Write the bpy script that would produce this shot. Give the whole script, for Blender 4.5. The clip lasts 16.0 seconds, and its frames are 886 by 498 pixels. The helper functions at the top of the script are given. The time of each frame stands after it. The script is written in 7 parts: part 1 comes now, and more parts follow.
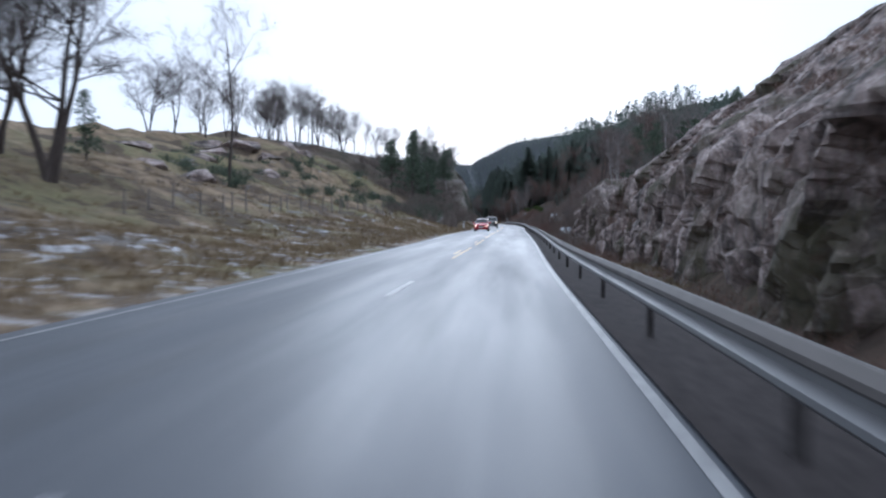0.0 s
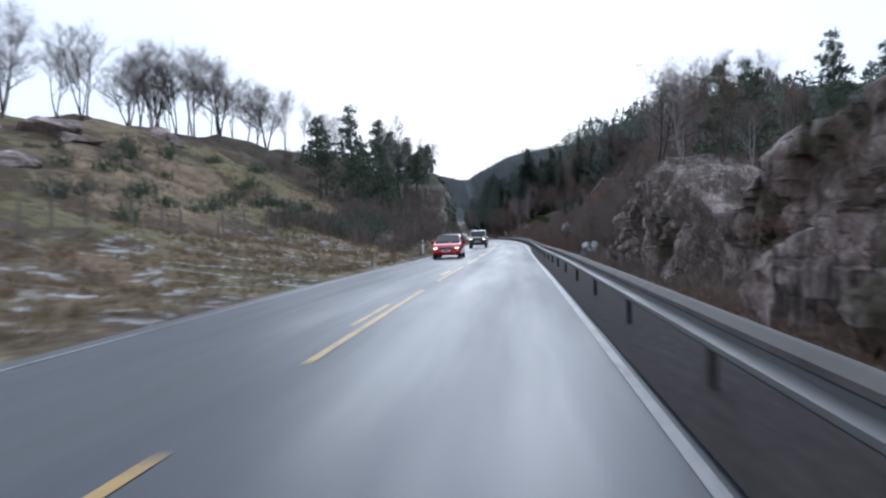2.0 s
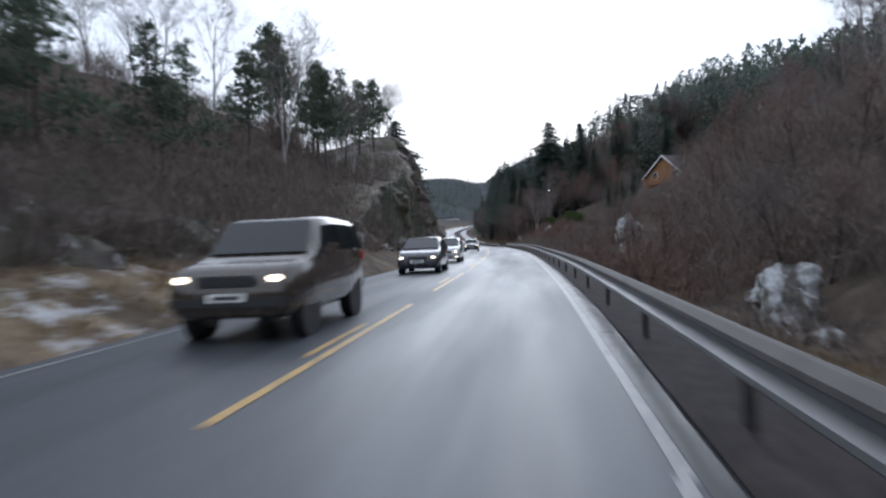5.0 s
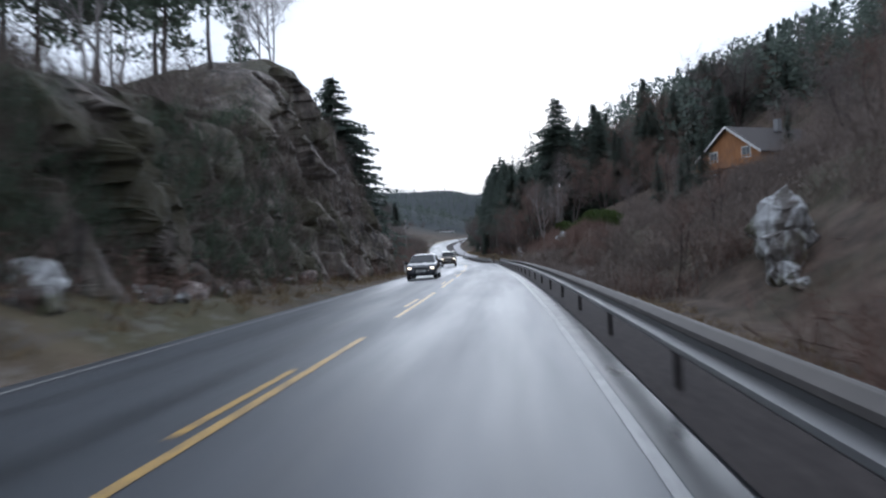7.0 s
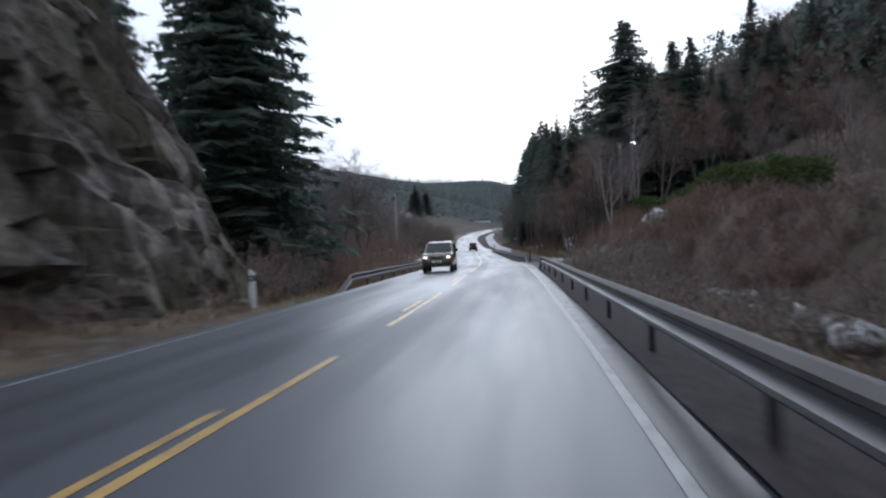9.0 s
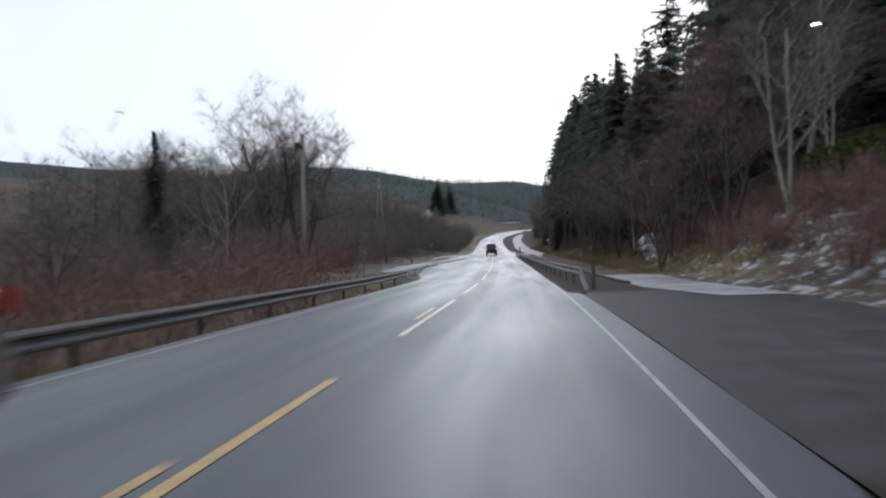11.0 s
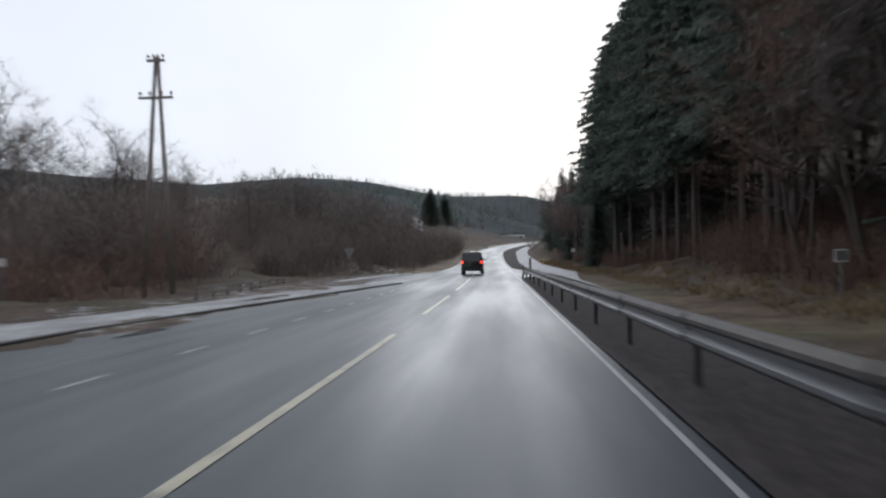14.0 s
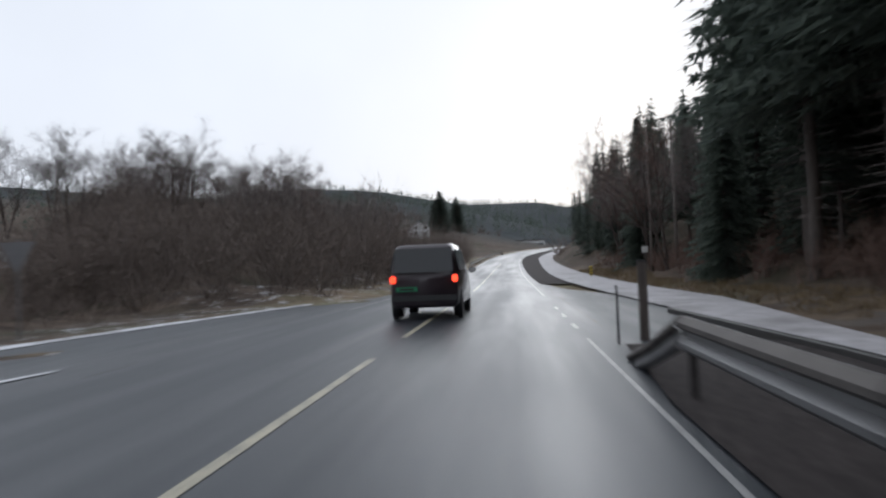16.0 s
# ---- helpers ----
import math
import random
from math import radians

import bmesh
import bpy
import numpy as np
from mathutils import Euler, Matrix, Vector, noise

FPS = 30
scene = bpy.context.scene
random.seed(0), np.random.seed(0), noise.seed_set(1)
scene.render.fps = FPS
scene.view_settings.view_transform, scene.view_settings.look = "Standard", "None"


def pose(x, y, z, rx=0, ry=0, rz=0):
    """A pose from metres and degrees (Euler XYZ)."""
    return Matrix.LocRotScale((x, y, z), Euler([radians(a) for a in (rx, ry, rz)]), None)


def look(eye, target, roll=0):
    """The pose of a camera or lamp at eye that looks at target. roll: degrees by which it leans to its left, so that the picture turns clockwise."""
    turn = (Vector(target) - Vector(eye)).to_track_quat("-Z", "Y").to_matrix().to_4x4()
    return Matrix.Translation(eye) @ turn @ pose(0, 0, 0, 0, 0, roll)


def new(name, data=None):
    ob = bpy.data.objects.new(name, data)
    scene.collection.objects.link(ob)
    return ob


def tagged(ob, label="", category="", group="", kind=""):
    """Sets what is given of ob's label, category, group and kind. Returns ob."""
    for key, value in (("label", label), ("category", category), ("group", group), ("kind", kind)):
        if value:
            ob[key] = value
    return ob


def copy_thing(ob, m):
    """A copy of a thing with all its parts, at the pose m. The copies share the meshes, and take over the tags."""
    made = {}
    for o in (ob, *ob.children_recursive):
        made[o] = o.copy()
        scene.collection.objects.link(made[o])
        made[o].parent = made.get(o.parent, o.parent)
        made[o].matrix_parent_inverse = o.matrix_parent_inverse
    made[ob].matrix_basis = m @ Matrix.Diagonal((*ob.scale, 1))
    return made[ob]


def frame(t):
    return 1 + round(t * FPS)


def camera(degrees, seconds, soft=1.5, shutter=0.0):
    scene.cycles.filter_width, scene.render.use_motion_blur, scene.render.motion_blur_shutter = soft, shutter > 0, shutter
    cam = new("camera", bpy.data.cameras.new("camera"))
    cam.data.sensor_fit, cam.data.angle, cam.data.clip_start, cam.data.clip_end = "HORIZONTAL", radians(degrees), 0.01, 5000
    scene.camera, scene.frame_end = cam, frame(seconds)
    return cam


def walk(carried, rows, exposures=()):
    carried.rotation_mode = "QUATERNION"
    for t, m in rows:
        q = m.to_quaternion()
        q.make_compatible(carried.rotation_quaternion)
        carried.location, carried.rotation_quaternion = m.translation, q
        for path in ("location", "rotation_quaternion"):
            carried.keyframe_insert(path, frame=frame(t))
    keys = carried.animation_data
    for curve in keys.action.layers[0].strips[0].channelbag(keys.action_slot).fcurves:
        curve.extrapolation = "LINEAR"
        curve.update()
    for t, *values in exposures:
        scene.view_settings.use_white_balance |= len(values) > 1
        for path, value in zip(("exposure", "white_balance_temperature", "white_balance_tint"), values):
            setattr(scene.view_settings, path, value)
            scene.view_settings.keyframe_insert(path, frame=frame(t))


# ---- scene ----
# ======== camera and its way ========
cam = camera(63.0, 16.0, soft=2.3, shutter=0.45)
walk(cam, [
    (0, look((2.226, -0.000, 1.329), (3.250, 9.938, 0.892), 0.18)),
    (0.5, look((4.301, 10.159, 1.274), (5.406, 20.092, 0.940), -0.79)),
    (1, look((6.401, 20.360, 1.205), (7.424, 30.305, 1.024), -0.30)),
    (1.5, look((8.593, 30.564, 1.185), (9.622, 40.510, 1.027), -1.37)),
    (2, look((10.751, 40.720, 1.178), (11.756, 50.668, 0.975), -2.01)),
    (2.5, look((12.892, 50.788, 1.176), (13.916, 60.730, 0.846), -1.34)),
    (3, look((15.030, 60.958, 1.157), (16.161, 70.884, 0.702), -1.91)),
    (3.5, look((17.152, 71.041, 1.087), (18.031, 80.998, 0.796), -2.20)),
    (4, look((19.200, 81.030, 1.021), (20.088, 90.988, 0.816), -2.07)),
    (4.2, look((20.057, 85.047, 1.002), (20.916, 95.009, 0.808), -2.11)),
    (6.5, look((29.132, 131.776, 0.945), (29.841, 141.751, 0.987), -2.48)),
    (7, look((30.948, 141.948, 0.912), (31.706, 151.919, 0.978), -3.16)),
    (7.5, look((32.669, 152.089, 0.901), (33.281, 162.070, 0.983), -3.49)),
    (8, look((34.266, 162.154, 0.886), (34.648, 172.146, 0.945), -3.27)),
    (8.5, look((35.692, 172.148, 0.863), (36.002, 182.143, 0.850), -2.84)),
    (9, look((37.041, 182.106, 0.827), (37.265, 192.104, 0.800), -2.44)),
    (9.2, look((37.536, 186.088, 0.804), (37.732, 196.086, 0.762), -2.03)),
    (11.5, look((42.550, 231.971, 0.640), (42.284, 241.967, 0.700), -1.60)),
    (12, look((43.429, 241.947, 0.554), (43.127, 251.941, 0.670), -0.60)),
    (12.5, look((44.105, 251.765, 0.439), (43.613, 261.751, 0.618), 0.10)),
    (13, look((44.858, 261.571, 0.351), (44.428, 271.559, 0.562), -0.14)),
    (13.5, look((45.533, 271.378, 0.331), (45.139, 281.367, 0.594), -1.05)),
    (14, look((46.208, 281.310, 0.345), (45.968, 291.304, 0.587), -0.94)),
    (14.5, look((46.811, 291.332, 0.387), (46.476, 301.322, 0.667), -1.17)),
    (15, look((47.409, 301.335, 0.455), (47.039, 311.324, 0.754), -1.40)),
    (15.5, look((47.971, 311.312, 0.548), (47.546, 321.298, 0.884), -1.72)),
    (16, look((48.461, 321.268, 0.663), (47.973, 331.249, 1.057), -2.16)),
], exposures=[(0, -0.03, 5200, 10), (4.2, -0.03, 5500, 10), (8, -0.06, 5400, 10), (11.5, -0.16, 5800, 10), (16, -0.26, 5900, 10)])

# ======== light: bright overcast winter sky ========
world = bpy.data.worlds.new("overcast_sky")
scene.world = world
world.use_nodes = True
wn, wl = world.node_tree.nodes, world.node_tree.links
sky = wn.new("ShaderNodeTexSky")
sky.sky_type, sky.sun_disc = "NISHITA", False
sky.sun_elevation, sky.sun_rotation = radians(14), radians(10)
sky.air_density, sky.dust_density, sky.ozone_density = 1.0, 4.0, 1.0
cloud = wn.new("ShaderNodeTexNoise")
cloud.inputs["Scale"].default_value, cloud.inputs["Detail"].default_value = 2.2, 5
deck = wn.new("ShaderNodeValToRGB")
deck.color_ramp.elements[0].position, deck.color_ramp.elements[0].color = 0.30, (9.9, 9.9, 10.0, 1)
deck.color_ramp.elements[1].position, deck.color_ramp.elements[1].color = 0.65, (10.8, 10.8, 10.9, 1)
mixer = wn.new("ShaderNodeMix")
mixer.data_type = "RGBA"
mixer.inputs[0].default_value = 0.95
wl.new(cloud.outputs[0], deck.inputs[0])
wl.new(sky.outputs[0], mixer.inputs[6])
wl.new(deck.outputs[0], mixer.inputs[7])
wl.new(mixer.outputs[2], wn["Background"].inputs[0])
wn["Background"].inputs[1].default_value = 0.105
sun = new("sun", bpy.data.lights.new("sun", "SUN"))
sun.data.energy, sun.data.angle, sun.data.color = 0.5, radians(31), (1.0, 0.97, 0.93)
sun.matrix_world = look((0, 0, 60), (-15, -85, 36))

# ======== the road's line: one spline in plan, one in height, every 20 m ========
XK = [-3.89, 0.12, 4.13, 8.38, 12.48, 16.58, 20.7, 24.63, 28.21, 31.49, 34.36, 36.96, 39.26, 41.23, 42.81, 44.15, 45.3, 46.35, 47.27, 48.19, 48.95, 49.79, 50.74, 51.76, 52.85, 54.5, 57.8, 63.2, 70.4, 78.8, 88, 97.5, 106.5, 114.5, 121.5, 127.5, 132.5, 136.5, 139.5, 142, 144]
ZK = [-0.02, 0.07, -0.05, -0.08, -0.09, -0.22, -0.29, -0.27, -0.33, -0.36, -0.41, -0.53, -0.55, -0.69, -0.9, -0.92, -0.82, -0.61, -0.33, -0.06, 0.37, 0.91, 1.55, 2.29, 3.2, 4.3, 5.6, 6.95, 8.2, 9.3, 10.2, 10.9, 11.5, 12.0, 12.4, 12.8, 13.1, 13.3, 13.5, 13.7, 13.9]


def spline(v, s):
    v = np.asarray(v, float)
    s = np.asarray(s, float)
    q = np.clip((s + 20.0) / 20.0, 0, len(v) - 1.001)
    i = np.clip(np.floor(q).astype(int), 1, len(v) - 3)
    w = q - i
    a, b, c, e = v[i - 1], v[i], v[i + 1], v[i + 2]
    y = b + 0.5 * w * (c - a + w * (2 * a - 5 * b + 4 * c - e + w * (3 * (b - c) + e - a)))
    return y + np.where(s < -20, (s + 20) / 20 * (v[1] - v[0]), 0) + np.where(s > 779, (s - 779) / 20 * (v[-1] - v[-2]), 0)


def rx(s):
    return spline(XK, s)


def rz(s):
    return spline(ZK, s)


def crown(u):
    u = np.asarray(u, float)
    return np.where(u > 0, -0.025 * np.minimum(u, 4.2), 0.01 * np.maximum(u, -4.2))


def heading(s):
    return math.degrees(-math.atan2(float(rx(s + 2) - rx(s - 2)), 4.0))


# ======== value noise on arrays ========
_perm = np.random.RandomState(7).rand(4096)


def vnoise(x, y, z=0.0):
    x, y, z = np.broadcast_arrays(np.asarray(x, float), np.asarray(y, float), np.asarray(z, float))
    xi, yi, zi = np.floor(x).astype(int), np.floor(y).astype(int), np.floor(z).astype(int)
    fx, fy, fz = x - xi, y - yi, z - zi
    fx, fy, fz = fx * fx * (3 - 2 * fx), fy * fy * (3 - 2 * fy), fz * fz * (3 - 2 * fz)

    def h(a, b, c):
        return _perm[(a * 73 + b * 1571 + c * 337 + (a * b) % 911) % 4096]

    lo = (h(xi, yi, zi) * (1 - fx) + h(xi + 1, yi, zi) * fx) * (1 - fy) + (h(xi, yi + 1, zi) * (1 - fx) + h(xi + 1, yi + 1, zi) * fx) * fy
    hi = (h(xi, yi, zi + 1) * (1 - fx) + h(xi + 1, yi, zi + 1) * fx) * (1 - fy) + (h(xi, yi + 1, zi + 1) * (1 - fx) + h(xi + 1, yi + 1, zi + 1) * fx) * fy
    return (lo * (1 - fz) + hi * fz) * 2 - 1


def fbm(x, y, z=0.0, octaves=4):
    t, a = 0.0, 1.0
    for k in range(octaves):
        t = t + a * vnoise(np.asarray(x) * 2**k + 17.3 * k, np.asarray(y) * 2**k - 9.1 * k, np.asarray(z) * 2**k)
        a *= 0.5
    return t


# ======== materials ========
def material(name, build):
    m = bpy.data.materials.new(name)
    m.use_nodes = True
    nt = m.node_tree
    bsdf = nt.nodes["Principled BSDF"]
    build(nt, bsdf)
    return m


def node(nt, kind, **values):
    n = nt.nodes.new(kind)
    for k, v in values.items():
        n.inputs[k.replace("_", " ")].default_value = v
    return n


def coords(nt, kind="Object"):
    return nt.nodes.new("ShaderNodeTexCoord").outputs[kind]


def noise_of(nt, co, scale, detail=5, rough=0.55, stretch=None):
    if stretch:
        mp = nt.nodes.new("ShaderNodeMapping")
        mp.inputs["Scale"].default_value = stretch
        nt.links.new(co, mp.inputs[0])
        co = mp.outputs[0]
    n = node(nt, "ShaderNodeTexNoise", Scale=scale, Detail=detail, Roughness=rough)
    nt.links.new(co, n.inputs["Vector"])
    return n.outputs[0]


def ramp(nt, fac, *stops):
    r = nt.nodes.new("ShaderNodeValToRGB")
    e = r.color_ramp.elements
    while len(e) < len(stops):
        e.new(0.5)
    for k, (p, c) in enumerate(stops):
        e[k].position = p
        e[k].color = (c, c, c, 1) if isinstance(c, (int, float)) else (*c, 1)
    nt.links.new(fac, r.inputs[0])
    return r.outputs[0]


def mixed(nt, fac, a, b, mode="MIX"):
    n = nt.nodes.new("ShaderNodeMix")
    n.data_type, n.blend_type = "RGBA", mode
    for sock, v in ((0, fac), (6, a), (7, b)):
        if isinstance(v, (int, float)):
            n.inputs[sock].default_value = v if sock == 0 else (v, v, v, 1)
        elif isinstance(v, tuple):
            n.inputs[sock].default_value = (*v, 1)
        else:
            nt.links.new(v, n.inputs[sock])
    return n.outputs[2]


def bumped(nt, bsdf, height, strength=0.4, distance=0.05):
    b = node(nt, "ShaderNodeBump", Strength=strength, Distance=distance)
    nt.links.new(height, b.inputs["Height"])
    nt.links.new(b.outputs[0], bsdf.inputs["Normal"])


def plain(name, colour, rough=0.6, metal=0.0, grain=0.12, scale=6.0, emit=0.0, coat=0.0, spec=0.5):
    def build(nt, b):
        n = noise_of(nt, coords(nt), scale)
        dark = tuple(c * (1 - grain) for c in colour)
        light = tuple(min(1, c * (1 + grain)) for c in colour)
        nt.links.new(ramp(nt, n, (0.3, dark), (0.7, light)), b.inputs["Base Color"])
        nt.links.new(ramp(nt, n, (0.3, max(0.02, rough - 0.07)), (0.7, min(1, rough + 0.07))), b.inputs["Roughness"])
        b.inputs["Metallic"].default_value = metal
        b.inputs["Coat Weight"].default_value = coat
        b.inputs["Specular IOR Level"].default_value = spec
        if emit:
            b.inputs["Emission Color"].default_value = (*colour, 1)
            b.inputs["Emission Strength"].default_value = emit
    return material(name, build)


def build_asphalt(nt, b):
    uv = nt.nodes.new("ShaderNodeUVMap")
    sep = nt.nodes.new("ShaderNodeSeparateXYZ")
    nt.links.new(uv.outputs[0], sep.inputs[0])
    co = coords(nt)
    fine = noise_of(nt, co, 28, 6, 0.7)
    patch = noise_of(nt, uv.outputs[0], 0.5, 4, 0.6, (1.0, 0.08, 1))
    # wheel tracks: two bands in each lane, by the distance from the lane's middle
    ab = nt.nodes.new("ShaderNodeMath"); ab.operation = "ABSOLUTE"
    nt.links.new(sep.outputs[0], ab.inputs[0])
    su = nt.nodes.new("ShaderNodeMath"); su.operation = "SUBTRACT"; su.inputs[1].default_value = 1.7
    nt.links.new(ab.outputs[0], su.inputs[0])
    a2 = nt.nodes.new("ShaderNodeMath"); a2.operation = "ABSOLUTE"
    nt.links.new(su.outputs[0], a2.inputs[0])
    track = ramp(nt, a2.outputs[0], (0.35, 0.0), (0.62, 1.0), (0.85, 1.0), (1.15, 0.0))
    # blue of the reflected sky is put into the base tones
    col = mixed(nt, patch, (0.036, 0.040, 0.048), (0.060, 0.065, 0.076))
    col = mixed(nt, track, col, mixed(nt, fine, (0.028, 0.031, 0.037), (0.046, 0.050, 0.058)))
    speck = ramp(nt, fine, (0.55, 0.0), (0.75, 0.5))
    col = mixed(nt, speck, col, (0.11, 0.11, 0.115))
    # the last stretch has a darker base, slightly lower roughness and less specular
    last_stretch = nt.nodes.new("ShaderNodeMapRange")
    last_stretch.inputs["From Min"].default_value, last_stretch.inputs["From Max"].default_value = 215.0, 275.0
    nt.links.new(sep.outputs[1], last_stretch.inputs["Value"])
    last_stretch = last_stretch.outputs[0]
    col = mixed(nt, last_stretch, col, mixed(nt, patch, (0.014, 0.016, 0.020), (0.032, 0.035, 0.042)))
    nt.links.new(col, b.inputs["Base Color"])
    wet = mixed(nt, track, ramp(nt, patch, (0.36, 0.38), (0.64, 0.56)), ramp(nt, patch, (0.36, 0.36), (0.64, 0.50)))
    wet = mixed(nt, last_stretch, wet, mixed(nt, track, ramp(nt, patch, (0.38, 0.36), (0.62, 0.50)), ramp(nt, patch, (0.38, 0.34), (0.62, 0.46))))
    nt.links.new(wet, b.inputs["Roughness"])
    nt.links.new(mixed(nt, last_stretch, 0.6, 0.42), b.inputs["Specular IOR Level"])
    # bluish cast painted into the reflections, stronger further along the road
    nt.links.new(mixed(nt, last_stretch, (0.92, 0.97, 1.0), (0.80, 0.93, 1.0)), b.inputs["Specular Tint"])
    bumped(nt, b, fine, 0.25, 0.01)


def build_ground(nt, b):
    co = coords(nt)
    uv = nt.nodes.new("ShaderNodeUVMap")
    uv.uv_map = "zone"
    sep = nt.nodes.new("ShaderNodeSeparateXYZ")
    nt.links.new(uv.outputs[0], sep.inputs[0])
    big = noise_of(nt, co, 0.09, 6, 0.6)
    mid = noise_of(nt, co, 0.7, 6, 0.65)
    fine = noise_of(nt, co, 9, 6, 0.7)
    grass = mixed(nt, ramp(nt, mid, (0.35, 0.0), (0.65, 1.0)), (0.18, 0.132, 0.085), (0.40, 0.305, 0.20))
    moss = mixed(nt, mid, (0.15, 0.148, 0.072), (0.29, 0.268, 0.135))
    col = mixed(nt, ramp(nt, big, (0.46, 0.0), (0.6, 0.9)), grass, moss)
    heather = mixed(nt, fine, (0.06, 0.046, 0.037), (0.15, 0.112, 0.08))
    col = mixed(nt, ramp(nt, noise_of(nt, co, 0.16, 7, 0.72), (0.5, 0.0), (0.56, 0.9)), col, heather)
    col = mixed(nt, ramp(nt, fine, (0.3, 0.5), (0.7, 1.0)), (0.03, 0.022, 0.015), col)
    stone = mixed(nt, fine, (0.10, 0.095, 0.09), (0.27, 0.255, 0.245))
    col = mixed(nt, ramp(nt, noise_of(nt, co, 0.2, 7, 0.7, (1, 0.6, 2.5)), (0.60, 0.0), (0.635, 0.9)), col, stone)
    floor = mixed(nt, ramp(nt, mid, (0.35, 0.0), (0.65, 1.0)), (0.05, 0.038, 0.031), (0.13, 0.098, 0.075))
    floor = mixed(nt, ramp(nt, big, (0.5, 0.0), (0.66, 0.7)), floor, (0.045, 0.048, 0.026))
    col = mixed(nt, sep.outputs[0], floor, col)
    # far hillsides are wooded all over; tree shade and bluish distance painted into the colour
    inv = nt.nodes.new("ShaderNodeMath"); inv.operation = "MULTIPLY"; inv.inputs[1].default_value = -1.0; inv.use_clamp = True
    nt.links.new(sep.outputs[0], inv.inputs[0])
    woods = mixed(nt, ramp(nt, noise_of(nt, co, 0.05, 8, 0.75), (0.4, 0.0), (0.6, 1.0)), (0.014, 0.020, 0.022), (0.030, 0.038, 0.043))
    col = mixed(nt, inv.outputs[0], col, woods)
    snow = ramp(nt, noise_of(nt, co, 0.9, 8, 0.75, (1, 1, 2.5)), (0.535, 0.0), (0.60, 1.0))
    m = nt.nodes.new("ShaderNodeMath"); m.operation = "MULTIPLY"
    nt.links.new(snow, m.inputs[0]); nt.links.new(sep.outputs[1], m.inputs[1])
    col = mixed(nt, m.outputs[0], col, (0.60, 0.61, 0.64))
    nt.links.new(col, b.inputs["Base Color"])
    b.inputs["Roughness"].default_value = 0.9
    b.inputs["Specular IOR Level"].default_value = 0.2
    bumped(nt, b, fine, 0.6, 0.12)


def build_rock(nt, b, gain=2.0, moss=0.5, tint=(1, 1, 1)):
    tone = lambda *c: tuple(gain * k * w for k, w in zip(c, tint))
    co = coords(nt)
    big = noise_of(nt, co, 0.22, 6, 0.62)
    mid = noise_of(nt, co, 1.3, 8, 0.72, (1, 1, 0.6))
    fine = noise_of(nt, co, 11, 7, 0.75)
    streak = noise_of(nt, co, 1.1, 6, 0.65, (1.0, 1.0, 0.14))
    col = ramp(nt, mid, (0.30, tone(0.040, 0.032, 0.030)), (0.5, tone(0.165, 0.130, 0.118)), (0.66, tone(0.36, 0.305, 0.28)))
    col = mixed(nt, ramp(nt, streak, (0.5, 0.0), (0.62, 0.85)), col, (0.032, 0.028, 0.026))
    col = mixed(nt, ramp(nt, big, (moss, 0.0), (moss + 0.12, 0.85)), col, mixed(nt, fine, (0.040, 0.038, 0.018), (0.10, 0.09, 0.042)))
    col = mixed(nt, ramp(nt, noise_of(nt, co, 0.5, 6, 0.7), (0.56, 0.0), (0.66, 0.7)), col, (0.12, 0.078, 0.056))
    pale = ramp(nt, noise_of(nt, co, 0.9, 7, 0.7, (1, 1, 0.35)), (0.64, 0.0), (0.71, 0.6))
    col = mixed(nt, pale, col, (0.38, 0.36, 0.35))
    crack = nt.nodes.new("ShaderNodeTexVoronoi")
    crack.feature = "DISTANCE_TO_EDGE"
    crack.inputs["Scale"].default_value = 0.75
    mp = nt.nodes.new("ShaderNodeMapping")
    mp.inputs["Rotation"].default_value = (0.5, 0.3, 0.2)
    mp.inputs["Scale"].default_value = (1.0, 0.8, 0.5)
    warp = nt.nodes.new("ShaderNodeVectorMath"); warp.operation = "ADD"
    wn_ = node(nt, "ShaderNodeTexNoise", Scale=1.2, Detail=5)
    nt.links.new(co, wn_.inputs["Vector"])
    nt.links.new(co, warp.inputs[0]); nt.links.new(wn_.outputs["Color"], warp.inputs[1])
    nt.links.new(warp.outputs[0], mp.inputs[0]); nt.links.new(mp.outputs[0], crack.inputs["Vector"])
    line = ramp(nt, crack.outputs["Distance"], (0.0, 0.5), (0.045, 0.0))
    col = mixed(nt, line, col, (0.022, 0.02, 0.018))
    col = mixed(nt, ramp(nt, fine, (0.25, 0.55), (0.6, 1.0)), (0.028, 0.025, 0.023), col)
    nt.links.new(col, b.inputs["Base Color"])
    nt.links.new(ramp(nt, fine, (0.3, 0.55), (0.7, 0.85)), b.inputs["Roughness"])
    h = mixed(nt, 0.5, mid, fine)
    h = mixed(nt, line, h, 0.0)
    bumped(nt, b, h, 0.9, 0.2)


def build_cliff(nt, b):
    build_rock(nt, b, 1.35, 0.45, (0.95, 1.0, 0.95))


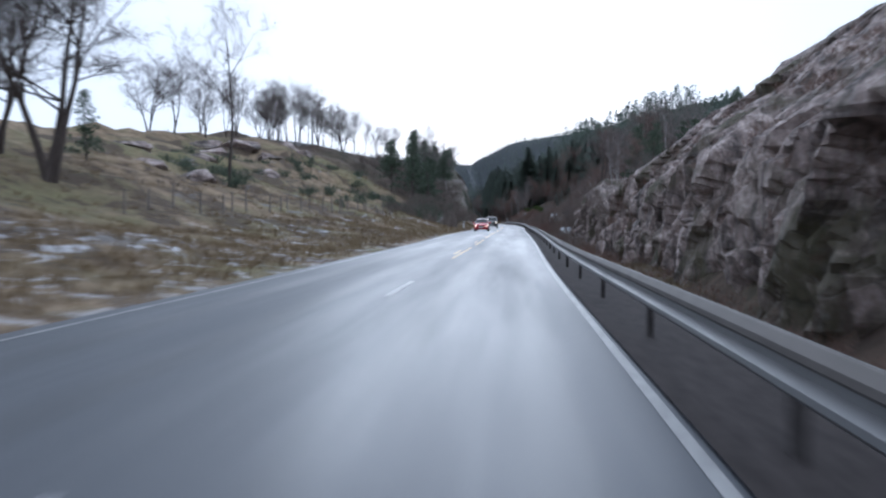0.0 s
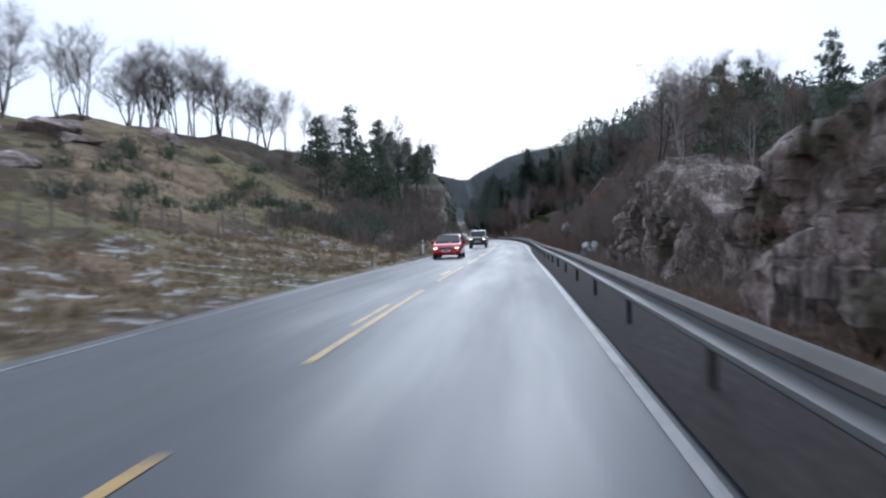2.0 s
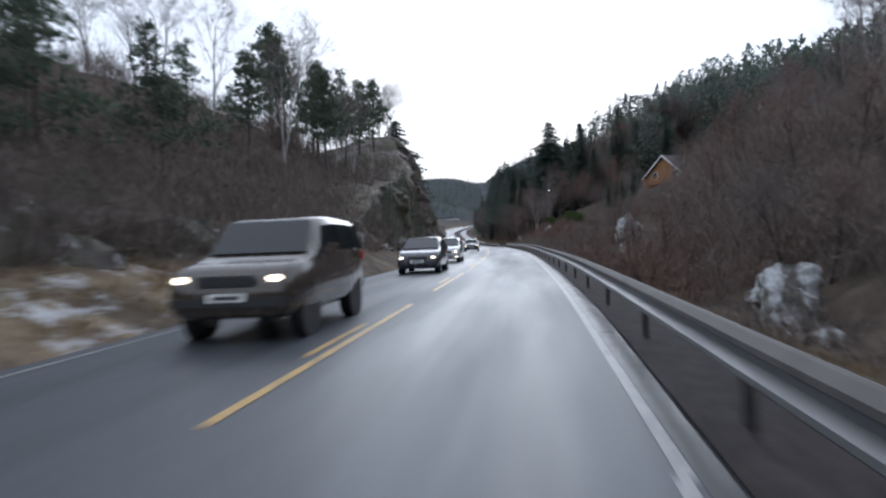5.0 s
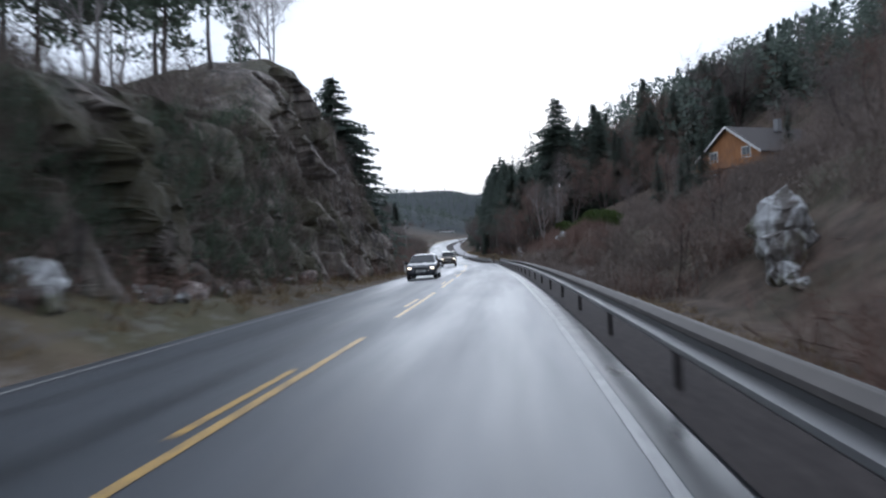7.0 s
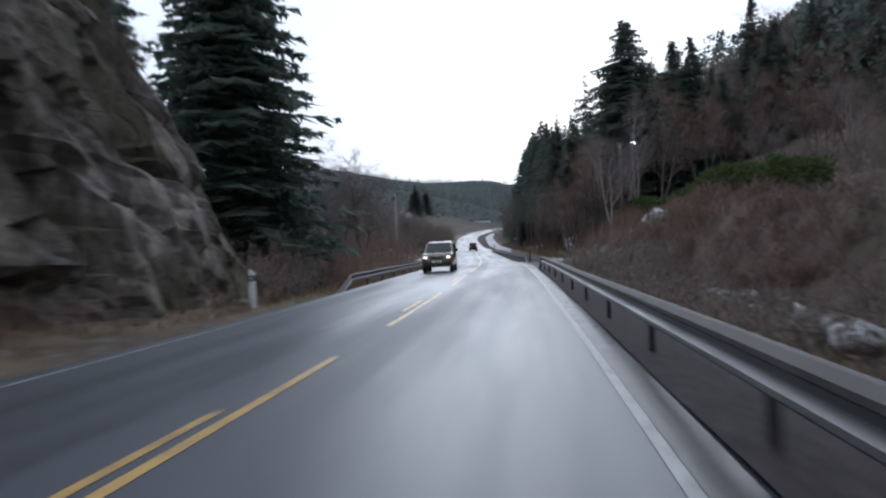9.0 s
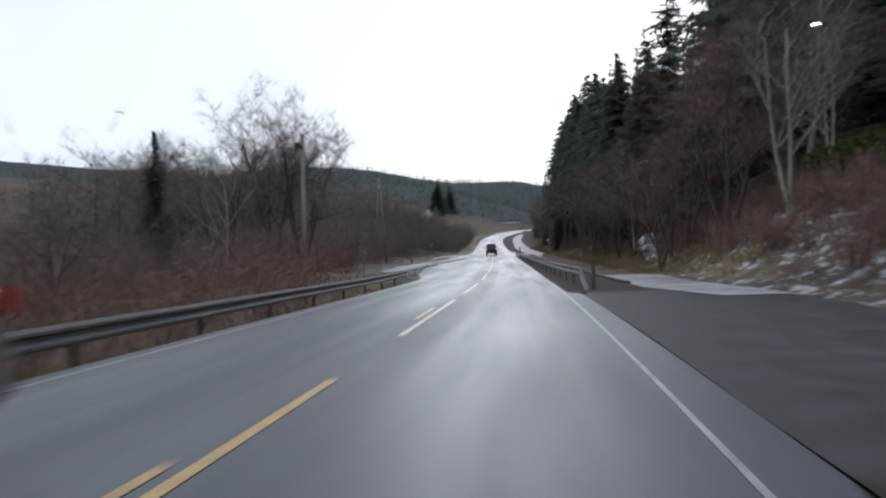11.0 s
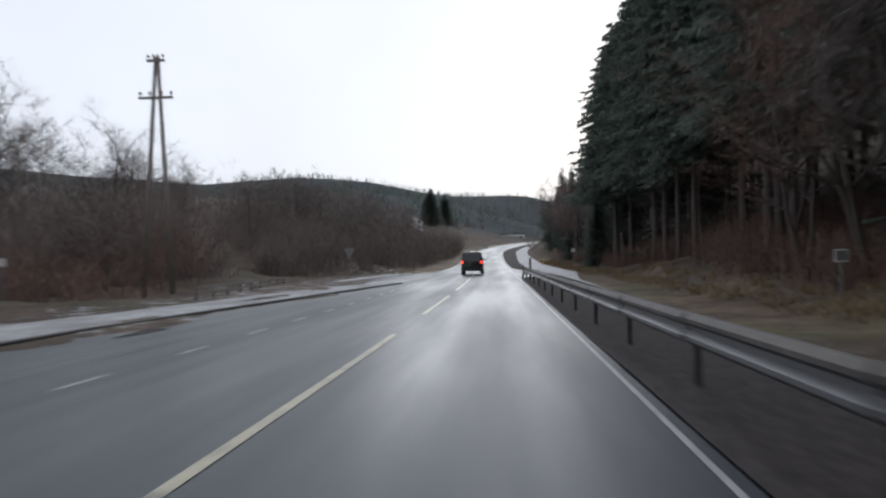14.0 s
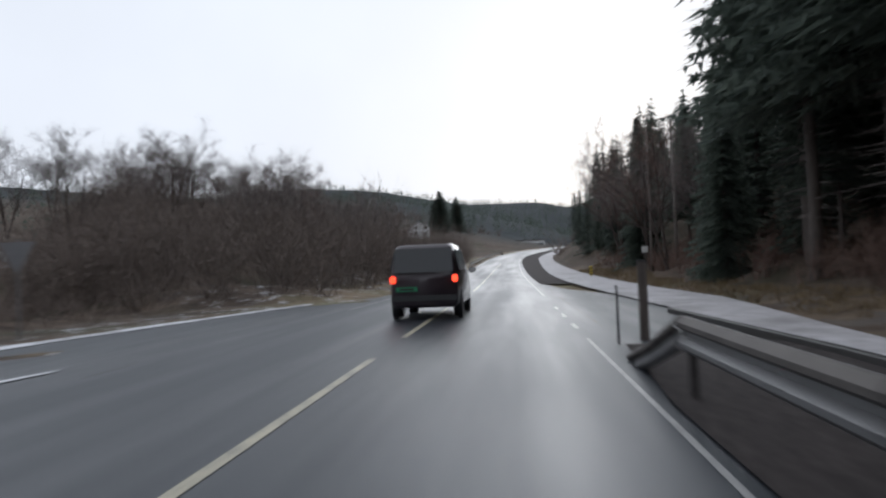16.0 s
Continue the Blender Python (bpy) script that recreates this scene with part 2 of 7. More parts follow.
def build_foliage(low, high, thin=0.0):
    def build(nt, b):
        rnd = nt.nodes.new("ShaderNodeNewGeometry").outputs["Random Per Island"]
        ob = nt.nodes.new("ShaderNodeObjectInfo").outputs["Random"]
        col = mixed(nt, rnd, low, high)
        col = mixed(nt, ramp(nt, ob, (0.0, 0.0), (1.0, 0.35)), col, tuple(0.5 * c for c in low))
        nt.links.new(col, b.inputs["Base Color"])
        b.inputs["Roughness"].default_value = 0.75
        b.inputs["Specular IOR Level"].default_value = 0.25
        if thin:
            glow = nt.nodes.new("ShaderNodeBsdfTranslucent")
            nt.links.new(col, glow.inputs["Color"])
            both_sides = nt.nodes.new("ShaderNodeMixShader")
            both_sides.inputs[0].default_value = thin
            nt.links.new(b.outputs[0], both_sides.inputs[1])
            nt.links.new(glow.outputs[0], both_sides.inputs[2])
            out = [n for n in nt.nodes if n.type == "OUTPUT_MATERIAL"][0]
            nt.links.new(both_sides.outputs[0], out.inputs["Surface"])
    return build


def build_snow(nt, b):
    n = noise_of(nt, coords(nt), 5, 6, 0.65)
    dirt = noise_of(nt, coords(nt), 0.6, 6, 0.7)
    col = mixed(nt, ramp(nt, dirt, (0.45, 0.0), (0.66, 0.9)), (0.66, 0.67, 0.70), mixed(nt, n, (0.16, 0.155, 0.15), (0.32, 0.31, 0.31)))
    nt.links.new(col, b.inputs["Base Color"])
    b.inputs["Roughness"].default_value = 0.6
    bumped(nt, b, n, 0.4, 0.03)


def build_wood(low, high, scale=3.0):
    def build(nt, b):
        g = noise_of(nt, coords(nt), scale, 6, 0.6, (6, 6, 0.4))
        nt.links.new(ramp(nt, g, (0.3, low), (0.7, high)), b.inputs["Base Color"])
        b.inputs["Roughness"].default_value = 0.8
        bumped(nt, b, g, 0.4, 0.02)
    return build


def build_paint(colour):
    def build(nt, b):
        n = noise_of(nt, coords(nt), 5, 7, 0.75)
        nt.links.new(mixed(nt, ramp(nt, n, (0.46, 0.0), (0.66, 0.85)), colour, (0.075, 0.075, 0.077)), b.inputs["Base Color"])
        b.inputs["Roughness"].default_value = 0.45
    return build


def build_zinc(nt, b):
    n = noise_of(nt, coords(nt), 2.0, 6, 0.6, (1, 0.3, 4))
    f = noise_of(nt, coords(nt), 14, 5, 0.6)
    col = mixed(nt, n, (0.13, 0.13, 0.135), (0.24, 0.24, 0.245))
    col = mixed(nt, ramp(nt, f, (0.55, 0.0), (0.75, 0.6)), col, (0.16, 0.15, 0.145))
    nt.links.new(col, b.inputs["Base Color"])
    b.inputs["Metallic"].default_value = 0.55
    nt.links.new(ramp(nt, n, (0.3, 0.42), (0.7, 0.6)), b.inputs["Roughness"])


ASPHALT = material("wet_asphalt", build_asphalt)
GROUND = material("winter_grass_and_frost", build_ground)
ROCK = material("weathered_gneiss", build_rock)
CLIFF_ROCK = material("dark_mossy_cliff_rock", build_cliff)
SNOW = material("thin_dirty_snow", build_snow)


def build_slush(nt, b):
    n = noise_of(nt, coords(nt), 3, 7, 0.7)
    big = noise_of(nt, coords(nt), 0.35, 5, 0.6)
    col = mixed(nt, ramp(nt, n, (0.35, 0.0), (0.62, 1.0)), (0.22, 0.215, 0.215), (0.40, 0.40, 0.412))
    col = mixed(nt, ramp(nt, big, (0.42, 0.0), (0.6, 0.7)), col, (0.14, 0.135, 0.125))
    nt.links.new(col, b.inputs["Base Color"])
    b.inputs["Roughness"].default_value = 0.65
    bumped(nt, b, n, 0.4, 0.03)


SLUSH = material("grey_trodden_slush", build_slush)


def build_path_snow(nt, b):
    n = noise_of(nt, coords(nt), 2.2, 7, 0.7)
    big = noise_of(nt, coords(nt), 0.4, 5, 0.6)
    col = mixed(nt, ramp(nt, n, (0.35, 0.0), (0.65, 1.0)), (0.33, 0.315, 0.32), (0.52, 0.505, 0.52))
    col = mixed(nt, ramp(nt, big, (0.50, 0.0), (0.66, 0.6)), col, (0.20, 0.19, 0.185))
    nt.links.new(col, b.inputs["Base Color"])
    b.inputs["Roughness"].default_value = 0.7
    bumped(nt, b, n, 0.4, 0.03)


PATH_SNOW = material("thin_trodden_snow", build_path_snow)
PUDDLE = plain("standing_water", (0.02, 0.021, 0.024), 0.2, grain=0.02, scale=1, spec=0.6)
WET = plain("wet_smooth_asphalt", (0.04, 0.04, 0.043), 0.33, grain=0.05, scale=2, spec=0.8)
ZINC = material("galvanised_steel", build_zinc)
DIRTY_ZINC = plain("road_grimed_steel", (0.105, 0.096, 0.09), 0.7, 0.0, 0.35, 3.0, spec=0.25)
YELLOW_LINE = material("worn_yellow_road_paint", build_paint((0.50, 0.315, 0.085)))
PALE_LINE = material("faded_pale_yellow_road_paint", build_paint((0.46, 0.42, 0.30)))
WHITE_LINE = material("worn_white_road_paint", build_paint((0.34, 0.34, 0.335)))
# needle and twig tones are lifted: the haze's veil is put into their colour
NEEDLES = material("dark_spruce_needles", build_foliage((0.10, 0.124, 0.108), (0.19, 0.225, 0.185), 0.5))
PINE_NEEDLES = material("pine_needles", build_foliage((0.070, 0.092, 0.068), (0.15, 0.185, 0.13), 0.45))
TWIGS = material("bare_twigs", build_foliage((0.105, 0.09, 0.085), (0.26, 0.22, 0.205)))
RED_TWIGS = material("red_brown_twigs", build_foliage((0.12, 0.078, 0.063), (0.26, 0.172, 0.14)))
BROWN_TWIGS = material("brown_scrub_twigs", build_foliage((0.11, 0.09, 0.08), (0.26, 0.21, 0.18)))
STRAW = material("dead_grass", build_foliage((0.14, 0.10, 0.055), (0.30, 0.225, 0.13)))
HEDGE = material("green_hedge", build_foliage((0.034, 0.055, 0.014), (0.085, 0.115, 0.030), 0.35))
BARK = material("dark_bark", build_wood((0.045, 0.036, 0.031), (0.12, 0.098, 0.086), 5))
BIRCH_BARK = material("pale_birch_bark", build_wood((0.12, 0.105, 0.10), (0.42, 0.39, 0.37), 2))
DARK_BARK = material("dark_brown_bark", build_wood((0.028, 0.020, 0.017), (0.078, 0.058, 0.048), 5))
POLE_WOOD = material("grey_pole_wood", build_wood((0.12, 0.10, 0.09), (0.24, 0.215, 0.195), 3))
LOG_WOOD = material("orange_brown_timber", build_wood((0.22, 0.10, 0.04), (0.42, 0.21, 0.09), 2))
GRAVEL = plain("dark_wet_gravel", (0.043, 0.037, 0.036), 0.85, grain=0.6, scale=7, spec=0.12)
TAR = plain("black_kerb", (0.03, 0.029, 0.028), 0.6, grain=0.3)
ROUGH_ASPHALT = plain("dark_coarse_asphalt", (0.030, 0.030, 0.032), 0.7, grain=0.75, scale=1.6, spec=0.3)
KERB = plain("granite_kerb", (0.20, 0.20, 0.205), 0.7, grain=0.25, scale=9)
POST_STEEL = plain("grimy_post_steel", (0.050, 0.045, 0.044), 0.65, 0.0, 0.4, 5.0, spec=0.2)
DARK_STEEL = plain("dark_steel", (0.05, 0.05, 0.052), 0.5, 0.6)
RUBBER = plain("tyre_rubber", (0.018, 0.018, 0.019), 0.75)
RIM = plain("alloy", (0.35, 0.35, 0.36), 0.35, 0.9)
GLASS = plain("dark_car_glass", (0.015, 0.017, 0.02), 0.06, 0.0, 0.05)
TRIM = plain("black_plastic", (0.02, 0.02, 0.021), 0.5)
PLATE = plain("number_plate_white", (0.7, 0.7, 0.68), 0.45)
PLATE_GREEN = plain("number_plate_green", (0.02, 0.20, 0.09), 0.45)
HEADLIGHT = plain("lit_headlight", (1.0, 0.80, 0.58), 0.2, emit=3.2)
LENS = plain("clear_lamp_lens", (0.6, 0.6, 0.6), 0.15)
TAIL = plain("lit_tail_lamp", (1.0, 0.06, 0.02), 0.25, emit=3.0)
LAMP_ON = plain("lit_street_lamp", (1.0, 0.95, 0.85), 0.3, emit=25.0)
SIGN_YELLOW = plain("sign_yellow", (0.65, 0.48, 0.06), 0.5)
SIGN_WHITE = plain("sign_white", (0.62, 0.62, 0.60), 0.5)
SIGN_RED = plain("sign_red", (0.5, 0.03, 0.03), 0.5)
BLACK = plain("black_paint", (0.015, 0.015, 0.015), 0.6)
WHITE_WALL = plain("white_painted_wall", (0.62, 0.62, 0.62), 0.8, grain=0.08, scale=1.0)
ROOF_TILE = plain("dark_roof", (0.07, 0.06, 0.058), 0.75, grain=0.3, scale=3)
WINDOW = plain("window_glass", (0.04, 0.045, 0.05), 0.1)
CERAMIC = plain("brown_insulator", (0.10, 0.06, 0.045), 0.25)


# ======== mesh helpers ========
def mesh_from(name, verts, faces, mat, smooth=False):
    me = bpy.data.meshes.new(name)
    me.from_pydata([tuple(map(float, v)) for v in verts], [], [tuple(map(int, f)) for f in faces])
    me.materials.append(mat)
    if smooth:
        me.polygons.foreach_set("use_smooth", [True] * len(me.polygons))
    me.update()
    return me


def big_mesh(name, verts, tris, mat):
    """A mesh from arrays of vertices and of triangles."""
    me = bpy.data.meshes.new(name)
    verts = np.asarray(verts, np.float32)
    tris = np.asarray(tris, np.int32)
    me.vertices.add(len(verts))
    me.vertices.foreach_set("co", verts.ravel())
    me.loops.add(tris.size)
    me.loops.foreach_set("vertex_index", tris.ravel())
    me.polygons.add(len(tris))
    me.polygons.foreach_set("loop_start", np.arange(0, tris.size, 3, dtype=np.int32))
    me.polygons.foreach_set("loop_total", np.full(len(tris), 3, np.int32))
    me.materials.append(mat)
    me.update(calc_edges=True)
    me.validate()
    return me


def grid_mesh(name, pts, mat, uv=None, smooth=True, zone=None):
    """A sheet from an array of points [rows, columns, 3]."""
    r, c, _ = pts.shape
    idx = np.arange(r * c).reshape(r, c)
    quads = np.stack([idx[:-1, :-1], idx[:-1, 1:], idx[1:, 1:], idx[1:, :-1]], -1).reshape(-1, 4)
    me = bpy.data.meshes.new(name)
    me.vertices.add(r * c)
    me.vertices.foreach_set("co", pts.reshape(-1, 3).astype(np.float32).ravel())
    me.loops.add(quads.size)
    me.loops.foreach_set("vertex_index", quads.astype(np.int32).ravel())
    me.polygons.add(len(quads))
    me.polygons.foreach_set("loop_start", np.arange(0, quads.size, 4, dtype=np.int32))
    me.polygons.foreach_set("loop_total", np.full(len(quads), 4, np.int32))
    me.polygons.foreach_set("use_smooth", np.full(len(quads), smooth))
    if uv is not None:
        lay = me.uv_layers.new(name="UVMap")
        lay.data.foreach_set("uv", uv.reshape(-1, 2)[quads.ravel()].astype(np.float32).ravel())
    if zone is not None:
        lay = me.uv_layers.new(name="zone")
        lay.data.foreach_set("uv", zone.reshape(-1, 2)[quads.ravel()].astype(np.float32).ravel())
    me.materials.append(mat)
    me.update(calc_edges=True)
    return me


def empty(name, m=None):
    ob = new(name)
    ob.empty_display_size = 0.3
    if m is not None:
        ob.matrix_world = m
    return ob


def part_mesh(name, me, parent, label="", m=None):
    ob = new(name, me)
    ob.parent = parent
    if m is not None:
        ob.matrix_basis = m
    if label:
        tagged(ob, label=label)
    return ob


def part(name, bm, mat, parent, label="", smooth=False, m=None):
    me = bpy.data.meshes.new(name)
    bm.to_mesh(me)
    bm.free()
    me.materials.append(mat)
    if smooth:
        me.polygons.foreach_set("use_smooth", [True] * len(me.polygons))
    return part_mesh(name, me, parent, label, m)


def box(sx, sy, sz, x=0, y=0, z=0, bevel=0.0, bm=None):
    """A bevelled box by size and middle."""
    own = bmesh.new()
    bmesh.ops.create_cube(own, size=1.0)
    for v in own.verts:
        v.co = (v.co.x * sx + x, v.co.y * sy + y, v.co.z * sz + z)
    if bevel:
        bmesh.ops.bevel(own, geom=list(own.edges), offset=bevel, segments=2, affect="EDGES")
    if bm is None:
        return own
    me = bpy.data.meshes.new("tmp")
    own.to_mesh(me)
    own.free()
    bm.from_mesh(me)
    bpy.data.meshes.remove(me)
    return bm


def rod(r0, r1, z0, z1, x=0, y=0, segs=10, bm=None, m=None):
    bm = bm or bmesh.new()
    mat = Matrix.Translation((x, y, (z0 + z1) / 2))
    bmesh.ops.create_cone(bm, cap_ends=True, segments=segs, radius1=r0, radius2=r1, depth=z1 - z0, matrix=(m @ mat) if m else mat)
    return bm


def prism(outline, y0, y1, bevel=0.0):
    """A solid from an outline in x, z, drawn out along y."""
    bm = bmesh.new()
    a = [bm.verts.new((x, y0, z)) for x, z in outline]
    b = [bm.verts.new((x, y1, z)) for x, z in outline]
    bm.faces.new(a)
    bm.faces.new(b[::-1])
    for k in range(len(a)):
        bm.faces.new((a[k], b[k], b[(k + 1) % len(a)], a[(k + 1) % len(a)])[::-1])
    bmesh.ops.recalc_face_normals(bm, faces=bm.faces)
    if bevel:
        bmesh.ops.bevel(bm, geom=list(bm.edges), offset=bevel, segments=2, affect="EDGES")
    return bm


# ======== the lie of the land ========
LEFT_A = [3.9, 7, 13, 22, 30, 45, 70, 150, 400]
LEFT = {
    -90: (-.1, .2, 1.2, 3.3, 5, 8, 9, 12, 25), 40: (-.1, .2, 1.2, 3.3, 5, 8, 9, 12, 25), 62: (-.1, .3, 1.4, 3.6, 6, 9, 9, 12, 25),
    90: (-.1, .4, 1.8, 4.6, 7.5, 11, 10, 12, 25), 116: (-.1, 1.0, 3, 7, 11, 14.3, 12, 12, 25), 135: (-.1, 1.4, 4, 9.5, 12.8, 15.6, 13, 12, 25),
    150: (-.1, 1.5, 6, 12, 14.5, 15, 13, 12, 25), 165: (-.1, .6, 7, 13, 14.5, 14, 13, 12, 25), 185: (-.1, .3, 7, 11, 12, 12, 12, 12, 25),
    199: (-.1, .2, 5, 9, 10, 11, 12, 12, 25), 207: (-.2, -.3, -1, -1, 0, 2, 6, 12, 25), 230: (-.3, -.8, -2.0, -2.5, -2.5, -2, 0, 8, 25),
    258: (-.3, -.9, -1.5, -2, -2, -2, 0, 6, 25), 266: (-.1, .0, -.2, -1.0, -1.8, -2, -1, 4, 15), 320: (-.1, .0, -.1, -.4, -1, -1, 0, 4, 12),
    345: (-.05, -.05, -.1, .7, 1.2, 1.5, 3, 6, 12), 380: (-.05, .3, 1.3, 4.5, 6.2, 6.5, 6, 8, 14), 450: (-.05, .1, .5, 1.5, 3, 4.5, 7, 10, 16),
    490: (-.05, -.1, 0, .3, 1, 2.5, 6, 12, 20), 540: (-.05, -.2, -.5, -.8, -.8, 0, 3, 16, 24), 610: (-.05, -.2, -.8, -1.2, -1.2, -.5, 4, 21, 28),
    740: (-.05, -.1, 0, 0, .3, 1, 4, 22, 30), 900: (0, .2, 1, 3, 5, 8, 12, 20, 40)}
RIGHT_B = [4.4, 6.5, 9, 11, 14, 20, 35, 60, 120, 300]
RIGHT = {
    -90: (-.2, -1.0, -2.0, -2.0, .6, 7.5, 13, 16, 20, 28), 54: (-.2, -1.0, -2.0, -2.0, .6, 7.5, 13, 16, 20, 28), 63: (-.2, -1.0, -1.9, -1.8, .6, 6.2, 11, 14, 18, 26),
    74: (-.2, -1.0, -1.9, -1.8, 1.4, 4.2, 9, 13, 16, 25), 84: (-.2, -1.0, -1.9, -1.8, .8, 5.5, 9.5, 13, 16, 25), 98: (-.2, -1.0, -1.9, -1.8, 1.0, 6.0, 9.5, 13, 16, 25),
    106: (-.16, -.9, -1.7, -1.7, .6, 4.6, 8.5, 12, 15, 25), 125: (-.16, -.9, -1.8, -1.9, .2, 4.6, 9.2, 12, 15, 25), 170: (-.16, -.8, -1.5, -1.5, .4, 5.0, 11.5, 18, 22, 35),
    212: (-.16, -.7, -1.3, -1.1, 2.8, 4.4, 7.8, 24, 29, 45), 228: (-.22, -.22, -.2, .6, 3.0, 4.6, 6.6, 24, 31, 50), 242: (-.22, -.22, -.2, .3, 2.4, 4.8, 8, 25, 34, 50),
    252: (-.22, -.22, -.2, .4, 3.4, 5.6, 12, 27, 40, 60), 266: (-.22, -.22, -.2, .1, 1.4, 4.8, 13, 26, 46, 62), 300: (-.22, -.22, -.2, .15, .9, 3, 11, 29, 38, 60),
    380: (-.22, -.22, -.2, .2, .9, 3, 13, 38, 62, 76), 450: (-.16, -.17, -.17, .05, 2.4, 6, 12, 20, 36, 60), 530: (-.16, -.17, -.17, .05, 2.2, 5, 11, 20, 36, 60), 900: (-.1, .1, .5, 3, 6, 10, 20, 35, 60, 90)}


def _table(rows, cols, s, a):
    ss = np.array(sorted(rows))
    tab = np.array([rows[k] for k in ss], float)
    i = np.clip(np.searchsorted(ss, s) - 1, 0, len(ss) - 2)
    w = np.clip((s - ss[i]) / (ss[i + 1] - ss[i]), 0, 1)
    w = w * w * (3 - 2 * w)
    j = np.clip(np.searchsorted(cols, a) - 1, 0, len(cols) - 2)
    cols = np.array(cols, float)
    v = np.clip((a - cols[j]) / (cols[j + 1] - cols[j]), 0, 1)
    return (tab[i, j] * (1 - v) + tab[i, j + 1] * v) * (1 - w) + (tab[i + 1, j] * (1 - v) + tab[i + 1, j + 1] * v) * w


def land(s, u):
    """Height of the ground over the sea of the plan, at s along the road and u to its right."""
    s, u = np.broadcast_arrays(np.asarray(s, float), np.asarray(u, float))
    left = _table(LEFT, LEFT_A, s, -u)
    right = _table(RIGHT, RIGHT_B, s, u)
    inner = crown(u) - 0.08
    h = np.where(u < -3.9, left, np.where(u > 4.4, right, inner))
    off = np.clip((np.abs(u) - 5) / 8, 0, 1)
    flat = ((s > 262) & (s < 352) & (u < 0) & (u > -12)) | ((s > 222) & (u > 0) & (u < 10.5))
    off = np.where(flat, 0.05, off)
    h = h + off * (0.55 * fbm(s * 0.09, u * 0.09, 0, 4) + 0.22 * fbm(s * 0.4, u * 0.4, 3, 3))
    h = h - 4.2 * np.exp(-((u + 24 + 0.57 * (s - 350)) / 8) ** 2) * np.clip((s - 342) / 20, 0, 1) * np.clip((402 - s) / 14, 0, 1)
    h = h + np.clip((-u - 13) / 8, 0, 1) * np.clip((150 - s) / 20, 0, 1) * (1.1 * np.abs(fbm(s * 0.13, u * 0.13, 8, 4)) - 0.2)
    far = np.clip((s - 800) / 900, 0, 1)
    h = h + far * far * (3 - 2 * far) * (70 + 28 * fbm(u * 0.0025, s * 0.001, 5, 4)) + 26 * np.exp(-(((s - 950) / 170) ** 2 + ((u + 190) / 140) ** 2))
    wide = np.clip((np.abs(u) - 250) / 900, 0, 1)
    h = h + wide * (70 + 25 * fbm(s * 0.003, u * 0.003, 2, 3))
    return h + rz(s)


def at_land(s, u, dz=0.0):
    return float(rx(s)) + u, s, float(land(s, u)) + dz


gs = np.concatenate([np.arange(-90, 360, 1.3), np.arange(360, 800, 5.0), np.arange(800, 3400, 45.0)])
gu = np.concatenate([-np.geomspace(2500, 60, 26), np.arange(-58, -14, 1.6), np.arange(-14, -3.95, 0.55), [-3.9, -3.3, 0, 3.3, 4.2], np.arange(4.4, 15, 0.55), np.arange(15.5, 60, 1.7), np.geomspace(61, 2500, 26)])
SG, UG = np.meshgrid(gs, gu, indexing="ij")
gpts = np.stack([rx(SG) + UG, SG, land(SG, UG)], -1)
# first: open pasture (1) or forest floor and heath (0); second: how much frost lies there
pasture = np.clip((124 - SG) / 12, 0, 1) * np.clip((-UG - 3) / 1.5, 0, 1)
pasture = np.maximum(pasture, np.clip((SG - 245) / 4, 0, 1) * np.clip((300 - SG) / 10, 0, 1) * np.clip((UG - 9.5) / 1, 0, 1) * np.clip((18 - UG) / 3, 0, 1))
pasture = np.maximum(pasture, np.clip((9.5 - np.abs(UG)) / 3, 0, 1) * np.where(((SG > 122) & (SG < 210) & (UG < 0)) | ((SG > 106) & (SG < 226) & (UG > 0)), 0.25, 0.8)) * np.clip((1000 - SG) / 300, 0, 1)
pasture = np.maximum(pasture, 0.4 * np.clip((SG - 255) / 5, 0, 1) * np.clip((420 - SG) / 10, 0, 1) * np.clip((UG - 6) / 1, 0, 1) * np.clip((11.4 - UG) / 1, 0, 1))
pasture = np.where((SG > 206) & (SG < 268) & (UG < 0), 0.45 * pasture, pasture)
pasture = np.where((SG > 262) & (SG < 335) & (UG < -3.9) & (UG > -13), 0.15 * pasture, pasture)
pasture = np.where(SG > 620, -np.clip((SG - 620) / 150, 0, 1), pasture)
frost = np.clip((120 - SG) / 10, 0, 1) * np.clip((-UG - 4) / 1, 0, 1) * np.clip((15 + UG) / 6, 0, 1)
frost = np.maximum(frost, 0.7 * np.clip((UG - 8) / 2, 0, 1) * np.clip((15 - UG) / 3, 0, 1) * np.clip((SG - 225) / 10, 0, 1) * np.clip((278 - SG) / 8, 0, 1))
frost = np.maximum(frost, 0.55 * np.clip((SG - 274) / 5, 0, 1) * np.clip((420 - SG) / 10, 0, 1) * np.clip((-UG - 4) / 1, 0, 1) * np.clip((14 + UG) / 3, 0, 1))
frost = np.maximum(frost, np.where((SG > 122) & (SG < 210) & (UG < 0), 0.1, np.where(((SG > 106) & (UG > 0)) | ((SG > 206) & (SG < 268)), 0.08, 0.5)) * np.clip((9 - np.abs(UG)) / 2, 0, 1))
frost = np.maximum(frost, 1.7 * np.exp(-(((SG - 386) / 9) ** 2 + ((UG + 24 + 0.57 * (SG - 350)) / 4) ** 2)))
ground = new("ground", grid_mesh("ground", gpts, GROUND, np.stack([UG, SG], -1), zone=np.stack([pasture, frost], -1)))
tagged(ground, label="frosty winter hillside of dead grass, moss and heather", category="ground", kind="structure")


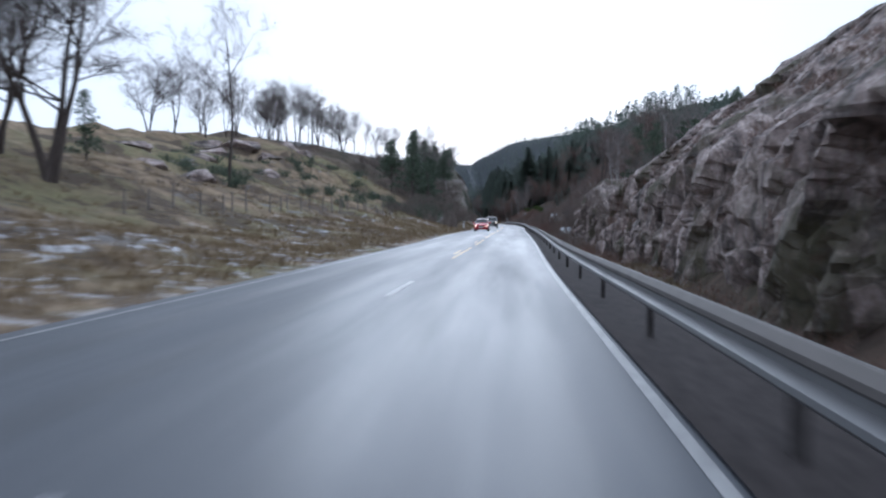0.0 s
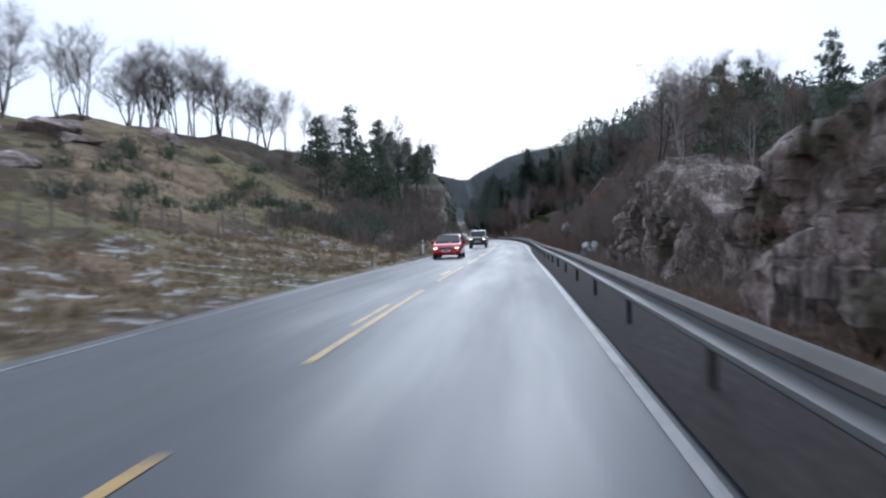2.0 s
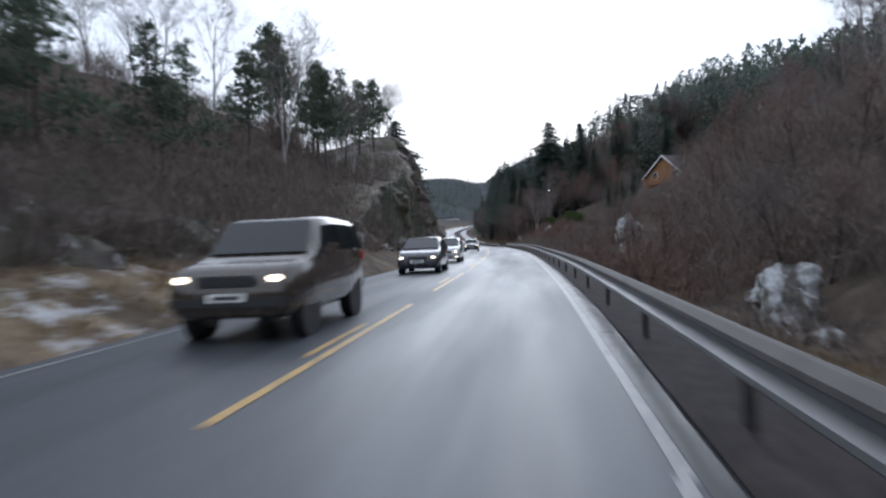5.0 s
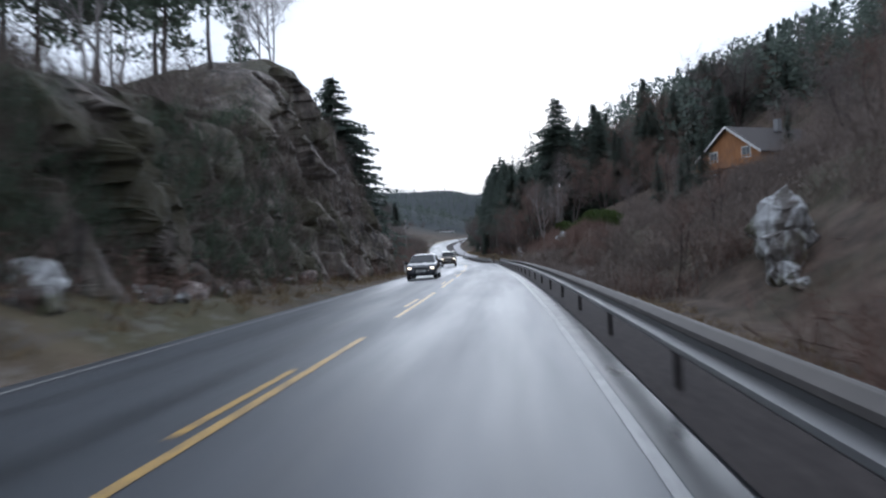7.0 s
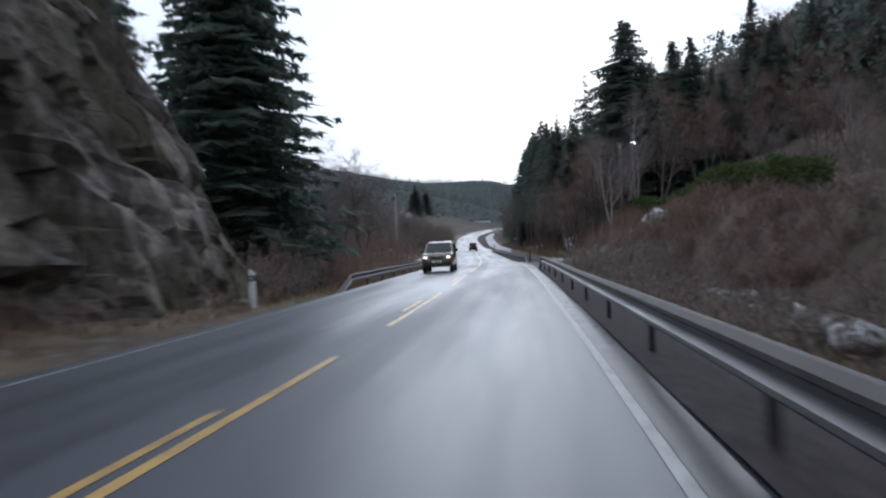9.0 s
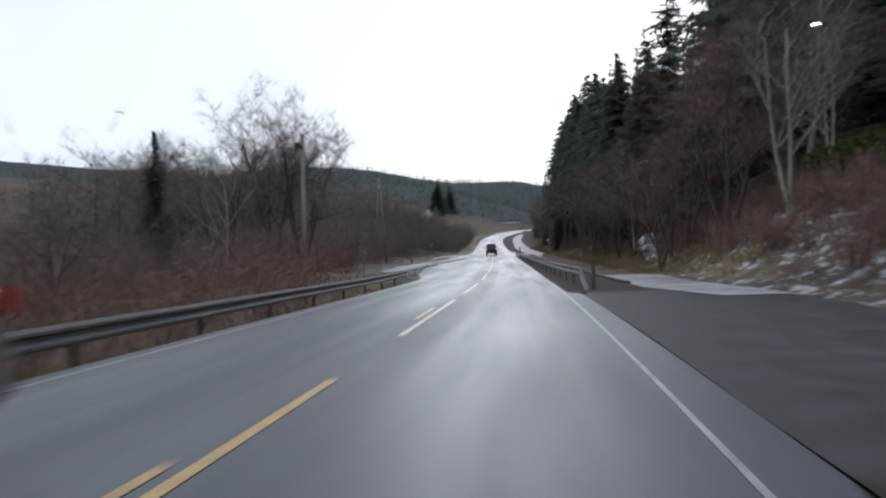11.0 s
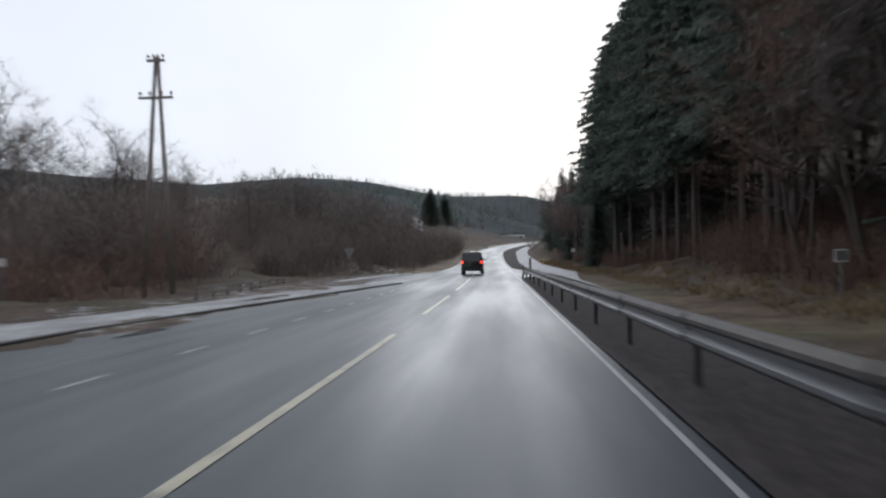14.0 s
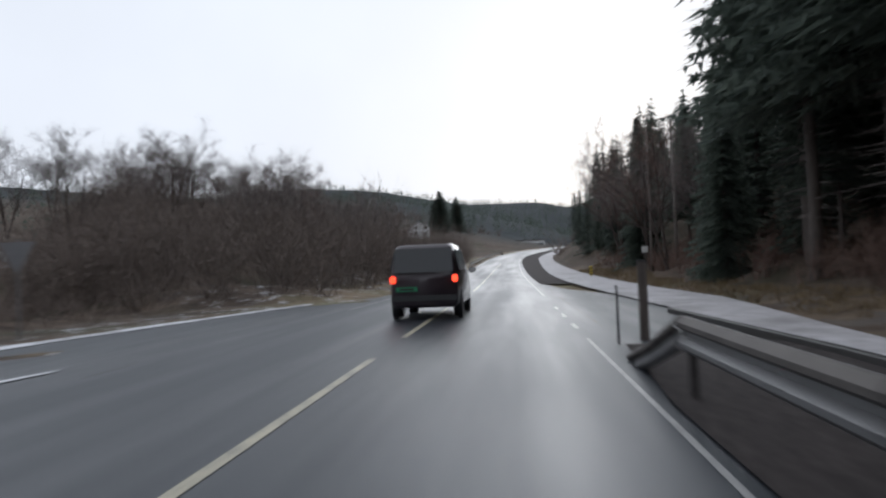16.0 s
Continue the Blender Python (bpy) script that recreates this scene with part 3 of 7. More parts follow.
def ribbon(name, s0, s1, us, mat, dz=0.0, step=2.0, flat=False):
    ss = np.arange(s0, s1 + step * 0.5, step)
    sg, ug = np.meshgrid(ss, np.asarray(us, float), indexing="ij")
    z = rz(sg) + (0 if flat else crown(ug)) + dz
    return grid_mesh(name, np.stack([rx(sg) + ug, sg, z], -1)[:, ::1], mat, np.stack([ug, sg], -1))


road = new("road", ribbon("road", -90, 790, [-3.75, -3.3, -2.5, -1.7, -0.9, 0, 0.9, 1.7, 2.5, 3.3, 3.85], ASPHALT))
tagged(road, label="wet grey two-lane asphalt road with worn markings", category="road", kind="structure")
for k, (s0, s1) in enumerate(((368, 790),)):
    verge = new("verge_3", ribbon("verge", s0, s1, [3.85, 4.1, 4.5, 5.2, 5.8, 6.5, 7.2], GRAVEL, -0.006))
    tagged(verge, label="dark wet gravel strip under the guard rail", category="verge", kind="structure")


def line_mesh(name, s0, s1, u, w, mat):
    n = max(2, int((s1 - s0) / 2.5) + 1)
    ss = np.linspace(s0, s1, n)
    sg, ug = np.meshgrid(ss, [u - w / 2, u + w / 2], indexing="ij")
    return grid_mesh(name, np.stack([rx(sg) + ug, sg, rz(sg) + crown(ug) + 0.006], -1), mat)


for k in range(3):
    part_mesh("short_dash", line_mesh("short_dash", 336 + 3.2 * k, 337.2 + 3.2 * k, 3.3, 0.09, WHITE_LINE), road, "short worn white dash")
for u, s0, s1, w in ((3.2, -90, 105, 0.10), (3.24, 105, 224, 0.10), (3.3, 224, 334, 0.06), (3.3, 352, 700, 0.075), (-3.4, -90, 262, 0.075), (-3.4, 345, 700, 0.075)):
    part_mesh("edge_line", line_mesh("edge_line", s0, s1, u, w, WHITE_LINE), road, "worn white edge line")
part_mesh("wet_gutter", line_mesh("wet_gutter", 96, 224, 3.46, 0.32, WET), road, "shining wet strip along the road edge")
for end in (-15, -3, 3.3, 15.2):
    part_mesh("lane_dash", line_mesh("lane_dash", end - 3, end, 0, 0.12, WHITE_LINE), road, "short worn white dash")
for end in (33.2, 45.1, 57.1, 69.2, 81, 92.1, 103.2, 115.5, 128, 141.2, 153.5, 166, 178.5, 191.1, 203.7, 216.5, 229.4, 242.3, 254.5, 268.9, 281.3, 294.3, 308.2, 321.5, 331.5, 343.5, 355, 367, 379, 391, 403, 415, 427, 439, 451):
    part_mesh("lane_dash", line_mesh("lane_dash", end - 9, end, 0.02, 0.11, YELLOW_LINE if end < 240 else PALE_LINE), road, "faded yellow dash")
    if end < 245:
        part_mesh("lane_dash", line_mesh("lane_dash", end - 6, end - 3, -0.2, 0.1, YELLOW_LINE), road, "faded yellow dash")


for k in range(19):
    part_mesh("short_dash", line_mesh("short_dash", 268 + 3 * k, 269.05 + 3 * k, -2.87, 0.09, WHITE_LINE), road, "short worn white dash")


# ======== rock cuts ========
def rock_face(name, side, s0, s1, base, tops, lean, seed, label, mat):
    ss = np.arange(s0, s1, 0.24)
    top = np.interp(ss, [a for a, _ in tops], [b for _, b in tops])
    rows = 58
    v = np.linspace(-0.12, 1, rows)
    V, SS = np.meshgrid(v, ss, indexing="ij")
    T = np.broadcast_to(top, V.shape)
    T = T + 0.7 * fbm(SS * 0.22, 0 * SS, seed, 3) * np.clip(T / 5, 0, 1)
    Z = np.where(V < 0, 20 * V, V * T)
    knee = lean[2]
    out = np.interp(SS, [a for a, _ in base], [b for _, b in base]) + lean[0] * np.clip(Z, 0, knee) + lean[1] * np.clip(Z - knee, 0, 99)
    # blocks: flat faces of scattered joints, each pushed in or out and tilted, at two sizes
    rnd = np.random.RandomState(seed)
    ws, wz = SS + 0.35 * vnoise(SS * 0.7, Z * 0.7, seed) + 0.22 * Z, Z + 0.3 * vnoise(SS * 0.7, Z * 0.7, seed + 9)
    high = max(b for _, b in tops)
    disp = 0.45 * fbm(SS * 0.16, Z * 0.2, seed + 3, 3) + 0.05 * fbm(SS * 2.1, Z * 2.1, seed, 3)
    for per_m, reach, tilt, tall, joint in ((0.042, 0.75, 0.30, 0.5, 0.45), (0.42, 0.30, 0.38, 0.55, 0.14)):
        n = int((s1 - s0) * (high + 3) * per_m * 2.2)
        js, jz = rnd.uniform(s0 - 3, s1 + 6, n), rnd.uniform(-2, high + 1, n)
        push, ts, tz = rnd.uniform(-reach, reach, n), rnd.normal(0, tilt, n), rnd.normal(0, 0.7 * tilt, n)
        first, gap = np.zeros(ws.shape, int), np.zeros(ws.shape)
        for r in range(len(ws)):
            d = (ws[r][:, None] - js) ** 2 + (tall * (wz[r][:, None] - jz)) ** 2
            two = np.argpartition(d, 1, -1)[:, :2]
            dd = np.sqrt(np.take_along_axis(d, two, -1))
            first[r] = np.where(dd[:, 0] < dd[:, 1], two[:, 0], two[:, 1])
            gap[r] = np.abs(dd[:, 0] - dd[:, 1])
        disp = disp + push[first] + ts[first] * (ws - js[first]) + tz[first] * tall * (wz - jz[first]) - joint * np.exp(-((gap / 0.10) ** 2))
    disp = np.clip(disp, -1.6, 1.5)
    fade = np.clip((T - Z) / 1.2 + 0.25, 0, 1) * np.clip(T / 3, 0.15, 1)
    out = out - disp * fade
    # the cap runs back over the top and sinks into the hillside
    back = np.array([0.8, 2, 3.6, 5.5, 8, 11])[:, None]
    cu = out[-1] + back + 0 * ss
    cz = Z[-1] + 0.25 * np.minimum(back, 4) - 0.12 * back**1.35 + 0.35 * fbm(ss * 0.4, back * 0.4, seed + 5, 4)
    O = np.concatenate([out, cu])
    ZZ = np.concatenate([Z, cz])
    SA = np.broadcast_to(ss, O.shape)
    pts = np.stack([rx(SA) + side * O, SA, rz(SA) + ZZ - 0.1], -1)
    if side < 0:
        pts = pts[:, ::-1]
    ob = new(name, grid_mesh(name, pts, mat, smooth=False))
    return tagged(ob, label=label, category="rock face", kind="structure")


CUT_TOP = [(-70, 15), (30, 15.2), (46, 14.0), (51, 11.0), (54.5, 7.6), (57.5, 5.6), (61, 4.4), (66, 3.4), (69.5, 2.4), (72, 0.3)]
CUT_BASE = [(-70, 11.2), (40, 11.2), (55, 11.0), (64, 10.7), (72, 11.6)]
CUT_LEAN = (0.20, 1.25, 4.6)
KNOB_TOP = [(74, 0.3), (76.5, 2.6), (80, 4.0), (85, 5.2), (91, 5.9), (97, 6.3), (99.5, 5.4), (101.5, 3.2), (103.5, 0.4)]
KNOB_BASE = [(74, 12.4), (79, 11.5), (90, 11.3), (98, 11.2), (103.5, 12.6)]
KNOB_LEAN = (0.16, 1.2, 5.2)
CLIFF_TOP = [(130, 0.3), (133, 1.4), (139, 2.0), (143, 2.6), (148, 3.8), (160, 6.0), (170, 7.6), (176, 9.2), (181, 12.0), (190, 13.4), (198, 12), (202, 9), (204.5, 4.5), (206, 0.3)]
CLIFF_BASE = [(130, 6.2), (148, 6.3), (206, 6.4)]
CLIFF_LEAN = (0.25, 0.3, 6.0)
rock_face("rock_face_1", 1, -70, 72, CUT_BASE, CUT_TOP, CUT_LEAN, 11, "blasted brown-grey gneiss rock cut with cracks and dark streaks", ROCK)
rock_face("rock_face_4", 1, 74, 103.5, KNOB_BASE, KNOB_TOP, KNOB_LEAN, 17, "steep broken gneiss knob with ledges and brush", ROCK)
rock_face("rock_face_2", -1, 130, 206, CLIFF_BASE, CLIFF_TOP, CLIFF_LEAN, 23, "dark mossy rock cliff beside the road", CLIFF_ROCK)


def build_icy_rock(nt, b, low=0.575, high=0.63):
    co = coords(nt)
    streak = noise_of(nt, co, 1.5, 7, 0.7, (1.0, 1.0, 0.22))
    fine = noise_of(nt, co, 10, 6, 0.7)
    stone = mixed(nt, fine, (0.04, 0.035, 0.031), (0.13, 0.112, 0.10))
    moss = mixed(nt, fine, (0.045, 0.045, 0.02), (0.12, 0.115, 0.055))
    stone = mixed(nt, ramp(nt, noise_of(nt, co, 0.7, 5, 0.6), (0.5, 0.0), (0.6, 0.9)), stone, moss)
    nt.links.new(mixed(nt, ramp(nt, streak, (low, 0.0), (high, 0.95)), stone, (0.56, 0.57, 0.58)), b.inputs["Base Color"])
    b.inputs["Roughness"].default_value = 0.6
    bumped(nt, b, fine, 0.6, 0.1)


ICE_ROCK = material("rock_with_ice_streaks", build_icy_rock)
FROST_ROCK = material("pale_frosted_rock", lambda nt, b: build_icy_rock(nt, b, 0.47, 0.60))
BANK_TOP = [(93, 0.2), (96, 1.3), (101, 2.0), (106, 1.7), (110, 1.3), (114, 1.6), (118, 2.2), (124, 2.3), (128, 1.6), (131, 0.2)]
BANK_BASE = [(93, 6.9), (131, 6.6)]
BANK_LEAN = (0.5, 0.9, 1.4)
rock_face("rock_face_3", -1, 93, 131, BANK_BASE, BANK_TOP, BANK_LEAN, 37, "low mossy rock bank streaked with snow and ice", ICE_ROCK)


# ======== guard rails ========
W_OUT = [(d, z * 1.05) for d, z in [(0.0, 0.765), (0.03, 0.76), (0.085, 0.715), (0.085, 0.675), (0.012, 0.63), (0.012, 0.585), (0.085, 0.54), (0.085, 0.50), (0.03, 0.455), (0.0, 0.45)]]


def beam_mesh(sa, sb, u, side, drop0=0.0, drop1=0.0, sink=0.0):
    """One W-shaped panel from sa to sb; its waves face the road; drop: how far an end is bent to the ground."""
    prof = W_OUT + [(d - 0.006, z) for d, z in W_OUT[::-1]]
    verts, faces, rows = [], [], 3
    for k in range(rows):
        w = k / (rows - 1)
        s = sa + (sb - sa) * w
        drop = drop0 * (1 - w) + drop1 * w
        for d, z in prof:
            verts.append((float(rx(s)) + u - side * d, s, float(rz(s)) + float(crown(u)) + z * (1 - 0.1 * bool(drop)) - drop - sink))
    n = len(prof)
    for k in range(rows - 1):
        for j in range(n):
            a, b = k * n + j, k * n + (j + 1) % n
            faces.append((a, b, b + n, a + n) if side > 0 else (a, a + n, b + n, b))
    faces.append(tuple(range(n)))
    faces.append(tuple(range((rows - 1) * n, rows * n))[::-1])
    me = mesh_from("beam", verts, faces, ZINC)
    me.materials.append(DIRTY_ZINC)
    for f in me.polygons:
        if f.index < n * (rows - 1) and f.index % n in (0, 1, 2, 3):
            f.material_index = 1
    return me


def post_mesh():
    bm = bmesh.new()
    box(0.012, 0.10, 1.0, 0, 0, 0.22, 0, bm)
    box(0.06, 0.01, 1.0, 0.03, 0.045, 0.22, 0, bm)
    box(0.06, 0.01, 1.0, 0.03, -0.045, 0.22, 0, bm)
    box(0.05, 0.09, 0.2, -0.03, 0, 0.6, 0.006, bm)
    me = bpy.data.meshes.new("post")
    bm.to_mesh(me)
    bm.free()
    me.materials.append(POST_STEEL)
    return me


POST = post_mesh()


def guard_rail(s0, s1, u_from, u_to, side, label, dip0=True, dip1=True, sink=0.0):
    ob = empty("guard_rail", Matrix.Translation((float(rx(s0)) + u_from, s0, float(rz(s0)))))
    inv = ob.matrix_world.inverted()
    tagged(ob, label=label, category="guard rail")
    n = round((s1 - s0) / 4.3)
    step = (s1 - s0 - 2.9 * (dip0 + dip1)) / n
    cuts = ([s0] if dip0 else []) + [s0 + 2.9 * dip0 + k * step for k in range(n + 1)] + ([s1] if dip1 else [])
    n = len(cuts) - 1
    for k in range(n):
        a, b = cuts[k], cuts[k + 1]
        u = u_from + (u_to - u_from) * (a - s0) / (s1 - s0)
        d0, d1 = (0.62 if dip0 and k == 0 else 0), (0.62 if dip1 and k == n - 1 else 0)
        part_mesh("beam", beam_mesh(a, b + 0.05, u, side, d0, d1, sink), ob, m=inv)
        if (k or not dip0):
            s = a
            part_mesh("post", POST, ob, m=inv @ pose(float(rx(s)) + u + side * 0.07, s, float(rz(s)) + float(crown(u)) - 0.02 - sink, 0, 0, heading(s) + (0 if side > 0 else 180)))
    return ob


guard_rail(-60, 223.5, 3.58, 3.86, 1, "long galvanised steel guard rail beside the road edge", dip0=False, sink=0.06)
guard_rail(247.0, 331.2, 4.25, 3.6, 1, "galvanised guard rail with its ends bent to the ground")
guard_rail(208.5, 266.5, -4.4, -4.9, -1, "short galvanised guard rail beside scrub", dip1=False, sink=0.33)
guard_rail(432, 505, -4.3, -4.3, -1, "galvanised guard rail on the outside of the far bend", dip0=True, dip1=True)

# ======== lay-by, side roads, footpath ========


def patch(name, rings, mat, dz, label, category):
    """Paving given as rows of (s, u from, u to)."""
    ss = np.arange(rings[0][0], rings[-1][0] + 0.1, 1.0)
    lo = np.interp(ss, [r[0] for r in rings], [r[1] for r in rings])
    hi = np.interp(ss, [r[0] for r in rings], [r[2] for r in rings])
    w = np.linspace(0, 1, 7)
    U = lo[:, None] * (1 - w) + hi[:, None] * w
    SS = np.broadcast_to(ss[:, None], U.shape)
    z = rz(SS) + crown(U) + dz + 0.012 * fbm(SS * 0.5, U * 0.5, 4, 3)
    ob = new(name, grid_mesh(name, np.stack([rx(SS) + U, SS, z], -1), mat, np.stack([U, SS], -1)))
    return tagged(ob, label=label, category=category, kind="structure")


patch("verge_1", [(-90, 3.30, 5.2), (92, 3.30, 5.2), (112, 3.60, 5.2), (220, 3.66, 5.2), (226, 3.84, 5.2)], GRAVEL, 0.03, "dark wet gravel strip under the guard rail", "verge")
patch("verge_2", [(246, 3.45, 6.3), (328, 3.45, 6.3), (333, 3.8, 6.3)], GRAVEL, 0.022, "dark wet gravel strip under the guard rail", "verge")
patch("lay_by", [(264, -3.76, -3.75), (267, -4.0, -3.75), (271, -4.7, -3.75), (278, -5.5, -3.75), (287, -6.4, -3.75), (296, -6.6, -3.75), (304, -6.0, -3.75), (312, -5.2, -3.75), (318, -4.4, -3.75), (323, -3.8, -3.75), (324, -8.6, -3.75), (331, -8.9, -3.75), (340, -7.9, -3.75), (350, -6.5, -3.75), (357, -5.5, -3.75), (366, -3.8, -3.75)], ASPHALT, -0.004, "wet patched asphalt lay-by with puddles", "lay-by")
patch("side_road_1", [(226, 3.86, 5.0), (232, 3.86, 11), (238, 3.86, 30), (245, 3.86, 30), (250, 5.3, 12), (256, 6.5, 10)], ROUGH_ASPHALT, 0.008, "wet asphalt side road joining at a gap in the rail", "road")
patch("side_road_2", [(333, 3.86, 4.4), (336, 3.86, 7.5), (346, 3.86, 7.5), (358, 3.86, 5.0), (368, 3.86, 4.0)], ASPHALT, -0.004, "wet asphalt access opening beside the road", "road")
patch("footpath_2", [(312, 6.55, 6.6), (326, 6.5, 6.9), (336, 6.4, 7.9), (346, 6.2, 9.0), (372, 5.7, 8.9), (395, 5.9, 9.1), (450, 7.0, 9.8), (490, 7.3, 10.3), (560, 7.5, 10.5)], PATH_SNOW, 0.05, "footpath under thin trodden snow", "footpath")
patch("snow_verge", [(280, -8.6, -8.2), (285, -9.4, -7.2), (296, -9.6, -6.95), (304, -8.8, -6.35), (312, -8.0, -5.55), (319, -7.0, -4.5), (323, -5.4, -4.0)], SLUSH, 0.04, "snowy kerbed island beside the lay-by", "verge")


for k, (s, u, length, wide) in enumerate(((287.5, -4.15, 2.4, 0.35), (296, -5.3, 2.6, 0.3))):
    rows = [(s + length * (f - 0.5), u - wide * math.sin(math.pi * f) ** 0.7 * (0.8 + 0.4 * math.sin(9 * f + k)) - 0.02, u + 0.6 * wide * math.sin(math.pi * f) ** 0.7 * (0.8 + 0.4 * math.cos(7 * f + 2 * k)) + 0.02) for f in (0, 0.08, 0.2, 0.35, 0.5, 0.65, 0.8, 0.92, 1)]
    patch("puddle_%d" % (k + 1), rows, PUDDLE, 0.012, "shallow puddle lying on the wet lay-by", "puddle")
patch("snow_strip_3", [(242, 7.5, 16), (248, 6.3, 14), (256, 6.5, 11), (263, 6.6, 9.5)], SLUSH, 0.03, "thin dirty snow over the path beside the side road", "snow")
patch("snow_strip_1", [(328, -9.0, -8.8), (331, -8.9, -8.45), (340, -8.0, -7.5), (350, -6.6, -6.2), (357, -5.6, -5.3)], SNOW, 0.012, "streak of old snow along the lay-by's edge", "snow")
patch("snow_strip_2", [(323.5, -6.0, -5.9), (325, -5.85, -5.45), (329, -5.15, -4.85), (331.5, -4.65, -4.55)], SNOW, 0.014, "streak of old snow on the lay-by", "snow")
patch("snow_strip_4", [(325, -5.0, -4.7), (326.5, -4.7, -4.0), (328, -4.0, -3.8)], SNOW, 0.014, "streak of old snow on the lay-by", "snow")


def strip_wall(name, rows, width, high, mat, label, category):
    """A low kerb along rows of (s, u)."""
    ss = np.arange(rows[0][0], rows[-1][0] + 0.1, 1.0)
    uu = np.interp(ss, [r[0] for r in rows], [r[1] for r in rows])
    prof = [(-width / 2, -0.1), (-width / 2, high - 0.02), (-width / 2 + 0.02, high), (width / 2 - 0.02, high), (width / 2, high - 0.02), (width / 2, -0.1)]
    pts = np.array([[(float(rx(s)) + u + d, s, float(rz(s)) + float(crown(u)) + z) for d, z in prof] for s, u in zip(ss, uu)])
    ob = new(name, grid_mesh(name, pts, mat, smooth=False))
    return tagged(ob, label=label, category=category, kind="structure")


strip_wall("kerb_1", [(274, -5.15), (278, -5.6), (287, -6.5), (296, -6.7), (304, -6.1), (312, -5.3), (318, -4.5), (323, -3.75)], 0.14, 0.08, TAR, "low dark kerb round the lay-by", "kerb")
strip_wall("kerb_2", [(252, 6.4), (300, 6.35), (331, 6.35), (340, 6.0)], 0.14, 0.12, TAR, "dark kerb between rail and footpath", "kerb")


# ======== trees ========
def lathe(r, pts, segs=6):
    verts, faces = [], []
    for k, (p, rad) in enumerate(zip(pts, r)):
        for j in range(segs):
            a = 2 * math.pi * j / segs
            verts.append((p[0] + rad * math.cos(a), p[1] + rad * math.sin(a), p[2]))
    for k in range(len(pts) - 1):
        for j in range(segs):
            a, b = k * segs + j, k * segs + (j + 1) % segs
            faces.append((a, b, b + segs, a + segs))
    return verts, faces


def spruce_crown(h, rad, seed, low=0.12, whorls=30, per=8, fine=False, taper=0.72):
    rnd = np.random.RandomState(seed)
    V, F = [], []

    def tri(a, b, c):
        F.append((len(V), len(V) + 1, len(V) + 2))
        V.extend((a, b, c))

    for k in range(whorls):
        w = (k + rnd.rand() * 0.7) / whorls
        z = h * (low + (0.99 - low) * w)
        r = rad * ((1 - w) ** taper * (0.75 + 0.4 * rnd.rand()) + 0.05)
        for j in range(per if w < 0.8 else 5):
            a = 2 * math.pi * (j + rnd.rand() * 0.8) / per
            rr = r * rnd.uniform(0.65, 1.15)
            z = h * (low + (0.99 - low) * w) + rnd.uniform(-0.5, 0.5) * h / whorls * (0.3 + w if w > 0.9 else 1.2)
            d = np.array([math.cos(a), math.sin(a), 0])
            t = np.array([-d[1], d[0], 0])
            droop = rnd.uniform(0.15, 0.4) * rr
            spine = [np.array([0, 0, z]) + d * rr * q + np.array([0, 0, -droop * (q**1.4) + 0.18 * droop * max(0, q - 0.75) * 4]) for q in (0, 0.3, 0.55, 0.8, 1.0)]
            wid = (0.52 if fine else 0.40) * rr + 0.18
            if fine:
                n = 6 if rr > 1.5 else 4
                for m in range(1, n + 1):
                    f = m / n
                    p = np.array([0, 0, z]) + d * rr * f + np.array([0, 0, -droop * f**1.4])
                    q = p + d * rr / n * 1.1 + np.array([0, 0, -0.1 * droop])
                    tri(p - t * 0.05 - d * 0.2, p + t * 0.05 - d * 0.2, q)
                    for sgn in (-1, 1):
                        for _ in range(2):
                            L = wid * (1.15 - 0.75 * f) * rnd.uniform(0.6, 1.2)
                            g = sgn * t * rnd.uniform(0.5, 0.95) + d * rnd.uniform(0.2, 0.7) + np.array([0, 0, rnd.uniform(-0.55, 0.0)])
                            o = p - d * rnd.uniform(0, rr / n)
                            tri(o - d * 0.12, o + d * 0.12 + np.array([0, 0, 0.05]), o + g * L)
                    tri(p - d * 0.11, p + d * 0.11, p + np.array([0, 0, -rnd.uniform(0.2, 0.42)]) + t * rnd.uniform(-0.2, 0.2))
                continue
            for m in range(1, 5):
                p, q = spine[m - 1], spine[m]
                ww = wid * (1.15 - m * 0.22) * rnd.uniform(0.7, 1.25)
                sag = np.array([0, 0, -rnd.uniform(0.05, 0.28) * ww - 0.06])
                back = (p - q) * rnd.uniform(-0.4, 0.1)
                tri(p, q, q + t * ww + sag + back)
                tri(p, q, q - t * ww + sag + back)
                tri(p, q, (p + q) / 2 + np.array([0, 0, -rnd.uniform(0.15, 0.5) * (0.3 + 0.2 * rr)]) + t * rnd.uniform(-0.2, 0.2))
            tri(spine[3] + t * 0.1, spine[3] - t * 0.1, spine[4] + d * 0.25)
    tri(np.array([0.08, 0, h * 0.95]), np.array([-0.06, 0.06, h * 0.95]), np.array([0, 0, h * 1.015]))
    return V, F


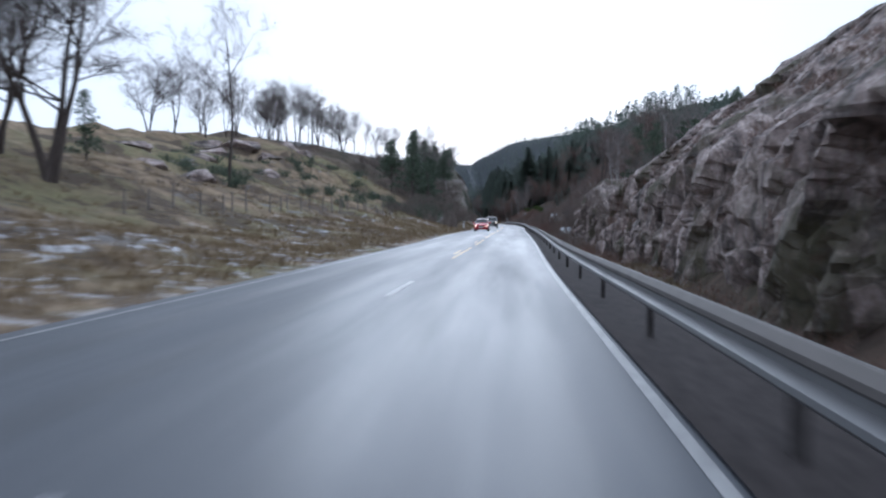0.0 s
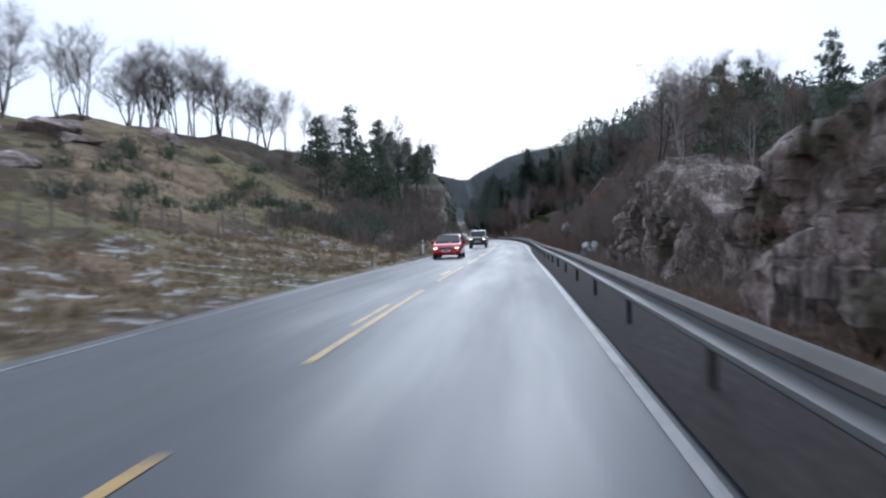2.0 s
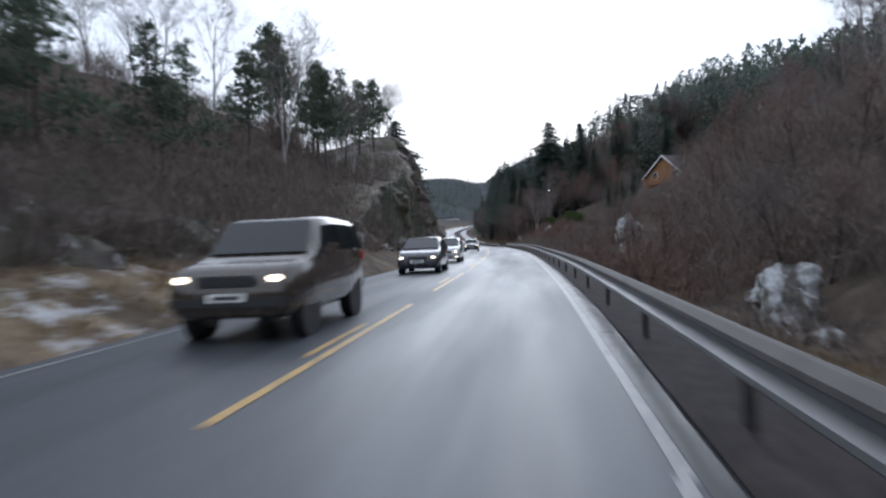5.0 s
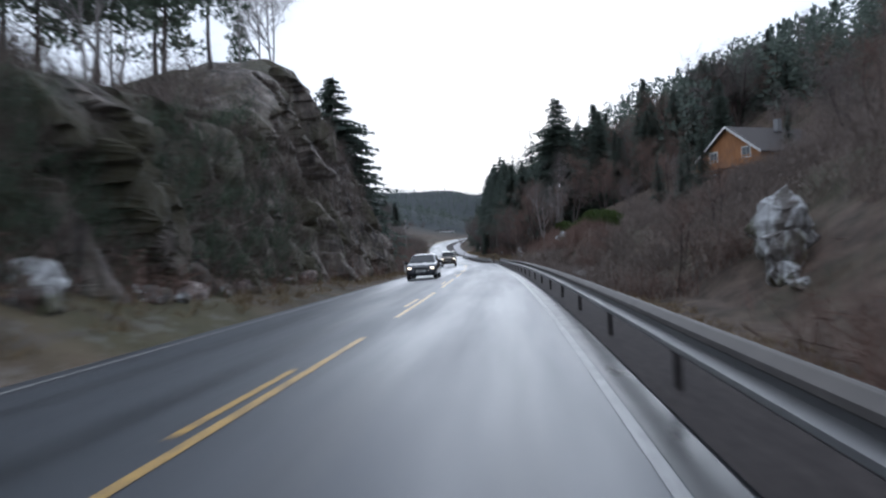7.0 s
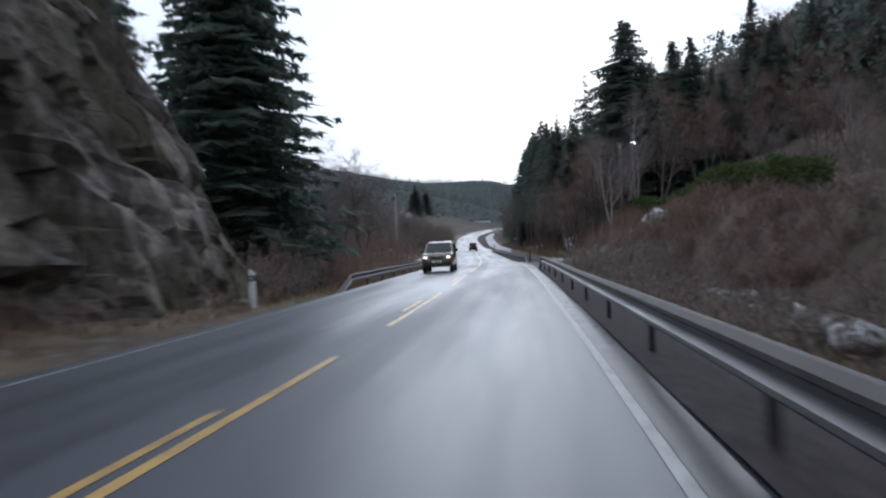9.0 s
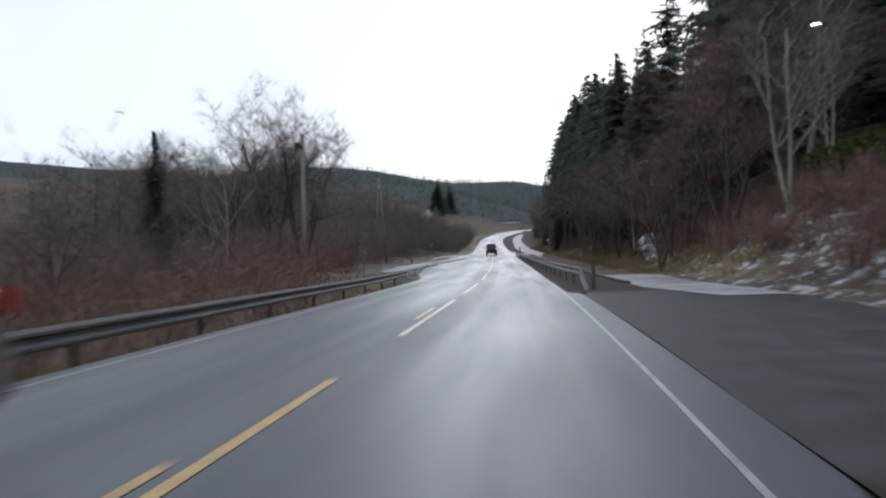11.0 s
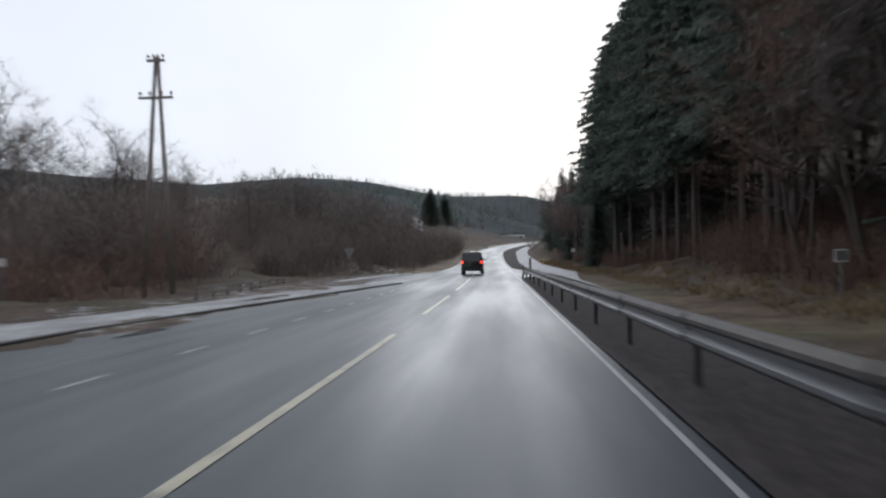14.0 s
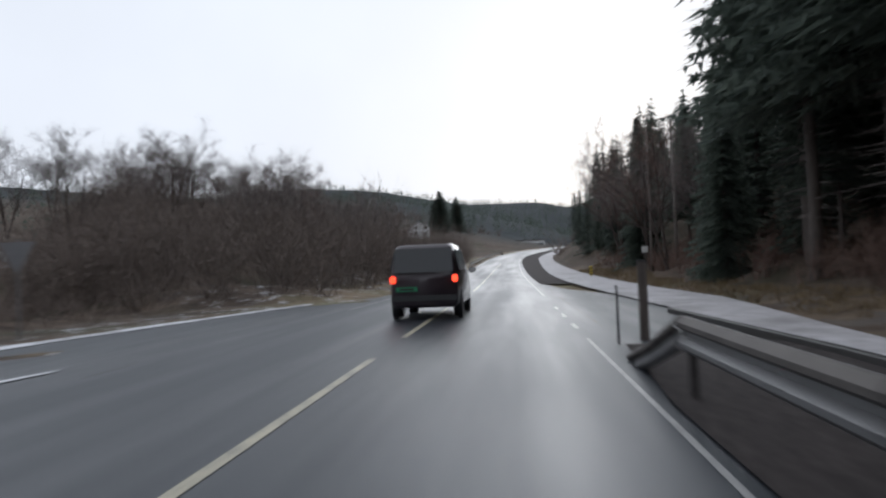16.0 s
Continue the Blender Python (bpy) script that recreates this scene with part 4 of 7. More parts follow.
def pine_crown(h, seed, low=0.45, spread=0.24):
    rnd = np.random.RandomState(seed)
    V, F, B = [], [], []
    for k in range(52):
        w = (k + rnd.rand()) / 52
        z = h * (low + (0.97 - low) * w)
        r = h * spread * (1 - 0.9 * w) * rnd.uniform(0.35, 1.15)
        a = rnd.uniform(0, 2 * math.pi)
        c = np.array([r * math.cos(a), r * math.sin(a), z + rnd.uniform(-0.1, 0.35)])
        B.append((np.array([0, 0, z - 0.25 * r]), c))
        size = h * rnd.uniform(0.05, 0.09) * (1.1 - 0.45 * w)
        for m in range(46):
            v = rnd.normal(size=3)
            v /= np.linalg.norm(v)
            v[2] = v[2] * 0.55
            p = c + v * size * rnd.uniform(0.35, 1.1)
            n = rnd.normal(size=3)
            n = np.cross(v, n)
            n /= np.linalg.norm(n) + 1e-6
            q = p + v * size * 0.45 + np.array([0, 0, 0.15 * size])
            F.append((len(V), len(V) + 1, len(V) + 2))
            V.extend((p - n * size * 0.17, p + n * size * 0.17, q))
    return V, F, B


def bare_tree(h, seed, spread=0.55, fine=1.0, lean=0.04, stems=1, clear=1):
    """Trunk and limbs as tubes, and twigs as slivers."""
    rnd = np.random.RandomState(seed)
    V, F, TV, TF = [], [], [], []

    def tube(p, q, r0, r1, segs):
        ax = q - p
        L = np.linalg.norm(ax) + 1e-9
        ax = ax / L
        t = np.cross(ax, [0.3, 0.5, 0.8])
        t /= np.linalg.norm(t) + 1e-9
        b = np.cross(ax, t)
        o = len(V)
        for c, r in ((p, r0), (q, r1)):
            for j in range(segs):
                a = 2 * math.pi * j / segs
                V.append(c + r * (math.cos(a) * t + math.sin(a) * b))
        for j in range(segs):
            F.append((o + j, o + (j + 1) % segs, o + segs + (j + 1) % segs))
            F.append((o + j, o + segs + (j + 1) % segs, o + segs + j))

    def sliver(p, d, L, w):
        n = np.cross(d, rnd.normal(size=3))
        n /= np.linalg.norm(n) + 1e-9
        TF.append((len(TV), len(TV) + 1, len(TV) + 2))
        TV.extend((p - n * w, p + n * w, p + d * L))

    def grow(p, d, L, r, depth):
        segs = 5 if depth == 0 else (4 if depth == 1 else 3)
        n = 5 if depth == 0 else 3 if depth < 3 else 2
        for k in range(n):
            d = d + rnd.normal(size=3) * (0.07 if depth == 0 else 0.16)
            d[2] += 0.06 if depth else 0.02
            d /= np.linalg.norm(d)
            q = p + d * L / n
            r1 = r * (0.80 if depth == 0 else 0.72)
            if depth < 3:
                tube(p, q, r, r1, segs)
            else:
                sliver(p, d, L / n * 1.05, r)
            if depth < 3 and (k >= clear or depth > 0):
                for _ in range((2, 2, 2)[depth] if rnd.rand() < 0.85 else 1):
                    a = rnd.uniform(0, 2 * math.pi)
                    side = np.array([math.cos(a), math.sin(a), rnd.uniform(0.0, 0.7)])
                    nd = d * 0.5 + side * spread * rnd.uniform(0.7, 1.5)
                    nd /= np.linalg.norm(nd)
                    grow(q, nd, L * rnd.uniform(0.40, 0.60) * (1.12 - 0.13 * k if depth == 0 else 1.0), r1 * 0.62, depth + 1)
            if depth >= 2:
                for _ in range(int(4 * fine) + (rnd.rand() < 4 * fine % 1)):
                    td = d + rnd.normal(size=3) * 0.75
                    td /= np.linalg.norm(td)
                    sliver(p + (q - p) * rnd.rand(), td, h * rnd.uniform(0.05, 0.11), h * 0.0008)
            p, r = q, r1

    for k in range(stems):
        a = 2.1 * k + 0.4
        out = 0.0 if stems == 1 else 0.22
        grow(np.array([0.012 * h * k, 0, 0]), np.array([lean + out * math.cos(a), out * math.sin(a), 1.0]), h * (0.80 - 0.08 * k), h * 0.0135, 0)
    return V, F, TV, TF


def tree_proto(kind, name, h, seed, label, **kw):
    ob = empty(name)
    tagged(ob, label=label, category="tree")
    if kind == "spruce":
        n = 7
        v, f = lathe([h * (0.010 if kw.get('low', 0.1) > 0.25 else 0.014) * (1 - 0.97 * k / n) for k in range(n + 1)], [(0.05 * math.sin(k * 2 + seed), 0, h * 0.97 * k / n - (0.4 if k == 0 else 0)) for k in range(n + 1)], 7)
        part_mesh("trunk", mesh_from("trunk", v, f, BARK, True), ob)
        v, f = spruce_crown(h, kw.get("rad", h * 0.17), seed, kw.get("low", 0.1), kw.get("whorls", 30), kw.get("per", 8), kw.get("fine", False), kw.get("taper", 0.72))
        part_mesh("crown", big_mesh("crown", v, f, NEEDLES), ob)
        if kw.get("low", 0.1) > 0.25:
            rnd = np.random.RandomState(seed)
            V, F = [], []
            for _ in range(60):
                z, a = h * rnd.uniform(0.1, kw["low"] + 0.08), rnd.uniform(0, 6.28)
                d, L = np.array([math.cos(a), math.sin(a), rnd.uniform(-0.25, 0.1)]), rnd.uniform(0.6, 2.2)
                F.append((len(V), len(V) + 1, len(V) + 2))
                V.extend((np.array([0, 0, z]), np.array([0, 0, z + 0.035]), np.array([0, 0, z]) + d * L))
            part_mesh("lower_branch_tier", big_mesh("lower_branch_tier", V, F, TWIGS), ob)
    elif kind == "pine":
        V, F, B = pine_crown(h, seed, kw.get("low", 0.45), kw.get("spread", 0.24))
        n = 7
        v, f = lathe([h * 0.017 * (1 - 0.9 * k / n) for k in range(n + 1)], [(0.12 * math.sin(k * 0.9 + seed), 0.1 * math.cos(k + seed), h * 0.95 * k / n - (0.4 if k == 0 else 0)) for k in range(n + 1)], 7)
        bm_v, bm_f = list(v), list(f)
        for p, q in B:
            o = len(bm_v)
            bm_v += [tuple(p + (0.04, 0, 0)), tuple(p - (0.04, 0, 0.03)), tuple(p + (0, 0.04, 0.03)), tuple(q)]
            bm_f += [(o, o + 1, o + 3), (o + 1, o + 2, o + 3), (o + 2, o, o + 3)]
        part_mesh("trunk", mesh_from("trunk", bm_v, bm_f, BARK, False), ob)
        part_mesh("crown", big_mesh("crown", V, F, PINE_NEEDLES), ob)
    else:
        V, F, TV, TF = bare_tree(h, seed, kw.get("spread", 0.55), kw.get("fine", 1.0), kw.get("lean", 0.04), kw.get("stems", 1), kw.get("clear", 1))
        part_mesh("trunk", big_mesh("trunk", V, F, kw.get("bark", DARK_BARK)), ob)
        part_mesh("crown", big_mesh("crown", TV, TF, kw.get("twigs", TWIGS)), ob)
    return ob


protos = {
    "spruce_a": tree_proto("spruce", "spruce_tree", 20, 3, "tall dark green spruce with drooping branches", low=0.05, rad=4.3, whorls=40, per=10),
    "spruce_b": tree_proto("spruce", "spruce_tree", 20, 5, "slender dark green spruce on the wooded slope", low=0.05, rad=3.2, whorls=32, per=9),
    "spruce_c": tree_proto("spruce", "spruce_tree", 22, 8, "tall forest spruce with bare lower trunk", low=0.26, rad=3.4, whorls=28, per=9),
    "spruce_d": tree_proto("spruce", "spruce_tree", 23, 9, "tall forest spruce with bare lower trunk", low=0.33, rad=3.6, whorls=26, per=9),
    "fir_near": tree_proto("spruce", "spruce_tree", 20, 13, "tall dark green spruce with drooping branches", low=0.04, rad=4.0, whorls=62, per=13, fine=True, taper=0.55),
    "fir_slim": tree_proto("spruce", "spruce_tree", 20, 15, "slender dark green spruce with feathery branches", low=0.04, rad=3.1, whorls=48, per=10, fine=True, taper=0.65),
    "fir_bare": tree_proto("spruce", "spruce_tree", 22, 18, "tall forest spruce with bare lower trunk", low=0.30, rad=3.5, whorls=46, per=11, fine=True, taper=0.6),
    "pine_a": tree_proto("pine", "pine_tree", 10, 4, "crooked green pine on the rocky knoll", low=0.22, spread=0.25),
    "pine_b": tree_proto("pine", "pine_tree", 10, 14, "tall thin pine with a sparse crown", low=0.42, spread=0.2),
    "pine_c": tree_proto("pine", "pine_tree", 10, 24, "bushy green pine with low branches", low=0.10, spread=0.27),
    "birch_a": tree_proto("bare", "birch_tree", 10, 31, "slim bare birch with a pale trunk", spread=0.6, fine=0.6, bark=BIRCH_BARK, lean=0.08, stems=2),
    "birch_b": tree_proto("bare", "birch_tree", 10, 37, "slim bare birch with a pale trunk", spread=0.65, fine=0.6, bark=BIRCH_BARK, lean=-0.06),
    "oak_a": tree_proto("bare", "bare_tree", 10, 41, "broad leafless tree with a dense crown of twigs", spread=0.95, fine=0.85, stems=2),
    "oak_b": tree_proto("bare", "bare_tree", 10, 47, "leafless tree with many fine twigs", spread=0.85, fine=0.8, stems=3),
    "oak_c": tree_proto("bare", "bare_tree", 10, 43, "big leafless tree with a dense rounded crown", spread=0.9, fine=1.0, stems=3),
    "tall_tree": tree_proto("bare", "bare_tree", 10, 61, "tall leafless tree with a bare trunk and a high crown", spread=0.6, fine=0.9, lean=0.05, clear=2),
    "alder": tree_proto("bare", "bare_tree", 10, 53, "brown leafless alder on the roadside slope", spread=0.7, fine=0.55, twigs=RED_TWIGS, stems=2),
}
base_height = {"fir_near": 20, "fir_slim": 20, "fir_bare": 22, "spruce_a": 20, "spruce_b": 20, "spruce_c": 22, "spruce_d": 23}
placed = set()
tree_rnd = random.Random(5)


def plant(kind, s, u, h, group="", sink=0.15, width=1.0):
    src = protos[kind]
    k = h / base_height.get(kind, 10)
    x, y, z = at_land(s, u, -sink)
    z = max(z, perch(s, u))
    m = Matrix.Translation((x, y, z)) @ Matrix.Rotation(tree_rnd.uniform(0, 6.28), 4, "Z") @ Matrix.Diagonal((k * width, k * width, k, 1))
    if kind not in placed:
        placed.add(kind)
        src.matrix_world = m
        ob = src
    else:
        ob = copy_thing(src, Matrix.Identity(4))
        ob.matrix_basis = m
    if group:
        tagged(ob, group=group)
    return ob


def off_rocks(s, u):
    """Away from the bare ground before the pale boulders."""
    return not (106 < s < 128 and 6 < u < 12.5) and not (152 < s < 173 and 6 < u < 15)


def perch(s, u):
    """Height of the rock caps, on which trees stand too."""
    for side, tops, base, lean in ((1, CUT_TOP, CUT_BASE, CUT_LEAN), (1, KNOB_TOP, KNOB_BASE, KNOB_LEAN), (-1, CLIFF_TOP, CLIFF_BASE, CLIFF_LEAN)):
        if tops[0][0] + 3 < s < tops[-1][0] - 3 and side * u > 9:
            t = np.interp(s, [a for a, _ in tops], [c for _, c in tops])
            edge = np.interp(s, [a for a, _ in base], [c for _, c in base]) + lean[0] * min(t, lean[2]) + lean[1] * max(0, t - lean[2])
            b = side * u - edge
            if 0.5 < b < 11:
                return float(rz(s) + t + 0.25 * min(b, 4) - 0.12 * b**1.35 - 0.6)
    return -99.0


KNOLL = "bare trees along the grassy knoll"
for s, u, h, k in ((101, -48, 8.5, "oak_b"), (106, -47, 7.5, "oak_a"), (109, -44, 8, "oak_b"), (112, -46, 8.5, "birch_a"), (117, -44, 7, "oak_a"), (121, -44, 8.5, "oak_b"), (124, -45, 8.5, "birch_b"), (126.5, -42, 7.5, "oak_b"), (130, -41, 8, "birch_a"), (132, -39, 7, "oak_a"), (134, -38, 7, "birch_b"), (136, -35.5, 7.2, "birch_a"), (139, -33, 8.2, "birch_b"), (141, -31, 6.5, "oak_b"), (144, -29.5, 7.5, "birch_a"), (148, -28, 7, "birch_b"), (151, -26, 7.6, "birch_a"), (128, -36, 6.5, "birch_b"), (119, -38, 6.5, "birch_a"), (153, -24, 6.5, "birch_b"), (156, -24, 6, "birch_a"), (135, -43, 7.5, "oak_b"), (133, -40.3, 8, "oak_a"), (131, -36.5, 7.5, "birch_a"), (130, -33, 6.5, "oak_b"), (136, -36.5, 7, "birch_b"), (138, -31.5, 7, "oak_a"), (128, -39.5, 7.5, "oak_b"), (134, -33, 7, "birch_a"), (126, -40.5, 7, "oak_a"), (142, -32.5, 7, "birch_b")):
    plant(k, s, u, h * tree_rnd.uniform(0.95, 1.45), KNOLL, width=tree_rnd.uniform(0.7, 1.15))
plant("oak_c", 36, -20.5, 13.0, width=1.35)
plant("oak_c", 42, -27, 11, width=1.3)
plant("oak_c", 33, -24, 12, width=1.3)
plant("pine_c", 47, -25, 4.5)
plant("tall_tree", 62, -22.2, 14.5, width=0.9)
PINES = "pines above the roadside bank"
for s, u, h, k in ((113.8, -14.3, 10.6, "pine_a"), (118, -12.5, 8.5, "pine_c"), (121, -15, 8, "pine_a"), (125, -13, 7.5, "pine_c"), (129, -16, 7.5, "pine_b"), (116, -18, 9, "pine_b"), (134, -14, 7, "pine_a"), (123, -19, 7.5, "pine_a"), (140, -15, 7, "pine_c"), (146, -14, 7.5, "pine_b")):
    plant(k, s, u, h, PINES)
CLIFF = "trees along the top of the cliff"
for s, u, h, k in ((156, -15, 9, "birch_a"), (159, -12.5, 9, "pine_b"), (162, -17, 9.5, "pine_b"), (164, -13, 8, "birch_b"), (167, -15, 9.5, "pine_b"), (169, -12.5, 8, "birch_a"), (172, -13.5, 8.5, "pine_b"), (174, -17, 9, "pine_a"), (177, -13, 9, "pine_b"), (180, -12, 8, "pine_b"), (183, -16, 9.5, "pine_a"), (186, -12.5, 5.5, "birch_b"), (189, -11.5, 7.5, "birch_a"), (191.5, -13, 8.5, "birch_b"), (194, -15, 7, "pine_a"), (170.5, -17.8, 12, "birch_b"), (170, -20, 11, "pine_b"), (178, -21, 10, "pine_a"), (186, -20, 10, "birch_a"), (151, -18, 9, "birch_b")):
    plant(k, s, u, h, CLIFF)
plant("fir_near", 225, -14.0, 24.5, "", width=1.4)
plant("fir_near", 215, -16.5, 19)
plant("fir_slim", 210, -12.5, 12)
plant("spruce_b", 228, -19, 13)
LOW = "leafless trees in the hollow"
for s, u, h, k in ((240, -22, 8, "oak_b"), (246, -30, 9, "oak_a"), (262, -33, 8, "oak_a"), (268, -28, 8, "oak_b"), (274, -40, 9, "oak_a"), (286, -16.5, 13, "oak_c"), (290, -20, 14.5, "oak_c"), (293, -22, 12, "oak_a"), (284, -23, 11.5, "oak_b"), (297, -25, 11, "oak_b"), (281, -28, 11, "oak_a"), (278, -20.5, 9.5, "birch_b"), (312, -38, 11, "oak_a"), (318, -42, 12, "oak_b"), (324, -38, 11, "oak_b"), (330, -44, 11, "oak_a"), (336, -38, 10, "oak_a"), (308, -48, 12, "oak_b"), (328, -50, 12, "oak_c"), (334, -54, 12, "oak_a"), (339, -49, 11, "oak_b"), (346, -55, 12, "oak_c"), (321, -52, 11, "oak_b"), (352, -60, 12, "oak_a"), (315, -56, 11, "oak_a"), (345, -46, 12, "oak_b"), (300, -40, 10, "oak_a"), (370, -28, 8, "oak_a"), (378, -25, 8.5, "oak_b"), (388, -27, 8, "oak_a"), (396, -25, 8.5, "oak_b"), (405, -24, 8, "oak_a"), (416, -24, 8, "oak_b"), (428, -22, 8, "oak_a"), (440, -24, 8, "oak_b")):
    plant(k, s, u, h * (1.25 if s > 400 else 1.0 if s > 358 else 1.35 if u < -36 and s > 296 else 1.1), LOW)
plant("fir_slim", 277, -25.5, 13, width=1.0)
for s, u, h, k in ((392, -36, 8, "oak_c"), (397, -38, 8.5, "oak_a"), (406, -44, 9, "oak_b"), (405, -52, 11.5, "oak_c"), (404, -57, 12.5, "oak_b"), (393, -58, 11.5, "oak_a"), (390, -68, 8, "oak_b"), (396, -33, 8, "oak_b"), (399, -29, 7.5, "oak_c")):
    plant(k, s, u, h, LOW)
hill_rnd = random.Random(21)
for k in range(16):
    plant(hill_rnd.choice(("oak_a", "oak_b", "alder", "birch_b")), 374 + k * 4.6 + hill_rnd.uniform(-2, 2), hill_rnd.uniform(-21, -10.5), hill_rnd.uniform(6.5, 9), LOW)
for s, u, h, k in ((340, -30, 11.5, "oak_b"), (336, -33, 11, "birch_a"), (384, -30, 8, "oak_a"), (392, -31, 8.5, "oak_b"), (410, -30, 10, "oak_b"), (421, -29, 10, "oak_a"), (436, -28, 10, "oak_b"), (452, -26, 9.5, "oak_a"), (466, -26, 9, "oak_b")):
    plant(k, s, u, h, LOW)
plant("fir_near", 665, 30.5 - float(rx(665)), 20, width=1.7)
plant("fir_near", 700, 37.5 - float(rx(700)), 19, width=1.5)
for s, u, h, k in ((188, -9.4, 6.5, "birch_a"), (191.5, -9.2, 7.5, "birch_b"), (195, -10.0, 7, "birch_a")):
    plant(k, s, u, h, "bare birches on the cliff's edge")
RIDGE = "tall leafless trees on the ridge"
ROCKTOP = "trees on top of the rock cut"
for s, u, h, k in ((62, 22, 6, "pine_c"), (72, 21, 7.5, "pine_b"), (76, 19, 5, "pine_c"), (82, 22, 7, "pine_a"), (86, 18, 5, "birch_a"), (90, 20, 7.5, "pine_a"), (95, 19, 9, "pine_c"), (98, 22, 8.5, "pine_a"), (101, 19, 7, "birch_a"), (104, 17.5, 7.5, "birch_b"), (107, 18, 8, "alder"), (110, 16, 8, "birch_a"), (112, 20, 9, "birch_b"), (45, 22.5, 3.2, "pine_c"), (52, 23.5, 3.8, "pine_b"), (36, 22, 2.6, "pine_c"), (106, 23, 9.5, "pine_b"), (115, 18, 8, "alder"), (93, 15, 7.5, "birch_b"), (96.5, 14, 8, "alder"), (99.5, 16.5, 9, "birch_a"), (103, 14.5, 8.5, "alder"), (108, 14, 8, "birch_b"), (112, 14.5, 8.5, "alder"), (117, 15, 8, "birch_a"), (88, 16.5, 6.5, "alder")):
    plant(k, s, u, h, ROCKTOP)
for s, u, h, k in ((143, 25.2, 12.5, "birch_a"), (146, 27.6, 14.5, "tall_tree"), (149, 29.6, 15, "birch_b"), (144, 30.4, 16, "tall_tree"), (147, 33.4, 16, "birch_b"), (140, 28.6, 15, "alder"), (138, 32.4, 16, "tall_tree"), (136, 36, 15, "birch_a"), (150, 32.5, 14, "alder"), (133, 30.5, 15, "birch_b")):
    plant(k, s, u, h, RIDGE)
FIRS = "conifers on the wooded slope"
for s, u, h in ((203, 20.0, 6.5), (206.5, 22.5, 8), (199, 18.2, 5), (211, 19.5, 6.5)):
    plant("spruce_b", s, u, h, FIRS, width=1.2)
for s, u, h in ((272.7, 19.2, 25.5), (276, 22, 18), (281, 21, 18), (268, 26, 18), (291.9, 30.5, 23), (286, 26, 20), (265, 57, 14), (283, 51.6, 16), (278, 38, 20), (262, 44, 15), (270, 47, 15), (255, 52, 13), (247, 40, 13), (290, 42, 18), (300, 36, 20), (262, 34, 14)):
    plant("fir_slim" if h < 23 else "fir_near", s, u, h, FIRS, width=1.35)
for s, u, h in ((325.6, 14.2, 24.5), (331, 13.4, 22.5), (319, 14.6, 23), (313, 13.6, 22)):
    plant("fir_bare", s, u, h, FIRS)
forest_rnd = random.Random(9)
for _ in range(34):
    plant(forest_rnd.choice(("fir_slim", "alder", "oak_b", "fir_near", "alder")), forest_rnd.uniform(258, 302), forest_rnd.uniform(22, 50), forest_rnd.uniform(11, 15), FIRS, width=1.3)
for s, u, h in ((343, 13.4, 23.5), (347.5, 12.8, 22.5), (351, 14, 23), (338, 14.2, 24)):
    plant('fir_bare', s, u, h, FIRS, width=1.15)
for _ in range(46):
    plant(forest_rnd.choice(("alder", "oak_b", "alder", "birch_b", "spruce_b")), forest_rnd.uniform(150, 262), forest_rnd.uniform(40, 62), forest_rnd.uniform(7, 11), FIRS)
WOOD = "spruces of the dark roadside forest"
for row, (u0, gap) in enumerate(((13.6, 4.6), (17, 4.6), (21, 5.5), (26, 6.5))):
    s = 286 + row * 1.7
    while s < 470 - row * 8:
        plant("fir_bare" if row == 0 and s < 350 else forest_rnd.choice(("alder", "oak_b", "fir_slim")) if row == 0 and s < 420 else forest_rnd.choice(("spruce_c", "spruce_d", "spruce_c", "spruce_b")), s + forest_rnd.uniform(-1.2, 1.2), u0 + forest_rnd.uniform(-1.3, 1.3) + max(0, s - 420) * 0.05, (forest_rnd.uniform(17, 24.5) * (0.8 if s < 300 and row == 0 else 1) if s < 346 else forest_rnd.uniform(9, 12.5) if row == 0 else forest_rnd.uniform(12, 16)), WOOD)
        s += gap * forest_rnd.uniform(0.8, 1.3) * (1 if s < 400 else 1.7)
BIRCHES = "brown leafless trees on the roadside slope"
s = 119.0
while s < 288:
    for u0 in (11.5, 16.5, 22.5, 31):
        su, uu = s + forest_rnd.uniform(-2, 2), u0 + forest_rnd.uniform(-2, 2)
        if 178 < su < 256 and uu < 12.5:
            continue
        if not off_rocks(su, uu):
            continue
        if 144 < su < 215 and abs(uu - 11 - 0.33 * (su - 160)) < 2.4:
            continue
        if 184 < su < 232 and 12.5 < uu < 36:
            continue
        if 203 < su < 254 and uu < 37 and uu > 9:
            if not (uu > 19 and su > 232 or uu < 28 and uu > 20 and su < 216):
                continue
        plant(forest_rnd.choice(("alder", "alder", "birch_a", "oak_b", "alder")), su, uu, forest_rnd.uniform(4, 5.6) + 0.075 * (uu - 11) + (2.5 if su > 254 else 0), BIRCHES)
    s += 6.2
for s, u, h, k in ((292, 12, 9, "alder"), (295, 12.6, 10.5, "alder"), (298.5, 11.8, 9.5, "oak_b"), (302, 12.5, 10.5, "alder"), (305.5, 12.0, 9, "alder"), (309, 12.8, 10, "alder"), (251, 12.8, 9, "birch_a"), (257, 12.2, 10, "alder"), (262, 13.5, 11, "alder"), (268, 12.8, 10, "alder"), (275, 13, 11, "alder"), (282, 12, 9, "birch_b"), (288, 12.2, 10, "alder"), (256, 15.5, 12, "birch_b"), (247, 16.5, 11, "alder")):
    plant(k, s, u, h, BIRCHES)
for k, src in protos.items():
    if k not in placed:
        plant(k, 320, 45, 15)
